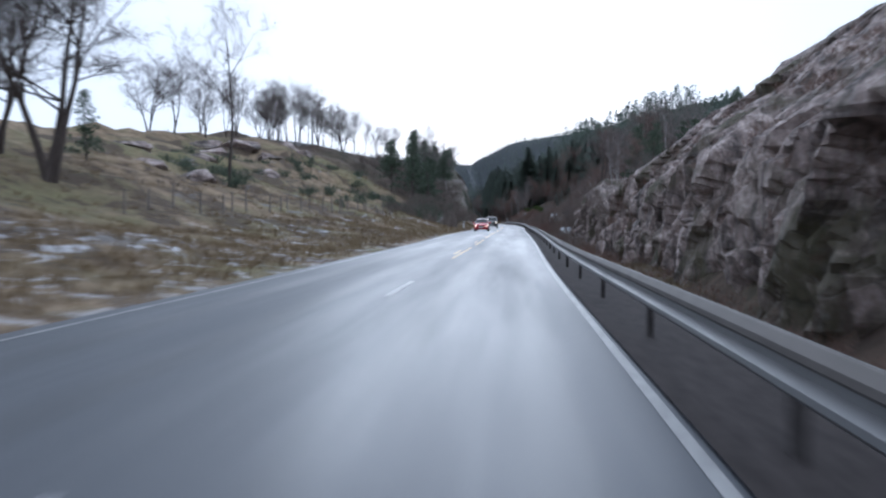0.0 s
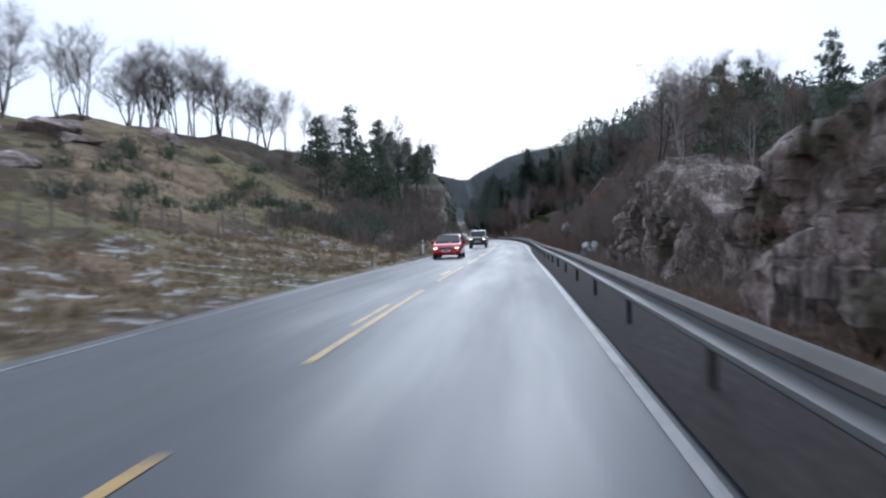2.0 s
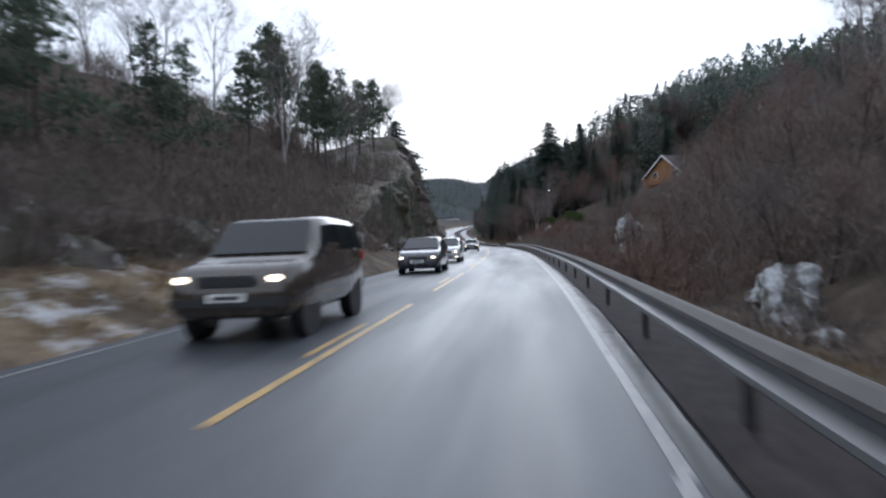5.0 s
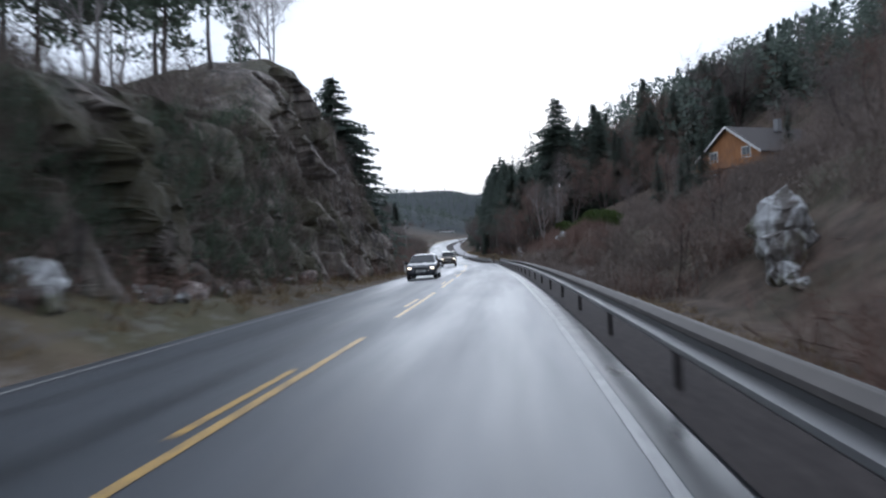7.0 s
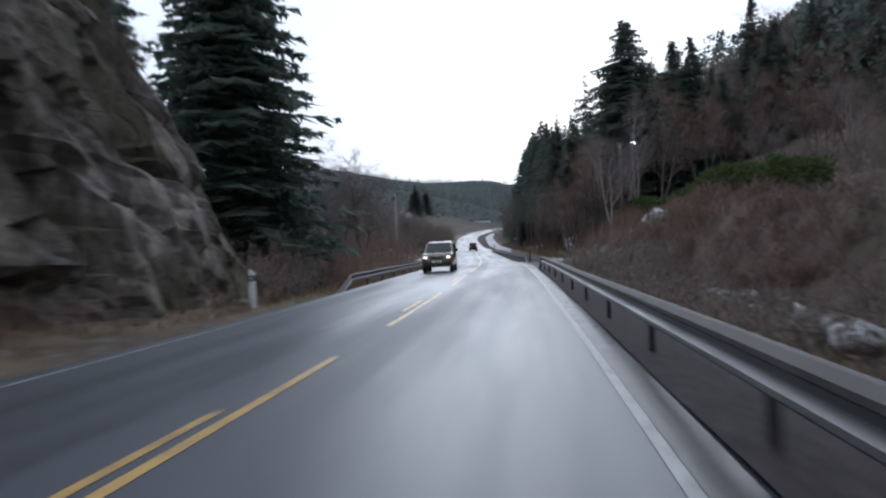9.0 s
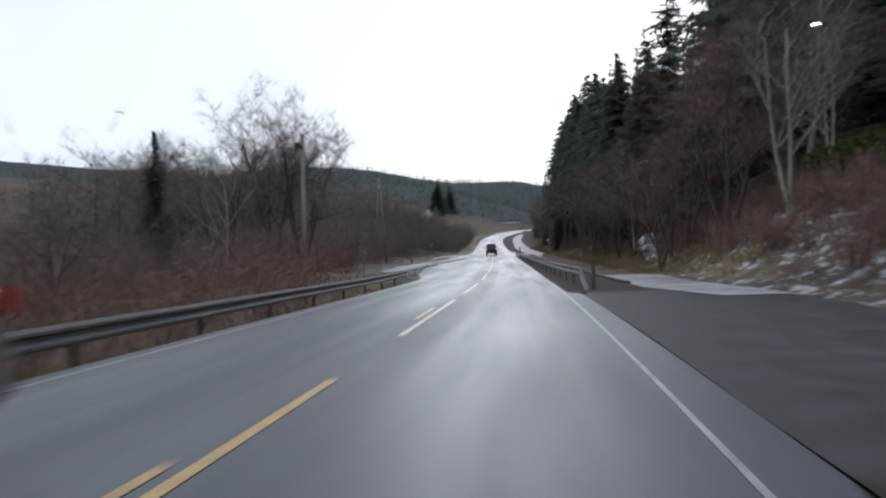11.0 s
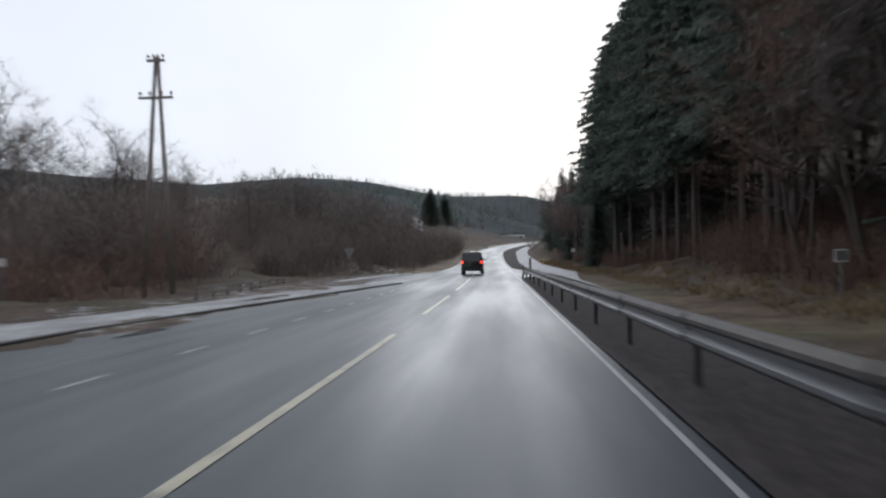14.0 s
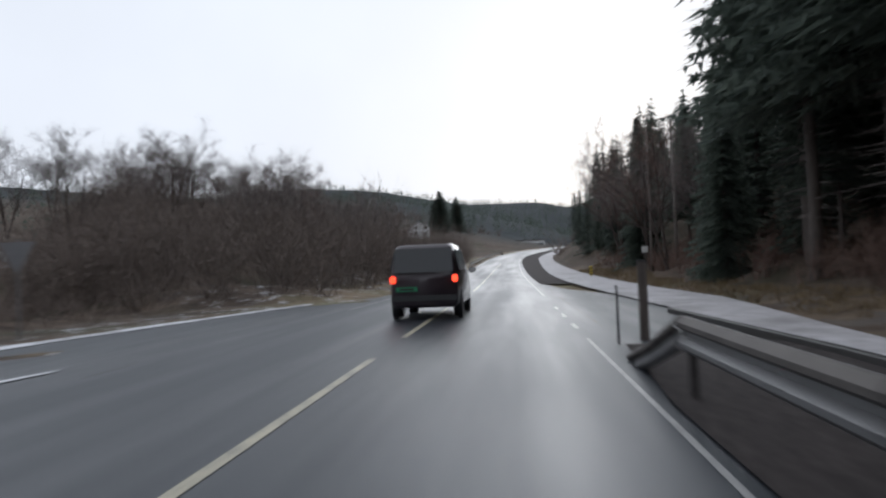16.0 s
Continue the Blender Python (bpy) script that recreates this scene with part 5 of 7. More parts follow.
for s, u, h in ((216, 22, 6), (238, 27, 9), (241, 31, 10)):
    plant("alder", s, u, h, BIRCHES)


# ======== thickets, grass and far woods (past counting) ========
def slivers(base, way, length, width, rnd):
    """Thin triangles from arrays of roots, directions, lengths and widths."""
    n = np.cross(way, rnd.normal(size=way.shape))
    n /= np.linalg.norm(n, axis=1, keepdims=True) + 1e-9
    w = n * width[:, None]
    v = np.stack([base - w, base + w, base + way * length[:, None]], 1).reshape(-1, 3)
    return v


def thicket(name, spots, high, mat, label, seed, stems=22, twigs=5, wide=0.5, thick=0.016):
    """Leafless brush: rows of (s, u) spots, each a tuft of stems with side twigs."""
    rnd = np.random.RandomState(seed)
    sp = np.asarray(spots, float)
    n = len(sp)
    z = np.maximum(land(sp[:, 0], sp[:, 1]), np.array([perch(a, b) for a, b in sp]))
    root = np.stack([rx(sp[:, 0]) + sp[:, 1], sp[:, 0], z - 0.05], 1)
    hh = high * rnd.uniform(0.55, 1.2, n) * (1.0 + 0.45 * vnoise(sp[:, 0] * 0.13, sp[:, 1] * 0.13, seed))
    b0 = np.repeat(root, stems, 0) + rnd.normal(size=(n * stems, 3)) * np.array([0.35, 0.35, 0]) * wide * 2
    L = np.repeat(hh, stems) * rnd.uniform(0.5, 1.05, n * stems)
    d = rnd.normal(size=(n * stems, 3)) * np.array([wide, wide, 0.12]) * 0.75 + np.array([0, 0, 1.0])
    d /= np.linalg.norm(d, axis=1, keepdims=True)
    v1 = slivers(b0, d, L, np.full(len(L), thick), rnd)
    k = np.repeat(np.arange(n * stems), twigs)
    t = rnd.uniform(0.25, 0.95, len(k))
    b1 = b0[k] + d[k] * (L[k] * t)[:, None]
    d1 = d[k] * 0.7 + rnd.normal(size=(len(k), 3)) * 0.6
    d1[:, 2] = np.abs(d1[:, 2])
    d1 /= np.linalg.norm(d1, axis=1, keepdims=True)
    v2 = slivers(b1, d1, L[k] * (1.05 - t) * rnd.uniform(0.35, 0.8, len(k)), np.full(len(k), thick * 0.8), rnd)
    v = np.concatenate([v1, v2])
    ob = new(name, big_mesh(name, v, np.arange(len(v)).reshape(-1, 3), mat))
    return tagged(ob, label=label, category="scrub", kind="stuff")


def scatter(seed, n, s0, s1, u0, u1, keep=None):
    rnd = np.random.RandomState(seed)
    p = np.stack([rnd.uniform(s0, s1, n), rnd.uniform(u0, u1, n)], 1)
    return p if keep is None else p[[bool(keep(a, b)) for a, b in p]]


both = np.concatenate


def off_lane(s, u):
    """Away from the open strip that leads up to the snowy clearing."""
    return abs(u + 24 + 0.57 * (s - 350)) > 5.2


def ledge_brush(name, side, s0, s1, n, tops, base, lean, mat, label, seed, high):
    """Small bushes rooted on the rock's own face."""
    rnd = np.random.RandomState(seed)
    s = rnd.uniform(s0, s1, n)
    top = np.interp(s, [a for a, _ in tops], [b for _, b in tops])
    z = top * rnd.uniform(0.08, 0.95, n)
    out = np.interp(s, [a for a, _ in base], [b for _, b in base]) + lean[0] * np.minimum(z, lean[2]) + lean[1] * np.maximum(0, z - lean[2])
    root = np.stack([rx(s) + side * out, s, rz(s) + z - 0.15], 1)
    stems = 26
    b0 = np.repeat(root, stems, 0) + rnd.normal(size=(n * stems, 3)) * np.array([0.1, 0.35, 0.15])
    d = rnd.normal(size=(n * stems, 3)) * 0.55 + np.array([-side * 0.35, 0, 0.9])
    d /= np.linalg.norm(d, axis=1, keepdims=True)
    L = high * rnd.uniform(0.4, 1.2, n * stems)
    v = slivers(b0, d, L, np.full(len(L), 0.016), rnd)
    ob = new(name, big_mesh(name, v, np.arange(len(v)).reshape(-1, 3), mat))
    return tagged(ob, label=label, category="scrub", kind="stuff")


ledge_brush("ledge_brush", -1, 146, 203, 420, CLIFF_TOP, CLIFF_BASE, CLIFF_LEAN, BROWN_TWIGS, "dark leafless brush clinging to the cliff", 401, 0.9)
ledge_brush("ledge_brush", -1, 144, 176, 260, CLIFF_TOP, CLIFF_BASE, CLIFF_LEAN, PINE_NEEDLES, "dark green juniper clinging to the cliff", 403, 0.9)
ledge_brush("ledge_brush", 1, 74, 103, 150, KNOB_TOP, KNOB_BASE, KNOB_LEAN, BROWN_TWIGS, "brown leafless brush growing on the rock knob", 404, 1.2)
ledge_brush("ledge_brush", 1, 0, 72, 200, CUT_TOP, CUT_BASE, CUT_LEAN, RED_TWIGS, "small rusty bushes in the rock's cracks", 402, 0.7)
ledge_brush("ledge_brush", -1, 94, 131, 260, BANK_TOP, BANK_BASE, BANK_LEAN, BROWN_TWIGS, "leafless brush hanging over the low rock bank", 405, 1.3)
ledge_brush("ledge_brush", -1, 94, 131, 90, BANK_TOP, BANK_BASE, BANK_LEAN, PINE_NEEDLES, "dark green juniper on the low rock bank", 406, 1.0)
thicket("brush", both([scatter(1, 640, 105, 206, 9.5, 30, lambda a, b: not (a > 174 and b < 27) and not (a > 146 and abs(b - 11 - 0.33 * (a - 160)) < 2.4) and off_rocks(a, b)), scatter(2, 420, 116, 290, 30, 72), scatter(92, 240, 146, 204, 14, 31, lambda a, b: b > 6.2 + (a - 142) * 0.424 and off_rocks(a, b)), scatter(93, 110, 108, 150, 13, 22), scatter(3, 40, 206, 222, 36, 44)]), 4.2, BROWN_TWIGS, "brown leafless brush covering the wooded slope", 101)
thicket("brush", both([scatter(4, 230, 112, 176, 7.8, 14, off_rocks), scatter(65, 60, 300, 316, 11.5, 14), scatter(61, 70, 130, 172, 6.2, 10, off_rocks), scatter(62, 260, 296, 365, 12.6, 22), scatter(5, 160, 256, 300, 11.5, 18), scatter(6, 90, 300, 400, 11.8, 15)]), 2.4, RED_TWIGS, "red-brown leafless bushes along the road bank", 102, stems=18)
thicket("brush", both([scatter(7, 420, 88, 150, -14, -5.8, lambda a, b: not (95 < a < 129 and b > -7.0)), scatter(8, 420, 120, 178, -26, -9), scatter(9, 130, 196, 214, -16, -5.8)]), 2.6, BROWN_TWIGS, "dark leafless bushes on the roadside bank", 103)
thicket("brush", both([scatter(10, 260, 206, 262, -30, -6.5), scatter(11, 900, 262, 326, -62, -14)]), 3.7, RED_TWIGS, "red-brown leafless thicket in the hollow", 104, stems=18)
thicket("brush", both([scatter(81, 620, 270, 322, -66, -17.5), scatter(82, 260, 322, 352, -80, -42), scatter(83, 460, 320, 358, -48, -15.5, off_lane)]), 6.6, BROWN_TWIGS, "tall dark leafless woods filling the hollow", 117, stems=24, twigs=8, wide=0.55, thick=0.015)
thicket("brush", both([scatter(12, 1500, 352, 470, -48, -6.5, lambda a, b: off_lane(a, b) and math.hypot(a - 393, b + 49) > 7), scatter(13, 320, 300, 400, -110, -48), scatter(14, 60, 470, 490, -40, -8)]), 6.0, BROWN_TWIGS, "dense leafless thicket covering the low hill", 105, stems=24, twigs=8, wide=0.6, thick=0.015)
thicket("brush", both([scatter(15, 110, 150, 203, -19, -8.8), scatter(16, 120, 62, 116, 13, 26), scatter(26, 60, -10, 60, 18, 27)]), 1.8, BROWN_TWIGS, "low leafless bushes along the rock tops", 106, stems=16)
thicket("brush", both([scatter(17, 130, 10, 106, 7.6, 10.8), scatter(18, 120, 140, 205, -8.5, -5.6)]), 1.1, RED_TWIGS, "small rust-brown bushes at the foot of the rock", 107, stems=14)
thicket("brush", scatter(19, 190, 40, 110, -50, -9, lambda a, b: vnoise(a * 0.07, b * 0.07, 1) > 0.05), 0.9, BROWN_TWIGS, "low heather and juniper scrub on the pasture", 108, stems=20, wide=0.9)
thicket("brush", both([scatter(20, 420, 490, 760, -190, -6, lambda a, b: b < -78 and not (a < 640 and b > -112)), scatter(21, 260, 470, 760, 10, 60), scatter(73, 420, 170, 400, 56, 115)]), 6.5, BROWN_TWIGS, "leafless woods on the far hillsides", 109, stems=20, wide=0.7, thick=0.05)
thicket("juniper_scrub", both([scatter(51, 70, 90, 124, -14, -8.4), scatter(52, 50, 60, 112, -34, -16)]), 1.5, PINE_NEEDLES, "dark green juniper bushes on the bank", 113, stems=40, twigs=6, wide=0.55, thick=0.03)
thicket("brush", both([scatter(23, 760, 180, 236, 11.5, 36, lambda a, b: a < 206 or b > 17.5)]), 1.9, BROWN_TWIGS, "low brown brush on the bank below the house", 111, stems=20)
thicket("brush", both([scatter(64, 620, 318, 358, -48, -13.5, off_lane)]), 1.5, BROWN_TWIGS, "low brown scrub on the rough ground", 114, stems=22, wide=0.8)
thicket("brush", both([scatter(66, 420, 174, 216, 7.2, 27), scatter(67, 160, 196, 228, 6.0, 11.5)]), 1.9, BROWN_TWIGS, "low red-brown brush on the bank below the house", 115, stems=20, wide=0.7)
thicket("brush", both([scatter(68, 420, 352, 388, -44, -15, off_lane), scatter(69, 260, 368, 400, -80, -46, lambda a, b: math.hypot(a - 393, b + 49) > 7)]), 3.2, BROWN_TWIGS, "dark leafless thicket round the snowy clearing", 116, stems=22, wide=0.7, thick=0.02)
thicket("brush", both([scatter(24, 110, 70, 122, 8.0, 11.2), scatter(71, 60, 70, 80, 11, 16)]), 1.9, BROWN_TWIGS, "leafless bushes before the rock cut", 112, stems=16)
thicket("brush", both([scatter(22, 330, 204, 256, 11.2, 14.9)]), 1.35, RED_TWIGS, "reddish leafless hedge bushes on the bank", 110, stems=24, wide=0.4)


def grass(name, spots, high, label, seed, blades=11, mat=None):
    rnd = np.random.RandomState(seed)
    sp = np.asarray(spots, float)
    n = len(sp)
    root = np.stack([rx(sp[:, 0]) + sp[:, 1], sp[:, 0], land(sp[:, 0], sp[:, 1]) - 0.03], 1)
    b0 = np.repeat(root, blades, 0) + rnd.normal(size=(n * blades, 3)) * np.array([0.13, 0.13, 0])
    d = rnd.normal(size=(n * blades, 3)) * np.array([0.55, 0.55, 0.1]) + np.array([0, 0, 0.8])
    d /= np.linalg.norm(d, axis=1, keepdims=True)
    L = high * rnd.uniform(0.5, 1.3, n * blades)
    v = slivers(b0, d, L, np.full(len(L), 0.014), rnd)
    ob = new(name, big_mesh(name, v, np.arange(len(v)).reshape(-1, 3), mat or STRAW))
    return tagged(ob, label=label, category="grass", kind="stuff")


grass("dead_grass", both([scatter(31, 3400, 4, 90, -13, -4.4), scatter(37, 520, 90, 120, -9, -4.4), scatter(32, 2200, 4, 120, -30, -13)]), 0.34, "pale dead grass tussocks on the roadside bank", 201)
grass("dead_grass", both([scatter(36, 1500, 250, 300, 10, 16)]), 0.42, "tan dead grass on the frosty bank", 203)
grass("dead_grass", both([scatter(33, 1100, 106, 222, 5.3, 9.5), scatter(63, 2200, 4, 106, 5.3, 10.5), scatter(34, 1500, 262, 400, 9.2, 11.6), scatter(35, 900, 150, 262, -7.5, -4.4)]), 0.36, "pale dead grass along the verge", 202)


def far_conifers(name, spots, h0, h1, label, seed, tufts=80, tuft=1.0):
    """Conifers as clouds of small needle tufts, some pointed and some round-headed."""
    rnd = np.random.RandomState(seed)
    sp = np.asarray(spots, float)
    n = len(sp)
    root = np.stack([rx(sp[:, 0]) + sp[:, 1], sp[:, 0], land(sp[:, 0], sp[:, 1]) - 0.5], 1)
    h = rnd.uniform(h0, h1, n)
    round_head = np.repeat(rnd.rand(n) < 0.5, tufts)
    k = np.repeat(np.arange(n), tufts)
    w = rnd.rand(n * tufts) ** 1.15
    r = np.where(round_head, 0.24 * np.sqrt(np.clip(1 - (1.7 * w - 0.7) ** 2, 0, 1)), 0.20 * (1 - w) ** 0.8) * rnd.uniform(0.35, 1.1, n * tufts) + 0.01
    a = rnd.uniform(0, 6.283, n * tufts)
    p = root[k] + h[k][:, None] * np.stack([r * np.cos(a), r * np.sin(a), 0.08 + 0.88 * w], 1)
    d = np.stack([np.cos(a), np.sin(a), rnd.uniform(-0.5, 0.5, n * tufts)], 1)
    d[:, 2] = np.where(w > 0.85, 1.2, d[:, 2])
    d /= np.linalg.norm(d, axis=1, keepdims=True)
    v = slivers(p - d * (0.03 * h[k])[:, None], d, tuft * h[k] * rnd.uniform(0.07, 0.14, n * tufts), tuft * h[k] * rnd.uniform(0.025, 0.05, n * tufts), rnd)
    ob = new(name, big_mesh(name, v, np.arange(len(v)).reshape(-1, 3), NEEDLES))
    return tagged(ob, label=label, category="forest", kind="stuff")


far_conifers("far_conifers", both([scatter(41, 380, 240, 330, 50, 105), scatter(72, 40, 165, 232, 60, 105), scatter(42, 360, 322, 520, 34, 120), scatter(43, 16, 250, 300, 34, 46)]), 9, 15, "dark conifer forest along the hill's ridge", 301, 130, 0.66)
far_conifers("far_conifers", both([scatter(44, 4200, 760, 1700, -520, 420), scatter(45, 300, 520, 760, 24, 140), scatter(46, 320, 380, 900, -260, -80)]), 6, 11, "distant conifer woods on the far hills", 302, 40)


# ======== boulders and icy outcrops ========
def boulder(s, u, size, mat, label, seed, flat=0.7, dz=0.0, ledge=0.0):
    bm = bmesh.new()
    bmesh.ops.create_icosphere(bm, subdivisions=4, radius=1.0)
    rnd = np.random.RandomState(seed)
    co = np.array([v.co for v in bm.verts])
    planes = rnd.normal(size=(22, 3))
    planes /= np.linalg.norm(planes, axis=1, keepdims=True)
    cut = rnd.uniform(0.48, 0.85, 22)
    for n, c in zip(planes, cut):
        d = co @ n
        co = co - np.where(d > c, d - c, 0)[:, None] * n
    co = co * (1 + 0.16 * fbm(co[:, 0] * 2 + seed, co[:, 1] * 2, co[:, 2] * 2, 5))[:, None]
    if ledge:
        lay = co[:, 2] * 2.6 + 0.5 * co[:, 0] + 0.7 * fbm(co[:, 0] * 1.3 + seed, co[:, 1] * 1.3, co[:, 2], 3)
        step = lay - np.floor(lay)
        co[:, :2] *= (1 + ledge * (np.clip(step * 4, 0, 1) - step) - ledge * 0.3 + 0.10 * fbm(co[:, 0] * 5, co[:, 1] * 5, np.floor(lay) * 3.1 + seed, 3))[:, None]
    for v, c in zip(bm.verts, co):
        v.co = c
    me = bpy.data.meshes.new("boulder")
    bm.to_mesh(me)
    bm.free()
    me.materials.append(mat)
    ob = new("boulder", me)
    x, y, z = at_land(s, u, dz)
    ob.matrix_world = Matrix.Translation((x, y, z)) @ Matrix.Rotation(rnd.uniform(0, 6), 4, "Z") @ Matrix.Diagonal((size, size * rnd.uniform(0.7, 1.1), size * flat, 1))
    return tagged(ob, label=label, category="boulder")


for k, (s, u, size, fl, dz) in enumerate(((122.5, 10.6, 1.3, 1.0, 0.3), (124.6, 11.3, 1.6, 1.1, 0.5), (126.6, 11.8, 1.2, 0.9, 0.2), (119.6, 10.4, 0.6, 0.8, 0.1), (167.6, 13.0, 1.25, 1.5, 0.5), (169.3, 13.7, 1.7, 1.4, 0.9), (171.2, 14.3, 1.4, 1.2, 0.8), (166.4, 12.4, 0.7, 0.9, 0.1), (164.8, 12.2, 0.5, 0.8, 0.1))):
    boulder(s, u, size, FROST_ROCK, "frosted craggy outcrop rising from the roadside ditch", 60 + k, fl, dz, 0.22)
for k, (s, u, size, fl, dz) in enumerate(((137, -6.4, 0.8, 0.9, 0.1), (140, -6.7, 0.9, 0.8, 0.1), (196.0, 8.8, 0.6, 0.8, 0.3), (197.6, 9.2, 0.65, 0.85, 0.3), (199.2, 9.5, 0.75, 0.8, 0.3), (201.0, 9.9, 0.7, 0.8, 0.3), (203.5, 9.4, 0.6, 0.9, 0.35), (205.2, 9.8, 0.7, 0.8, 0.35), (207.2, 9.9, 0.75, 0.9, 0.35), (209.5, 10.2, 0.6, 0.8, 0.3), (390.5, -46.2, 0.9, 0.6, 0.1), (392.6, -48.6, 1.2, 0.6, 0.1), (394.5, -51.2, 0.9, 0.6, 0.1), (389.0, -49.0, 0.6, 0.6, 0.1))):
    boulder(s, u, size, FROST_ROCK, "frosted pale boulder on the rough bank", 75 + k, fl, dz)
for k, (s, u, size, fl, dz) in enumerate(((272.6, 11.6, 0.7, 0.8, 0.2), (274.6, 11.9, 1.15, 1.0, 0.5), (276.6, 12.4, 1.5, 1.0, 0.6), (279.0, 12.8, 1.2, 0.9, 0.5), (281.2, 12.6, 0.7, 0.8, 0.2), (232, 12.5, 1.1, 0.8, 0.2), (235, 12.8, 1.0, 0.9, 0.2), (238, 12.4, 1.2, 0.8, 0.1))):
    boulder(s, u, size, FROST_ROCK, "frosted rock outcrop at the wood's edge", 90 + k, fl, dz, 0.2)
for k, (s, u, size, fl, dz) in enumerate(((58, -27, 2.6, 0.35, -0.1), (66, -33, 3.2, 0.32, -0.2), (75, -30, 2.4, 0.35, -0.1), (84, -27, 2.8, 0.35, -0.2), (90, -35, 3.6, 0.35, -0.2), (98, -31, 2.6, 0.35, -0.1), (105, -37, 3.4, 0.4, -0.2), (109, -30, 2.2, 0.4, -0.1), (114, -33, 2.8, 0.4, -0.2), (120, -36, 3.0, 0.4, -0.2), (100, -40, 3.0, 0.4, -0.2), (56.5, -22.5, 2.4, 0.45, 0.0))):
    boulder(s, u, size, ROCK, "grey weathered outcrop showing through the grass", 110 + k, fl, dz)

rubble = random.Random(31)
for k in range(30):
    boulder(134 + k * 1.4 + rubble.uniform(-0.6, 0.6), rubble.uniform(-7.4, -5.6), rubble.uniform(0.3, 0.85), (ICE_ROCK, FROST_ROCK, ROCK)[k % 3], "frosted grey rubble stone at the cliff's foot", 140 + k, rubble.uniform(0.6, 0.95), 0.05)

# ======== hedge ========


def hedge():
    rnd = np.random.RandomState(77)
    n = 9000
    s = rnd.uniform(212, 256, n)
    u = 15.6 + (s - 228) * 0.004 + rnd.uniform(-0.55, 0.55, n)
    z = rnd.uniform(0.1, 1.5, n) * (1 + 0.08 * vnoise(s * 0.8, 0 * s, 2))
    p = np.stack([rx(s) + u, s, land(s, np.full(n, 15.6)) + z], 1)
    d = rnd.normal(size=(n, 3)) + np.array([0, 0, 0.8])
    d /= np.linalg.norm(d, axis=1, keepdims=True)
    v = slivers(p, d, rnd.uniform(0.2, 0.45, n), np.full(n, 0.07), rnd)
    ob = new("hedge", big_mesh("hedge", v, np.arange(len(v)).reshape(-1, 3), HEDGE))
    return tagged(ob, label="clipped evergreen hedge above the road bank", category="hedge", kind="stuff")


hedge()


# ======== posts, signs, poles, lamps ========
def stand(name, s, u, label, category, dz=0.0, on_road=False, turn=0.0):
    x, y, z = at_land(s, u, dz)
    if on_road:
        z = float(rz(s)) + float(crown(u)) + dz
    ob = empty(name, pose(x, y, z, 0, 0, heading(s) + turn))
    return tagged(ob, label=label, category=category)


def marker_post(s, u):
    ob = stand("marker_post", s, u, "white roadside marker post with a dark band", "marker post")
    bm = prism([(-0.075, -0.3), (0.075, -0.3), (0.075, 0.95), (-0.075, 1.05)], -0.04, 0.04, 0.008)
    part("shaft", bm, SIGN_WHITE, ob)
    part("band", box(0.156, 0.086, 0.16, 0, 0, 0.80), BLACK, ob, "black band")
    part("reflector", box(0.06, 0.008, 0.09, 0, -0.047, 0.80), LENS, ob, "reflector")


for s, u in ((94.2, -4.85), (201.8, -4.9)):
    marker_post(s, u)


def low_fence(s0, u0, s1, u1, n):
    """Low timber rail on short posts beside the lay-by."""
    ob = stand("low_fence", s0, u0, "low weathered timber rail on short posts by the lay-by", "fence")
    a = Vector(at_land(s0, u0, 0))
    b = Vector(at_land(s1, u1, 0))
    inv = ob.matrix_world.inverted()
    for q in range(n):
        p = inv @ a.lerp(b, q / (n - 1))
        part("post", box(0.11, 0.11, 0.95, p.x, p.y, 0.06 + p.z), POLE_WOOD, ob)
    p, e = inv @ a, inv @ b
    for high in (0.26, 0.48):
        rail = box(0.05, (e - p).length + 0.2, 0.10, 0, 0, 0)
        mid = (p + e) / 2
        d = e - p
        bmesh.ops.transform(rail, matrix=Matrix.Translation((mid.x + 0.08, mid.y, mid.z + high)) @ d.to_track_quat("Y", "Z").to_matrix().to_4x4(), verts=rail.verts)
        part("rail", rail, POLE_WOOD, ob)


low_fence(308.5, -9.6, 328.0, -12.0, 9)


def fence_post(s, u, h, lean):
    ob = new("fence_post", None)
    x, y, z = at_land(s, u, -0.2)
    bm = rod(0.055, 0.045, 0, h, segs=8)
    me = bpy.data.meshes.new("fence_post")
    bm.to_mesh(me)
    bm.free()
    bpy.data.objects.remove(ob)
    me.materials.append(POLE_WOOD)
    ob = new("fence_post", me)
    ob.matrix_world = pose(x, y, z, lean, lean * 0.6, 0)
    return tagged(ob, label="weathered wooden pasture fence post in dead grass", category="fence post", group="posts of the pasture fence")


fr = random.Random(3)
for k in range(34):
    s = 34 + k * 2.2
    fence_post(s + fr.uniform(-0.3, 0.3), -15.8 + 0.055 * (s - 34) + fr.uniform(-0.3, 0.3), fr.uniform(1.2, 1.55), fr.uniform(-5, 5))


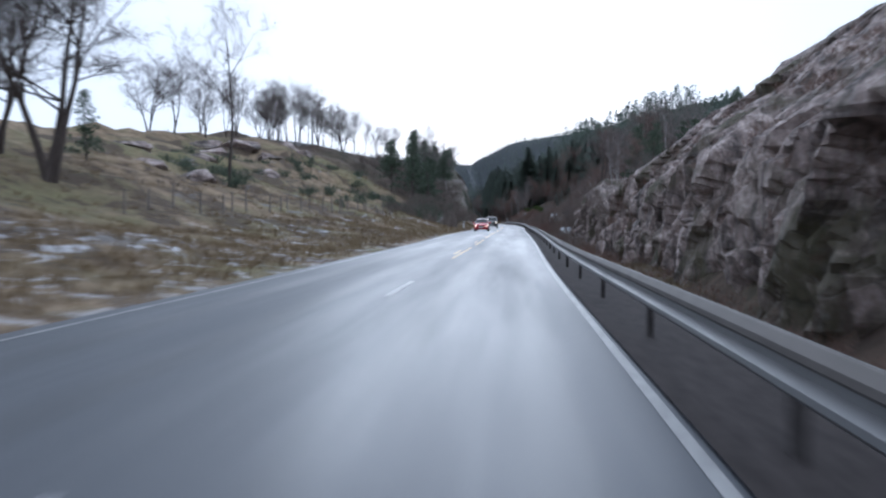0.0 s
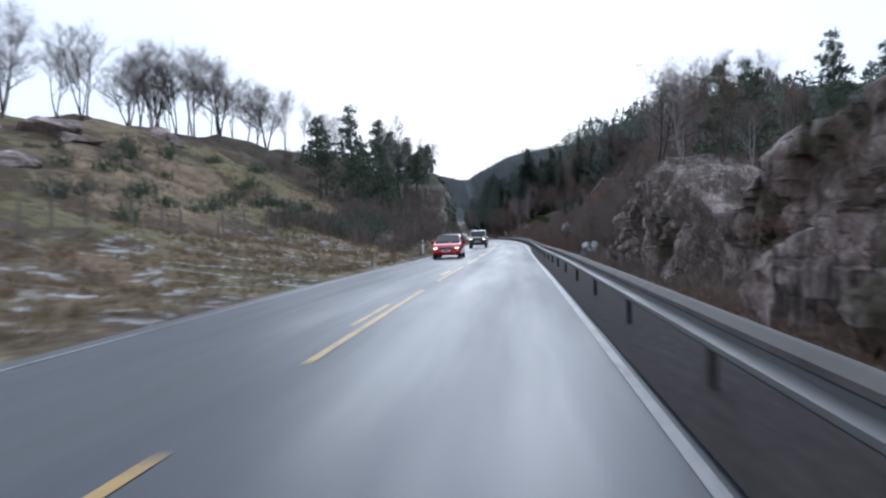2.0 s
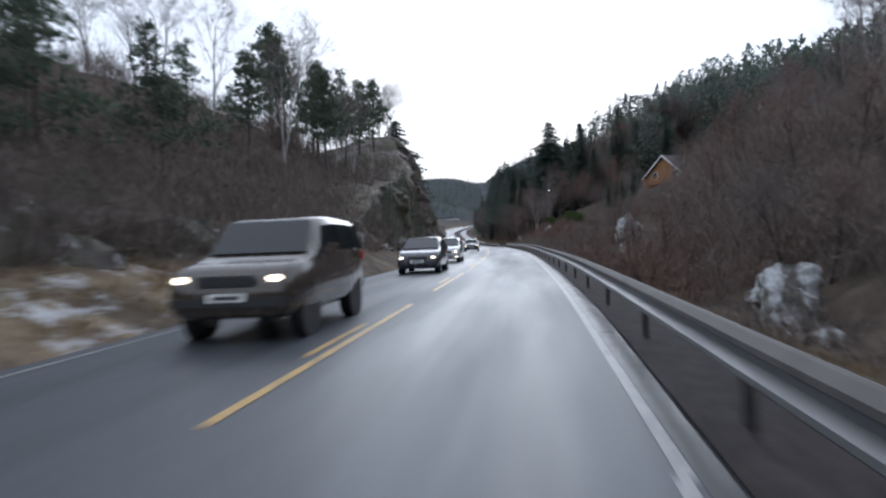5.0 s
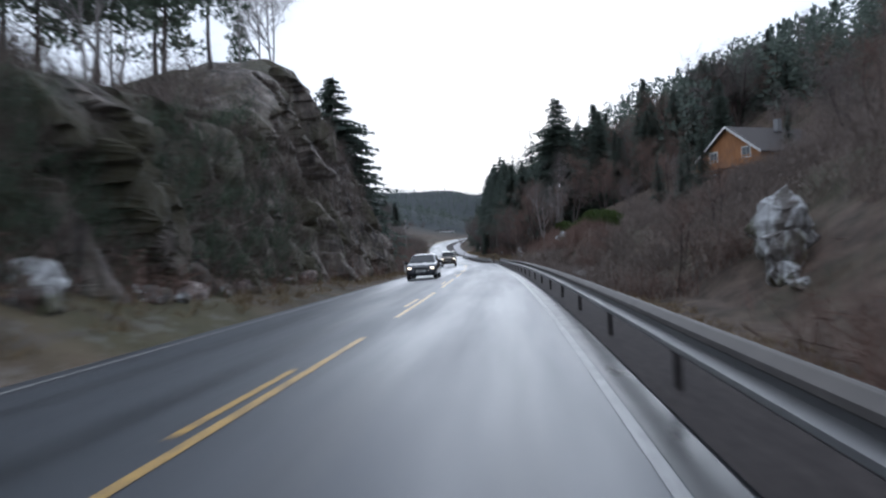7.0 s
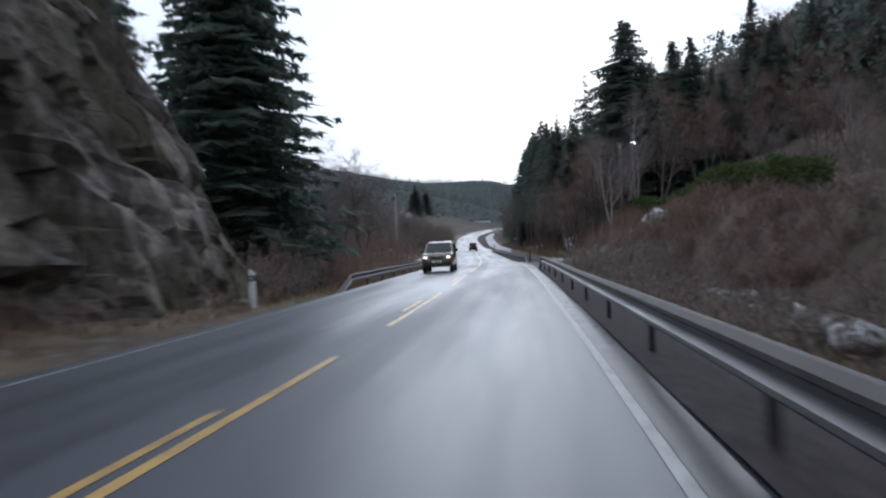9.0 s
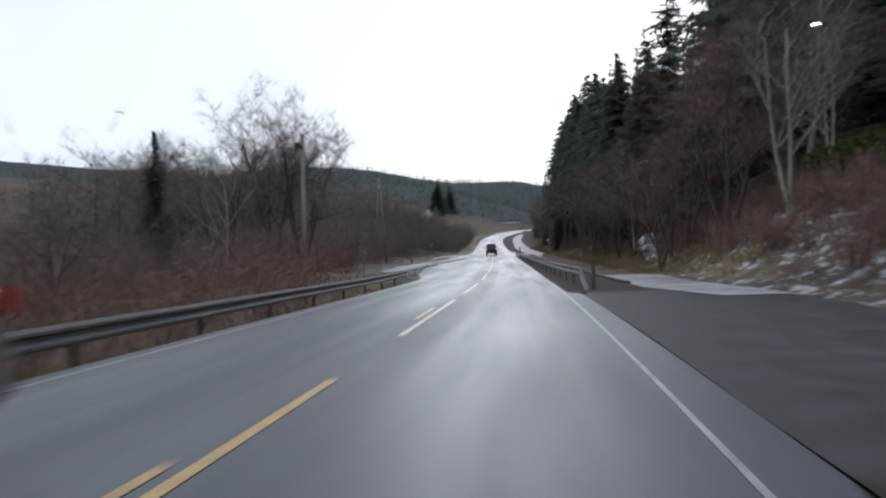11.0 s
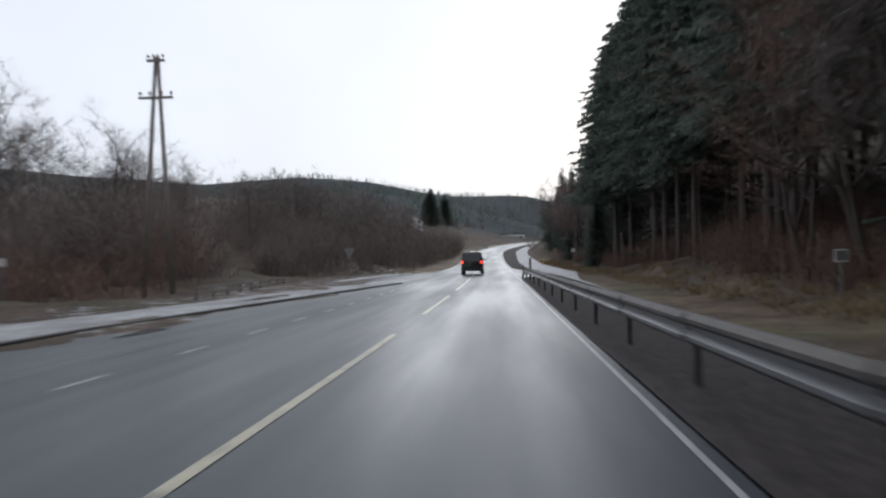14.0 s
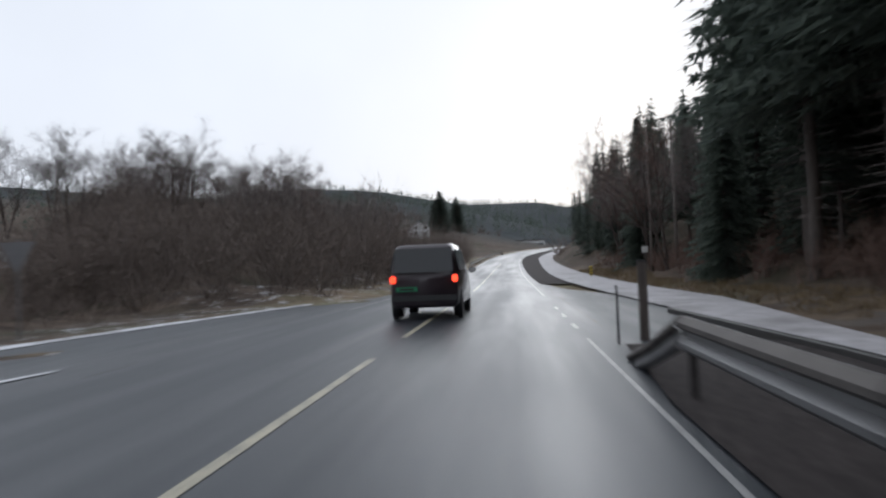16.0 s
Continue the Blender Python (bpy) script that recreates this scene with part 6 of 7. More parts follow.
def wood_pole(name, s, u, h, label, arms=(), legs=((0, 0),), dz=-0.3):
    ob = stand(name, s, u, label, "utility pole", dz)
    for dx, foot in legs:
        m = Matrix.Translation((foot, 0, 0)) @ Matrix.Rotation(math.atan2(dx - foot, h), 4, "Y")
        part("pole", rod(0.125, 0.085, 0, h, segs=12, m=m), POLE_WOOD, ob, smooth=True)
    for z, half in arms:
        arm = part("crossarm", box(2 * half, 0.11, 0.12, 0, -0.13, z, 0.01), POLE_WOOD, ob, "wooden crossarm")
        for x in (-half + 0.08, -half + 0.55, half - 0.55, half - 0.08):
            bm = rod(0.02, 0.02, z + 0.06, z + 0.2, x, -0.13, 8)
            rod(0.07, 0.045, z + 0.16, z + 0.30, x, -0.13, 10, bm)
            part("insulator", bm, CERAMIC, arm, "brown ceramic insulator")
    return ob


wood_pole("utility_pole", 315.8, -14.5, 11.9, "grey wooden A-frame power pole with two crossarms", arms=((9.9, 0.85), (11.7, 0.45)), legs=((-0.05, -0.75), (0.05, 0.75)))
ob = wood_pole("utility_pole", 258.2, -8.75, 8.9, "grey wooden pole with a lamp box beside the guard rail")
part("lamp_box", box(0.3, 0.45, 0.24, -0.1, -0.26, 8.3, 0.03), DARK_STEEL, ob, "dark lamp box")
part("bracket", box(0.06, 0.3, 0.06, -0.02, -0.12, 8.42, 0.01), DARK_STEEL, ob, "steel bracket")
wood_pole("utility_pole", 375, 12.4, 11, "tall pale wooden pole at the forest edge")
wood_pole("utility_pole", 371.5, 13.4, 10.6, "tall pale wooden pole at the forest edge")


def street_lamp(s, u, h, lit, side=1):
    ob = stand("street_lamp", s, u, "wooden street lamp pole with a lit lamp", "street lamp", -0.3)
    part("pole", rod(0.12, 0.085, 0, h, segs=12), POLE_WOOD, ob, smooth=True)
    m = Matrix.Translation((0, 0, h - 0.1)) @ Matrix.Rotation(radians(75 * side), 4, "Y")
    part("bracket", rod(0.03, 0.03, 0, 1.2, segs=8, m=m), DARK_STEEL, ob, "steel bracket arm")
    head = part("lamp_head", box(0.62, 0.26, 0.16, side * 1.35, 0, h + 0.22, 0.03), DARK_STEEL, ob)
    part("lamp_glass", box(0.42, 0.2, 0.06, side * 1.38, 0, h + 0.12, 0.02), LAMP_ON if lit else LENS, head, "glowing lamp glass")


street_lamp(256.5, 14.9, 8.3, True)


def road_sign(s, u, shape, label, face_mat, size, h, under=None, back=False):
    ob = stand("road_sign", s, u, label, "road sign", -0.2)
    part("post", rod(0.03, 0.03, 0, h + size * 0.5, segs=10), ZINC, ob)
    y = -0.05
    if shape == "diamond":
        o = [(0, h - size * 0.7), (size * 0.7, h), (0, h + size * 0.7), (-size * 0.7, h)]
        part("plate", prism(o, y, y + 0.02, 0.004), DIRTY_ZINC, ob)
        part("symbol", prism([(x * 0.72, h + (z - h) * 0.72) for x, z in o], y + 0.024, y + 0.03), face_mat, ob)
    elif shape == "triangle":
        o = [(0, h - size * 0.6), (size * 0.58, h + size * 0.4), (-size * 0.58, h + size * 0.4)]
        part("plate", prism(o, y, y + 0.02, 0.004), ZINC if back else SIGN_RED, ob)
        part("symbol", prism([(x * 0.7, h + (z - h) * 0.7) for x, z in o], y + 0.024, y + 0.03), SIGN_WHITE, ob)
    else:
        part("plate", box(size, 0.02, size * 0.9, 0, y, h, 0.006), SIGN_WHITE, ob)
        part("symbol", box(size * 0.86, 0.006, size * 0.76, 0, y - 0.014, h), face_mat, ob)
    if under:
        part("lower_plate", box(under[0], 0.02, under[1], 0, y, h - size * 0.7 - under[1] * 0.62, 0.005), DIRTY_ZINC, ob)
    return ob


road_sign(265.6, -7.3, "diamond", "grey back of a diamond sign over a plate", SIGN_YELLOW, 0.62, 2.75, (0.62, 0.42))
road_sign(305, -14.6, "square", "small pale sign on a steel post", SIGN_WHITE, 0.3, 1.5)
road_sign(338, -9.7, "triangle", "give-way sign seen from its grey back", SIGN_RED, 0.8, 2.2, None, True)
road_sign(376, 12.1, "square", "small pale sign on a thin steel post", SIGN_WHITE, 0.5, 1.9)
road_sign(300, 10.6, "square", "small grey sign at the forest edge", ZINC, 0.35, 1.4)

ob = stand("bollard", 333.8, 4.25, "dark square wooden bollard at the rail's end", "bollard", -0.02)
part("post", box(0.14, 0.14, 1.5, 0, 0, 0.68, 0.012), BARK, ob)
part("cap", box(0.16, 0.16, 0.04, 0, 0, 1.44, 0.01), DARK_STEEL, ob)
ob = stand("bollard", 248.3, 4.55, "dark square wooden bollard at the rail's end", "bollard", -0.02)
part("post", box(0.14, 0.14, 1.2, 0, 0, 0.55, 0.012), BARK, ob)
part("cap", box(0.16, 0.16, 0.04, 0, 0, 1.16, 0.01), DARK_STEEL, ob)
ob = stand("marker_stick", 333.2, 3.72, "thin dark marker stick at the road edge", "marker stick", 0, True)
part("stick", rod(0.022, 0.018, -0.1, 0.95, segs=8), DARK_STEEL, ob)
ob = stand("hazard_marker", 381, 8.6, "yellow and black hazard marker beside the footpath", "hazard marker")
part("board", box(0.26, 0.04, 0.75, 0, 0, 0.55, 0.01), SIGN_YELLOW, ob)
for k in range(3):
    part("stripe", box(0.265, 0.046, 0.1, 0, 0, 0.3 + 0.24 * k), BLACK, ob, "black stripe")
part("post", box(0.06, 0.06, 0.4, 0, 0, 0.1), DARK_STEEL, ob)


# ======== buildings ========
def window_unit(parent, x, y, z, w, h, axis):
    fr_b = box(w + 0.16, 0.08, h + 0.16, 0, 0, 0, 0.01)
    m = Matrix.Translation((x, y, z)) @ (Matrix.Identity(4) if axis == "y" else Matrix.Rotation(radians(90), 4, "Z"))
    win = part("window", fr_b, SIGN_WHITE, parent, "white window frame", m=m)
    side = -1
    for k in (-1, 1):
        part("pane", box(w / 2 - 0.05, 0.02, h - 0.06, k * w / 4, side * 0.04, 0), WINDOW, win)
        part("pane", box(w / 2 - 0.05, 0.02, h - 0.06, k * w / 4, -side * 0.04, 0), WINDOW, win)


def house(s, u, z, turn, w, d, wall_h, roof_h, wall_mat, roof_mat, label, balcony=False, boards=True):
    x = float(rx(s)) + u
    ob = empty("house", pose(x, s, float(rz(s)) + z, 0, 0, turn))
    tagged(ob, label=label, category="house")
    outline = [(-w / 2, -2.5), (w / 2, -2.5), (w / 2, wall_h), (0, wall_h + roof_h), (-w / 2, wall_h)]
    wall = part("wall", prism(outline, -d / 2, d / 2), wall_mat, ob)
    if boards:
        n = int(w / 0.3)
        for k in range(n):
            bx = -w / 2 + (k + 0.5) * w / n
            top = wall_h + roof_h * (1 - abs(bx) / (w / 2)) - 0.08
            part("board", box(0.06, 0.04, top, bx, -d / 2 - 0.02, top / 2), wall_mat, wall)
    for side in (-1, 1):
        ang = math.atan2(roof_h, w / 2)
        L = math.hypot(roof_h, w / 2) + 0.6
        m = Matrix.Translation((0, 0, wall_h + roof_h + 0.12)) @ Matrix.Rotation(side * ang, 4, "Y") @ Matrix.Translation((side * L / 2, 0, 0))
        roof = part("roof", box(L, d + 1.2, 0.16, 0, 0, 0, 0.02), roof_mat, ob, m=m)
        part("barge_board", box(L, 0.06, 0.24, 0, -d / 2 - 0.63, -0.02), SIGN_WHITE, roof, "pale barge board")
    for zz in (1.5, wall_h * 0.5 + 2.2):
        for xx in (-w * 0.27, w * 0.27):
            window_unit(ob, xx, -d / 2 - 0.03, zz, 1.2, 1.2, "y")
    for xx in (-w / 2 - 0.03, w / 2 + 0.03):
        for yy in (-d * 0.3, 0, d * 0.3):
            window_unit(ob, xx, yy, 1.5, 1.1, 1.2, "x")
    part("chimney", box(0.7, 0.7, 1.6, w * 0.12, d * 0.1, wall_h + roof_h + 0.3, 0.02), KERB, ob, "stone chimney")
    if balcony:
        part("balcony_floor", box(w * 0.9, 1.4, 0.16, 0, -d / 2 - 0.72, 2.7), wall_mat, ob)
        part("balcony_rail", box(w * 0.9, 0.06, 0.1, 0, -d / 2 - 1.38, 3.7), wall_mat, ob)
        for k in range(14):
            part("baluster", box(0.12, 0.04, 0.95, -w * 0.43 + k * w * 0.066, -d / 2 - 1.38, 3.25), wall_mat, ob)
    return ob


house(230.4, 39.0, 7.5, -70, 9.6, 12.0, 4.2, 3.4, LOG_WOOD, ROOF_TILE, "orange-brown timber house with gable among bare trees", balcony=True)
house(609, 24.6 - float(rx(609)), 5.6, 20, 7, 9, 3.4, 2.2, WHITE_WALL, ROOF_TILE, "small white house on the far hillside", boards=False)


def long_building(s, u, z, w, h, label):
    ob = empty("commercial_building", pose(float(rx(s)) + u, s, float(rz(s)) + z, 0, 0, 0))
    tagged(ob, label=label, category="building")
    part("wall", box(w, 12, h + 6, 0, 0, h / 2 - 3, 0.05), WHITE_WALL, ob)
    part("roof", box(w + 0.8, 12.8, 0.5, 0, 0, h + 0.25, 0.05), ROOF_TILE, ob)
    n = int(w / 3.6)
    for k in range(n):
        win = part("window", box(2.6, 0.1, 1.3, -w / 2 + (k + 0.5) * w / n, -6.03, h * 0.45), TRIM, ob, "dark window band")
        part("pane", box(2.4, 0.04, 1.1, -w / 2 + (k + 0.5) * w / n, -6.10, h * 0.45), WINDOW, win)
    return ob


long_building(740, 77.5 - float(rx(740)), 2.6, 17.5, 3.6, "long low white building at the road's far bend")


# ======== vehicles ========
def vehicle(name, s, u, turn, spec, paint, label, lit_front=True, lit_rear=False, plate_mat=None):
    """spec: L, W, rows of stations (y, low, belt, top, half width of the top / half width), glass limits, wheels."""
    ob = empty(name, pose(float(rx(s)) + u, s, float(rz(s)) + float(crown(u)), 0, 0, heading(s) + turn))
    tagged(ob, label=label, category="car" if name != "van" else "van")
    W = spec["W"] / 2
    rows = []
    for y, low, belt, top, k in spec["rows"]:
        pinch = 1 - 0.10 * max(0, abs(y) / (spec["L"] / 2) - 0.75) / 0.25
        w = W * pinch
        half = [(0.86 * w, low), (0.98 * w, low + 0.10), (1.0 * w, (low + belt) / 2), (0.965 * w, belt), (0.965 * w - (0.965 - k) * w * 0.9, top - 0.05 * (top - belt > 0.2)), (k * w * 0.86, top)]
        rows.append([(x, y, z) for x, z in half] + [(-x, y, z) for x, z in half[::-1]])
    n = len(rows[0])
    verts = [v for r in rows for v in r]
    faces = []
    for a in range(len(rows) - 1):
        for j in range(n):
            faces.append((a * n + j, a * n + (j + 1) % n, (a + 1) * n + (j + 1) % n, (a + 1) * n + j))
    faces.append(tuple(range(n))[::-1])
    faces.append(tuple(range((len(rows) - 1) * n, len(rows) * n)))
    bm = bmesh.new()
    vs = [bm.verts.new(v) for v in verts]
    for f in faces:
        bm.faces.new([vs[k] for k in f])
    bmesh.ops.recalc_face_normals(bm, faces=bm.faces)
    sharp = [e for e in bm.edges if len(e.link_faces) == 2 and e.calc_face_angle() > radians(14)]
    bmesh.ops.bevel(bm, geom=sharp, offset=0.03, segments=2, affect="EDGES", clamp_overlap=True)
    body = part("body", bm, paint, ob, smooth=True)

    def glass(label, quad):
        bmg = bmesh.new()
        c = sum((Vector(p) for p in quad), Vector()) / 4
        nrm = (Vector(quad[1]) - Vector(quad[0])).cross(Vector(quad[3]) - Vector(quad[0])).normalized()
        if nrm.dot(c - Vector((0, c.y * 0.6, 0.8))) < 0:
            nrm = -nrm
        a = [bmg.verts.new(Vector(p) + nrm * (0.012 if label == "side_window" else 0.05)) for p in quad]
        b = [bmg.verts.new(Vector(p) - nrm * 0.01) for p in quad]
        bmg.faces.new(a)
        bmg.faces.new(b[::-1])
        for k in range(4):
            bmg.faces.new((a[k], b[k], b[(k + 1) % 4], a[(k + 1) % 4]))
        bmesh.ops.recalc_face_normals(bmg, faces=bmg.faces)
        return part(label, bmg, GLASS, ob)

    def side_point(y, frac, sgn):
        ys = [r[0] for r in spec["rows"]]
        order = np.argsort(ys)
        g = lambda c: float(np.interp(y, np.array(ys)[order], np.array([r[c] for r in spec["rows"]])[order]))
        belt, top, k = g(2), g(3), g(4)
        w0, w1 = 0.965 * W, (0.965 - (0.965 - k) * 0.9) * W
        return (sgn * (w0 + (w1 - w0) * frac), y, belt + (top - 0.05 - belt) * frac)

    for y0, y1, ya, yb in spec["side"]:
        for sgn in (-1, 1):
            glass("side_window", [side_point(y0, 0.1, sgn), side_point(y1, 0.1, sgn), side_point(yb, 0.86, sgn), side_point(ya, 0.86, sgn)])
    for nm, (yb, zb, wb, yt, zt, wt) in (("windscreen", spec["screen"]), ("rear_window", spec["rear"])):
        glass(nm, [(-wb * W, yb, zb), (wb * W, yb, zb), (wt * W, yt, zt), (-wt * W, yt, zt)])
    r = spec["r"]
    for wy in spec["wheels"]:
        for sgn in (-1, 1):
            m = Matrix.Translation((sgn * (W - 0.15), wy, r)) @ Matrix.Rotation(radians(90), 4, "Y")
            bmw = bmesh.new()
            bmesh.ops.create_cone(bmw, cap_ends=True, segments=24, radius1=r, radius2=r, depth=0.2)
            bmesh.ops.bevel(bmw, geom=list(bmw.edges), offset=0.025, segments=2, affect="EDGES")
            wheel = part("wheel", bmw, RUBBER, ob, "black tyre", m=m)
            part("rim", rod(r * 0.62, r * 0.62, -0.108, 0.108, segs=20), RIM, wheel)
            for k in range(5):
                part("spoke", box(r * 0.5, 0.07, 0.23, 0, 0, 0, 0.01), DARK_STEEL, wheel, m=Matrix.Rotation(k * 1.2566, 4, "Z") @ Matrix.Translation((r * 0.3, 0, 0)))
            ma = Matrix.Translation((sgn * (W - 0.075), wy, r + 0.02)) @ Matrix.Rotation(radians(90), 4, "Y")
            bma = bmesh.new()
            bmesh.ops.create_cone(bma, cap_ends=True, segments=28, radius1=r + 0.075, radius2=r + 0.075, depth=0.10)
            part("wheel_arch", bma, TRIM, ob, m=ma)
    F, R = spec["L"] / 2, -spec["L"] / 2
    hz, tz = spec["head"], spec["tail"]
    part("front_bumper", box(2 * W * 0.9, 0.16, 0.2, 0, F - 0.05, spec["bump"], 0.04), spec.get("bumper", paint), ob)
    part("rear_bumper", box(2 * W * 0.9, 0.16, 0.22, 0, R + 0.05, spec["bump"], 0.04), spec.get("bumper", paint), ob)
    part("grille", box(0.8, 0.05, 0.15, 0, F - 0.005, hz - 0.03, 0.02), TRIM, ob, "black grille")
    for sgn in (-1, 1):
        part("headlight", box(0.21, 0.12, 0.085, sgn * W * 0.72, F - 0.06, hz, 0.03), HEADLIGHT if lit_front else LENS, ob, "lit headlight" if lit_front else "clear headlight")
        if spec.get("fog"):
            part("fog_lamp", box(0.15, 0.06, 0.07, sgn * W * 0.78, F + 0.012, spec["bump"] - 0.07, 0.02), HEADLIGHT, ob, "lit fog lamp")
        part("tail_lamp", box(0.13, 0.06, 0.17, sgn * W * 0.84, R + 0.005, tz, 0.02), TAIL if lit_rear else SIGN_RED, ob, "lit red tail lamp" if lit_rear else "red tail lamp")
        mir = part("mirror", box(0.2, 0.1, 0.15, sgn * (W + 0.1), spec["mirror"][0], spec["mirror"][1], 0.03), spec.get("mirror_mat", paint), ob)
        part("mirror_glass", box(0.16, 0.01, 0.11, sgn * (W + 0.1), spec["mirror"][0] - 0.055, spec["mirror"][1]), LENS, mir)
    for y, sgn in ((F + 0.035, 1), (R - 0.035, -1)):
        pl = part("number_plate", box(0.52, 0.012, 0.11, 0 if sgn > 0 else spec.get("plate_x", 0), y, spec["bump"] + (0.06 if sgn > 0 else spec.get("plate_up", 0.25)), 0.003), plate_mat or PLATE, ob)
        part("bar", box(0.36, 0.006, 0.05, 0 if sgn > 0 else spec.get("plate_x", 0), y + sgn * 0.008, spec["bump"] + (0.06 if sgn > 0 else spec.get("plate_up", 0.25))), BLACK, pl)
    return ob


HATCH = dict(L=4.1, W=1.72, r=0.30, wheels=(1.25, -1.25), head=0.62, tail=0.85, bump=0.42, mirror=(0.55, 0.95), side=((0.72, -0.45, 0.22, -0.4), (-0.5, -1.45, -0.45, -1.25)), screen=(0.98, 0.93, 0.84, 0.10, 1.37, 0.68), rear=(-1.88, 0.98, 0.74, -1.48, 1.32, 0.64),
             rows=((2.05, 0.28, 0.50, 0.52, 0.80), (1.98, 0.22, 0.66, 0.68, 0.84), (1.5, 0.20, 0.80, 0.83, 0.88), (1.02, 0.20, 0.88, 0.92, 0.88), (0.55, 0.20, 0.90, 1.15, 0.82), (0.08, 0.20, 0.91, 1.38, 0.76), (-0.5, 0.20, 0.92, 1.43, 0.75), (-1.3, 0.20, 0.94, 1.38, 0.72), (-1.75, 0.22, 0.95, 1.10, 0.78), (-1.95, 0.24, 0.90, 0.93, 0.84), (-2.05, 0.30, 0.60, 0.62, 0.84)))
ESTATE = dict(L=4.5, W=1.72, r=0.31, wheels=(1.35, -1.3), head=0.64, tail=0.85, bump=0.44, mirror=(0.62, 0.98), side=((0.8, -0.35, 0.3, -0.3), (-0.42, -1.25, -0.37, -1.2), (-1.32, -2.0, -1.28, -1.85)), screen=(1.06, 0.96, 0.84, 0.16, 1.39, 0.70), rear=(-2.16, 1.0, 0.76, -1.98, 1.34, 0.68),
              rows=((2.25, 0.30, 0.52, 0.55, 0.80), (2.18, 0.22, 0.70, 0.72, 0.84), (1.6, 0.20, 0.84, 0.87, 0.88), (1.12, 0.20, 0.90, 0.95, 0.88), (0.6, 0.20, 0.92, 1.19, 0.82), (0.14, 0.20, 0.93, 1.40, 0.78), (-0.5, 0.20, 0.94, 1.45, 0.77), (-1.9, 0.20, 0.95, 1.41, 0.75), (-2.15, 0.24, 0.93, 1.05, 0.80), (-2.25, 0.30, 0.60, 0.63, 0.84)))
SEDAN = dict(L=4.5, W=1.74, r=0.31, wheels=(1.35, -1.3), head=0.64, tail=0.80, bump=0.42, mirror=(0.55, 0.96), side=((0.72, -0.4, 0.18, -0.35), (-0.46, -1.25, -0.42, -1.0)), screen=(1.0, 0.93, 0.80, 0.28, 1.33, 0.66), rear=(-1.62, 0.97, 0.76, -1.12, 1.31, 0.66),
             rows=((2.25, 0.28, 0.50, 0.52, 0.80), (2.18, 0.22, 0.66, 0.68, 0.84), (1.6, 0.20, 0.82, 0.85, 0.88), (1.05, 0.20, 0.88, 0.93, 0.88), (0.62, 0.20, 0.90, 1.18, 0.80), (0.25, 0.20, 0.91, 1.37, 0.74), (-0.4, 0.20, 0.92, 1.41, 0.73), (-1.0, 0.20, 0.93, 1.37, 0.73), (-1.66, 0.22, 0.93, 0.98, 0.80), (-2.15, 0.24, 0.90, 0.93, 0.84), (-2.25, 0.30, 0.60, 0.62, 0.84)))
SUV = dict(L=4.45, W=1.78, r=0.36, wheels=(1.32, -1.3), head=0.86, tail=1.05, bump=0.56, mirror=(0.62, 1.22), bumper=TRIM, side=((0.78, -0.35, 0.38, -0.3), (-0.42, -1.25, -0.37, -1.2), (-1.32, -1.95, -1.28, -1.85)), screen=(1.02, 1.15, 0.82, 0.48, 1.62, 0.72), rear=(-2.12, 1.2, 0.78, -1.95, 1.62, 0.72),
           rows=((2.22, 0.42, 0.72, 0.75, 0.84), (2.15, 0.34, 0.92, 0.95, 0.86), (1.6, 0.32, 1.02, 1.06, 0.90), (1.06, 0.32, 1.08, 1.14, 0.90), (0.75, 0.32, 1.10, 1.42, 0.84), (0.42, 0.32, 1.12, 1.68, 0.80), (-0.5, 0.32, 1.13, 1.74, 0.80), (-1.85, 0.32, 1.14, 1.70, 0.79), (-2.12, 0.36, 1.12, 1.24, 0.84), (-2.22, 0.42, 0.80, 0.84, 0.86)))
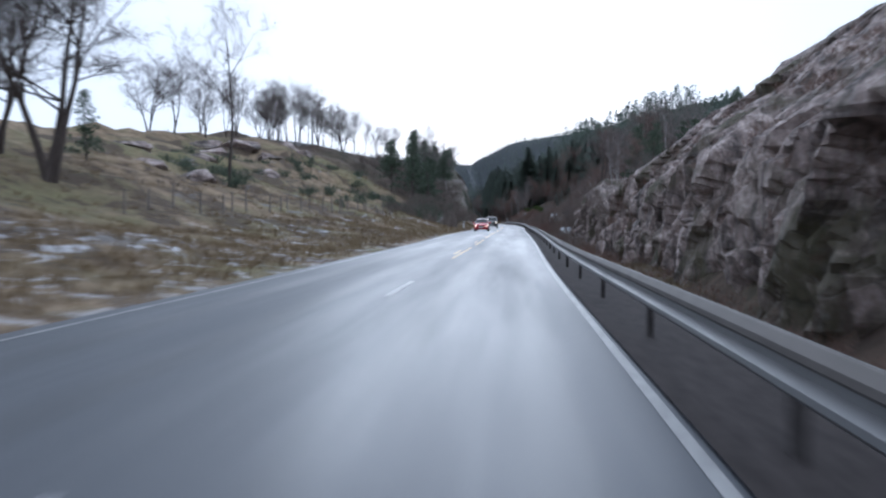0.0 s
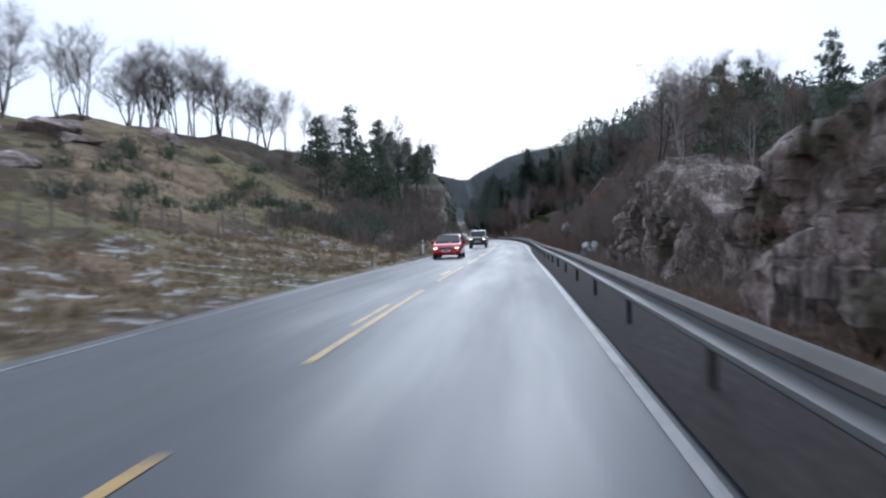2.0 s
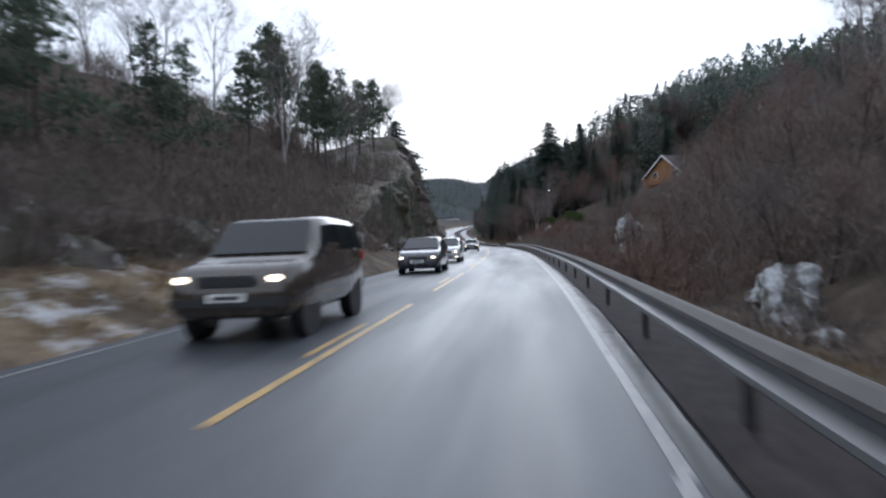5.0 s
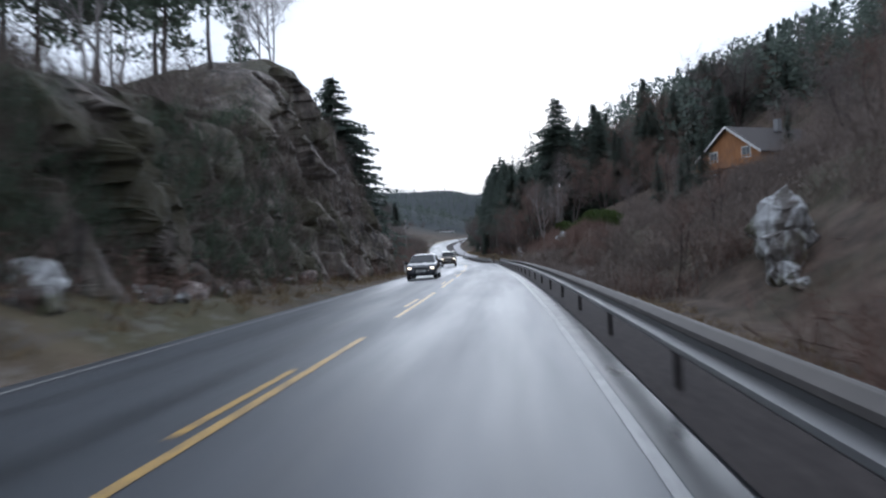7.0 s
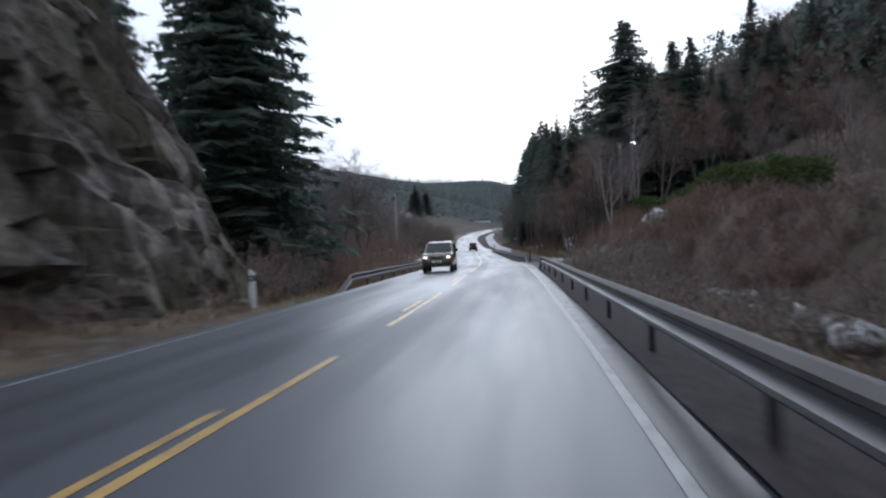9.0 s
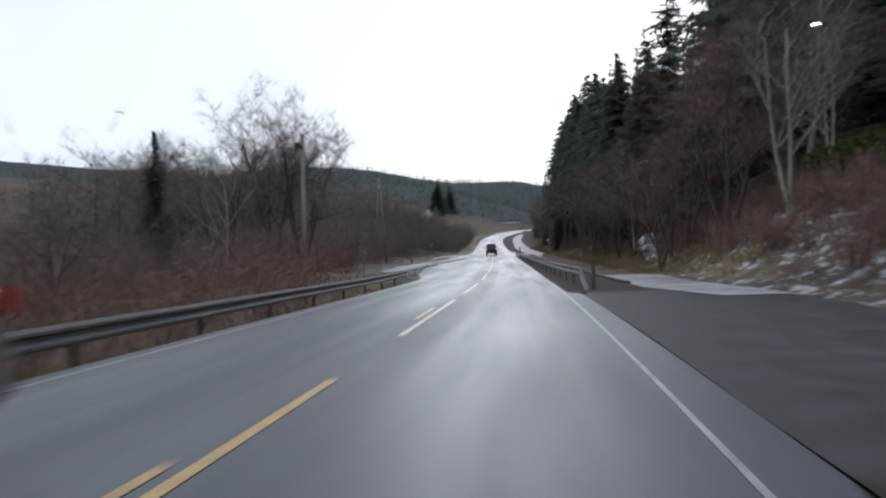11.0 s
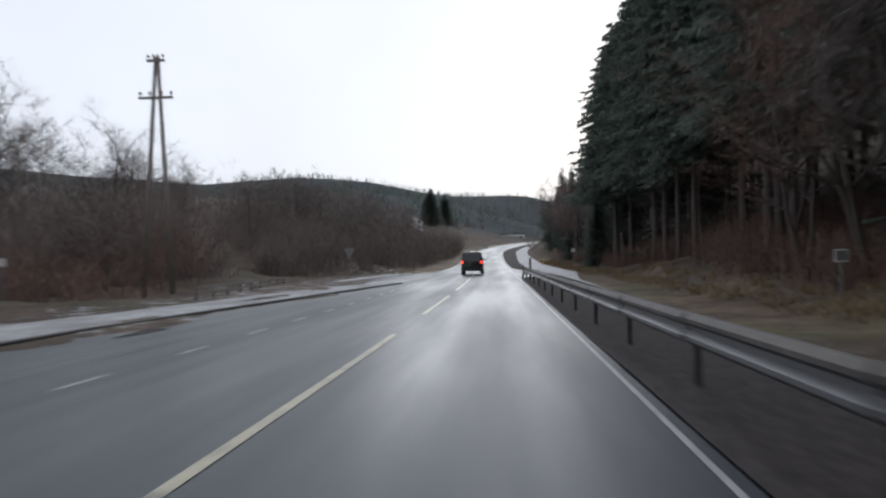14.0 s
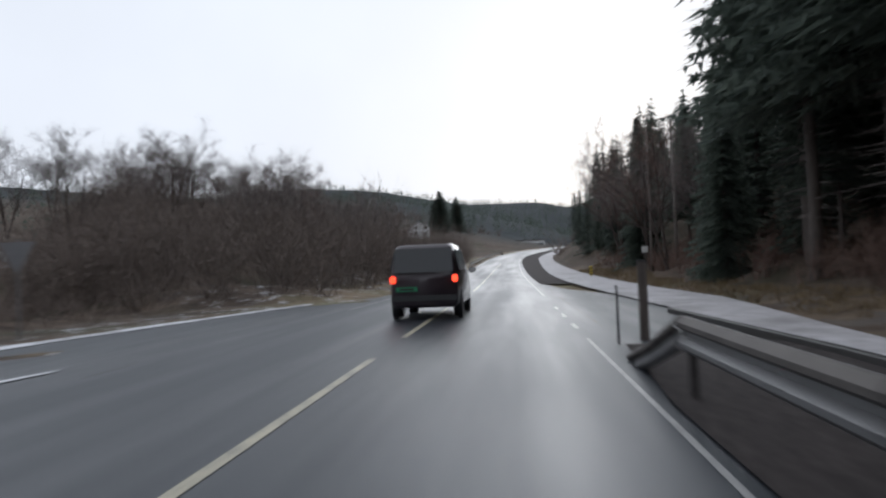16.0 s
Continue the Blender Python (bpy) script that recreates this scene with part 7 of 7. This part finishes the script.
VAN = dict(L=4.5, W=1.80, r=0.34, wheels=(1.42, -1.42), head=0.80, tail=0.96, bump=0.50, mirror=(1.02, 1.18), mirror_mat=TRIM, bumper=TRIM, plate_x=-0.42, plate_up=0.22, side=((1.0, 0.05, 0.62, 0.1), (0.0, -2.0, 0.05, -1.95)), screen=(1.42, 1.10, 0.84, 0.72, 1.70, 0.74), rear=(-2.262, 1.12, 0.80, -2.20, 1.70, 0.76),
           rows=((2.25, 0.36, 0.62, 0.65, 0.84), (2.18, 0.28, 0.86, 0.90, 0.86), (1.8, 0.26, 1.02, 1.06, 0.90), (1.45, 0.26, 1.06, 1.12, 0.90), (1.05, 0.26, 1.08, 1.46, 0.84), (0.65, 0.26, 1.10, 1.76, 0.80), (0.0, 0.26, 1.10, 1.84, 0.80), (-1.2, 0.26, 1.10, 1.84, 0.80), (-2.12, 0.26, 1.10, 1.80, 0.79), (-2.22, 0.30, 1.06, 1.70, 0.80), (-2.25, 0.36, 0.90, 1.10, 0.92)))


def paint(name, c, rough=0.25):
    return plain(name, c, rough, 0.2, 0.10, 3.0, coat=0.7)


RED = paint("red_car_paint", (0.42, 0.012, 0.02))
SILVER = paint("silver_car_paint", (0.40, 0.40, 0.41))
OLIVE = paint("dark_brown_car_paint", (0.055, 0.042, 0.032))
DARK = paint("dark_grey_car_paint", (0.035, 0.036, 0.042))
GOLD = paint("bronze_car_paint", (0.10, 0.075, 0.045))
PLUM = paint("dark_purple_van_paint", (0.035, 0.024, 0.030), 0.35)

vehicle("car", 84.5, -1.95, 180, HATCH, RED, "red hatchback with lit headlights in the oncoming lane")
vehicle("car", 113.0, -1.6, 180, SUV, OLIVE, "dark brown off-roader with lit headlights in the oncoming lane")
vehicle("car", 131.5, -1.85, 180, ESTATE, DARK, "dark grey estate car with lit headlights in the oncoming lane")
vehicle("car", 145.0, -2.05, 180, dict(ESTATE, fog=True), SILVER, "silver estate car with lit headlights in the oncoming lane")
vehicle("car", 183.8, -1.9, 180, SEDAN, DARK, "dark saloon with lit headlights in the oncoming lane")
vehicle("car", 224.2, -1.9, 180, SUV, GOLD, "bronze off-roader with lit headlights in the oncoming lane")
vehicle("van", 341.0, -0.1, 0, VAN, PLUM, "dark purple delivery van with lit tail lamps", lit_front=False, lit_rear=True, plate_mat=PLATE_GREEN)
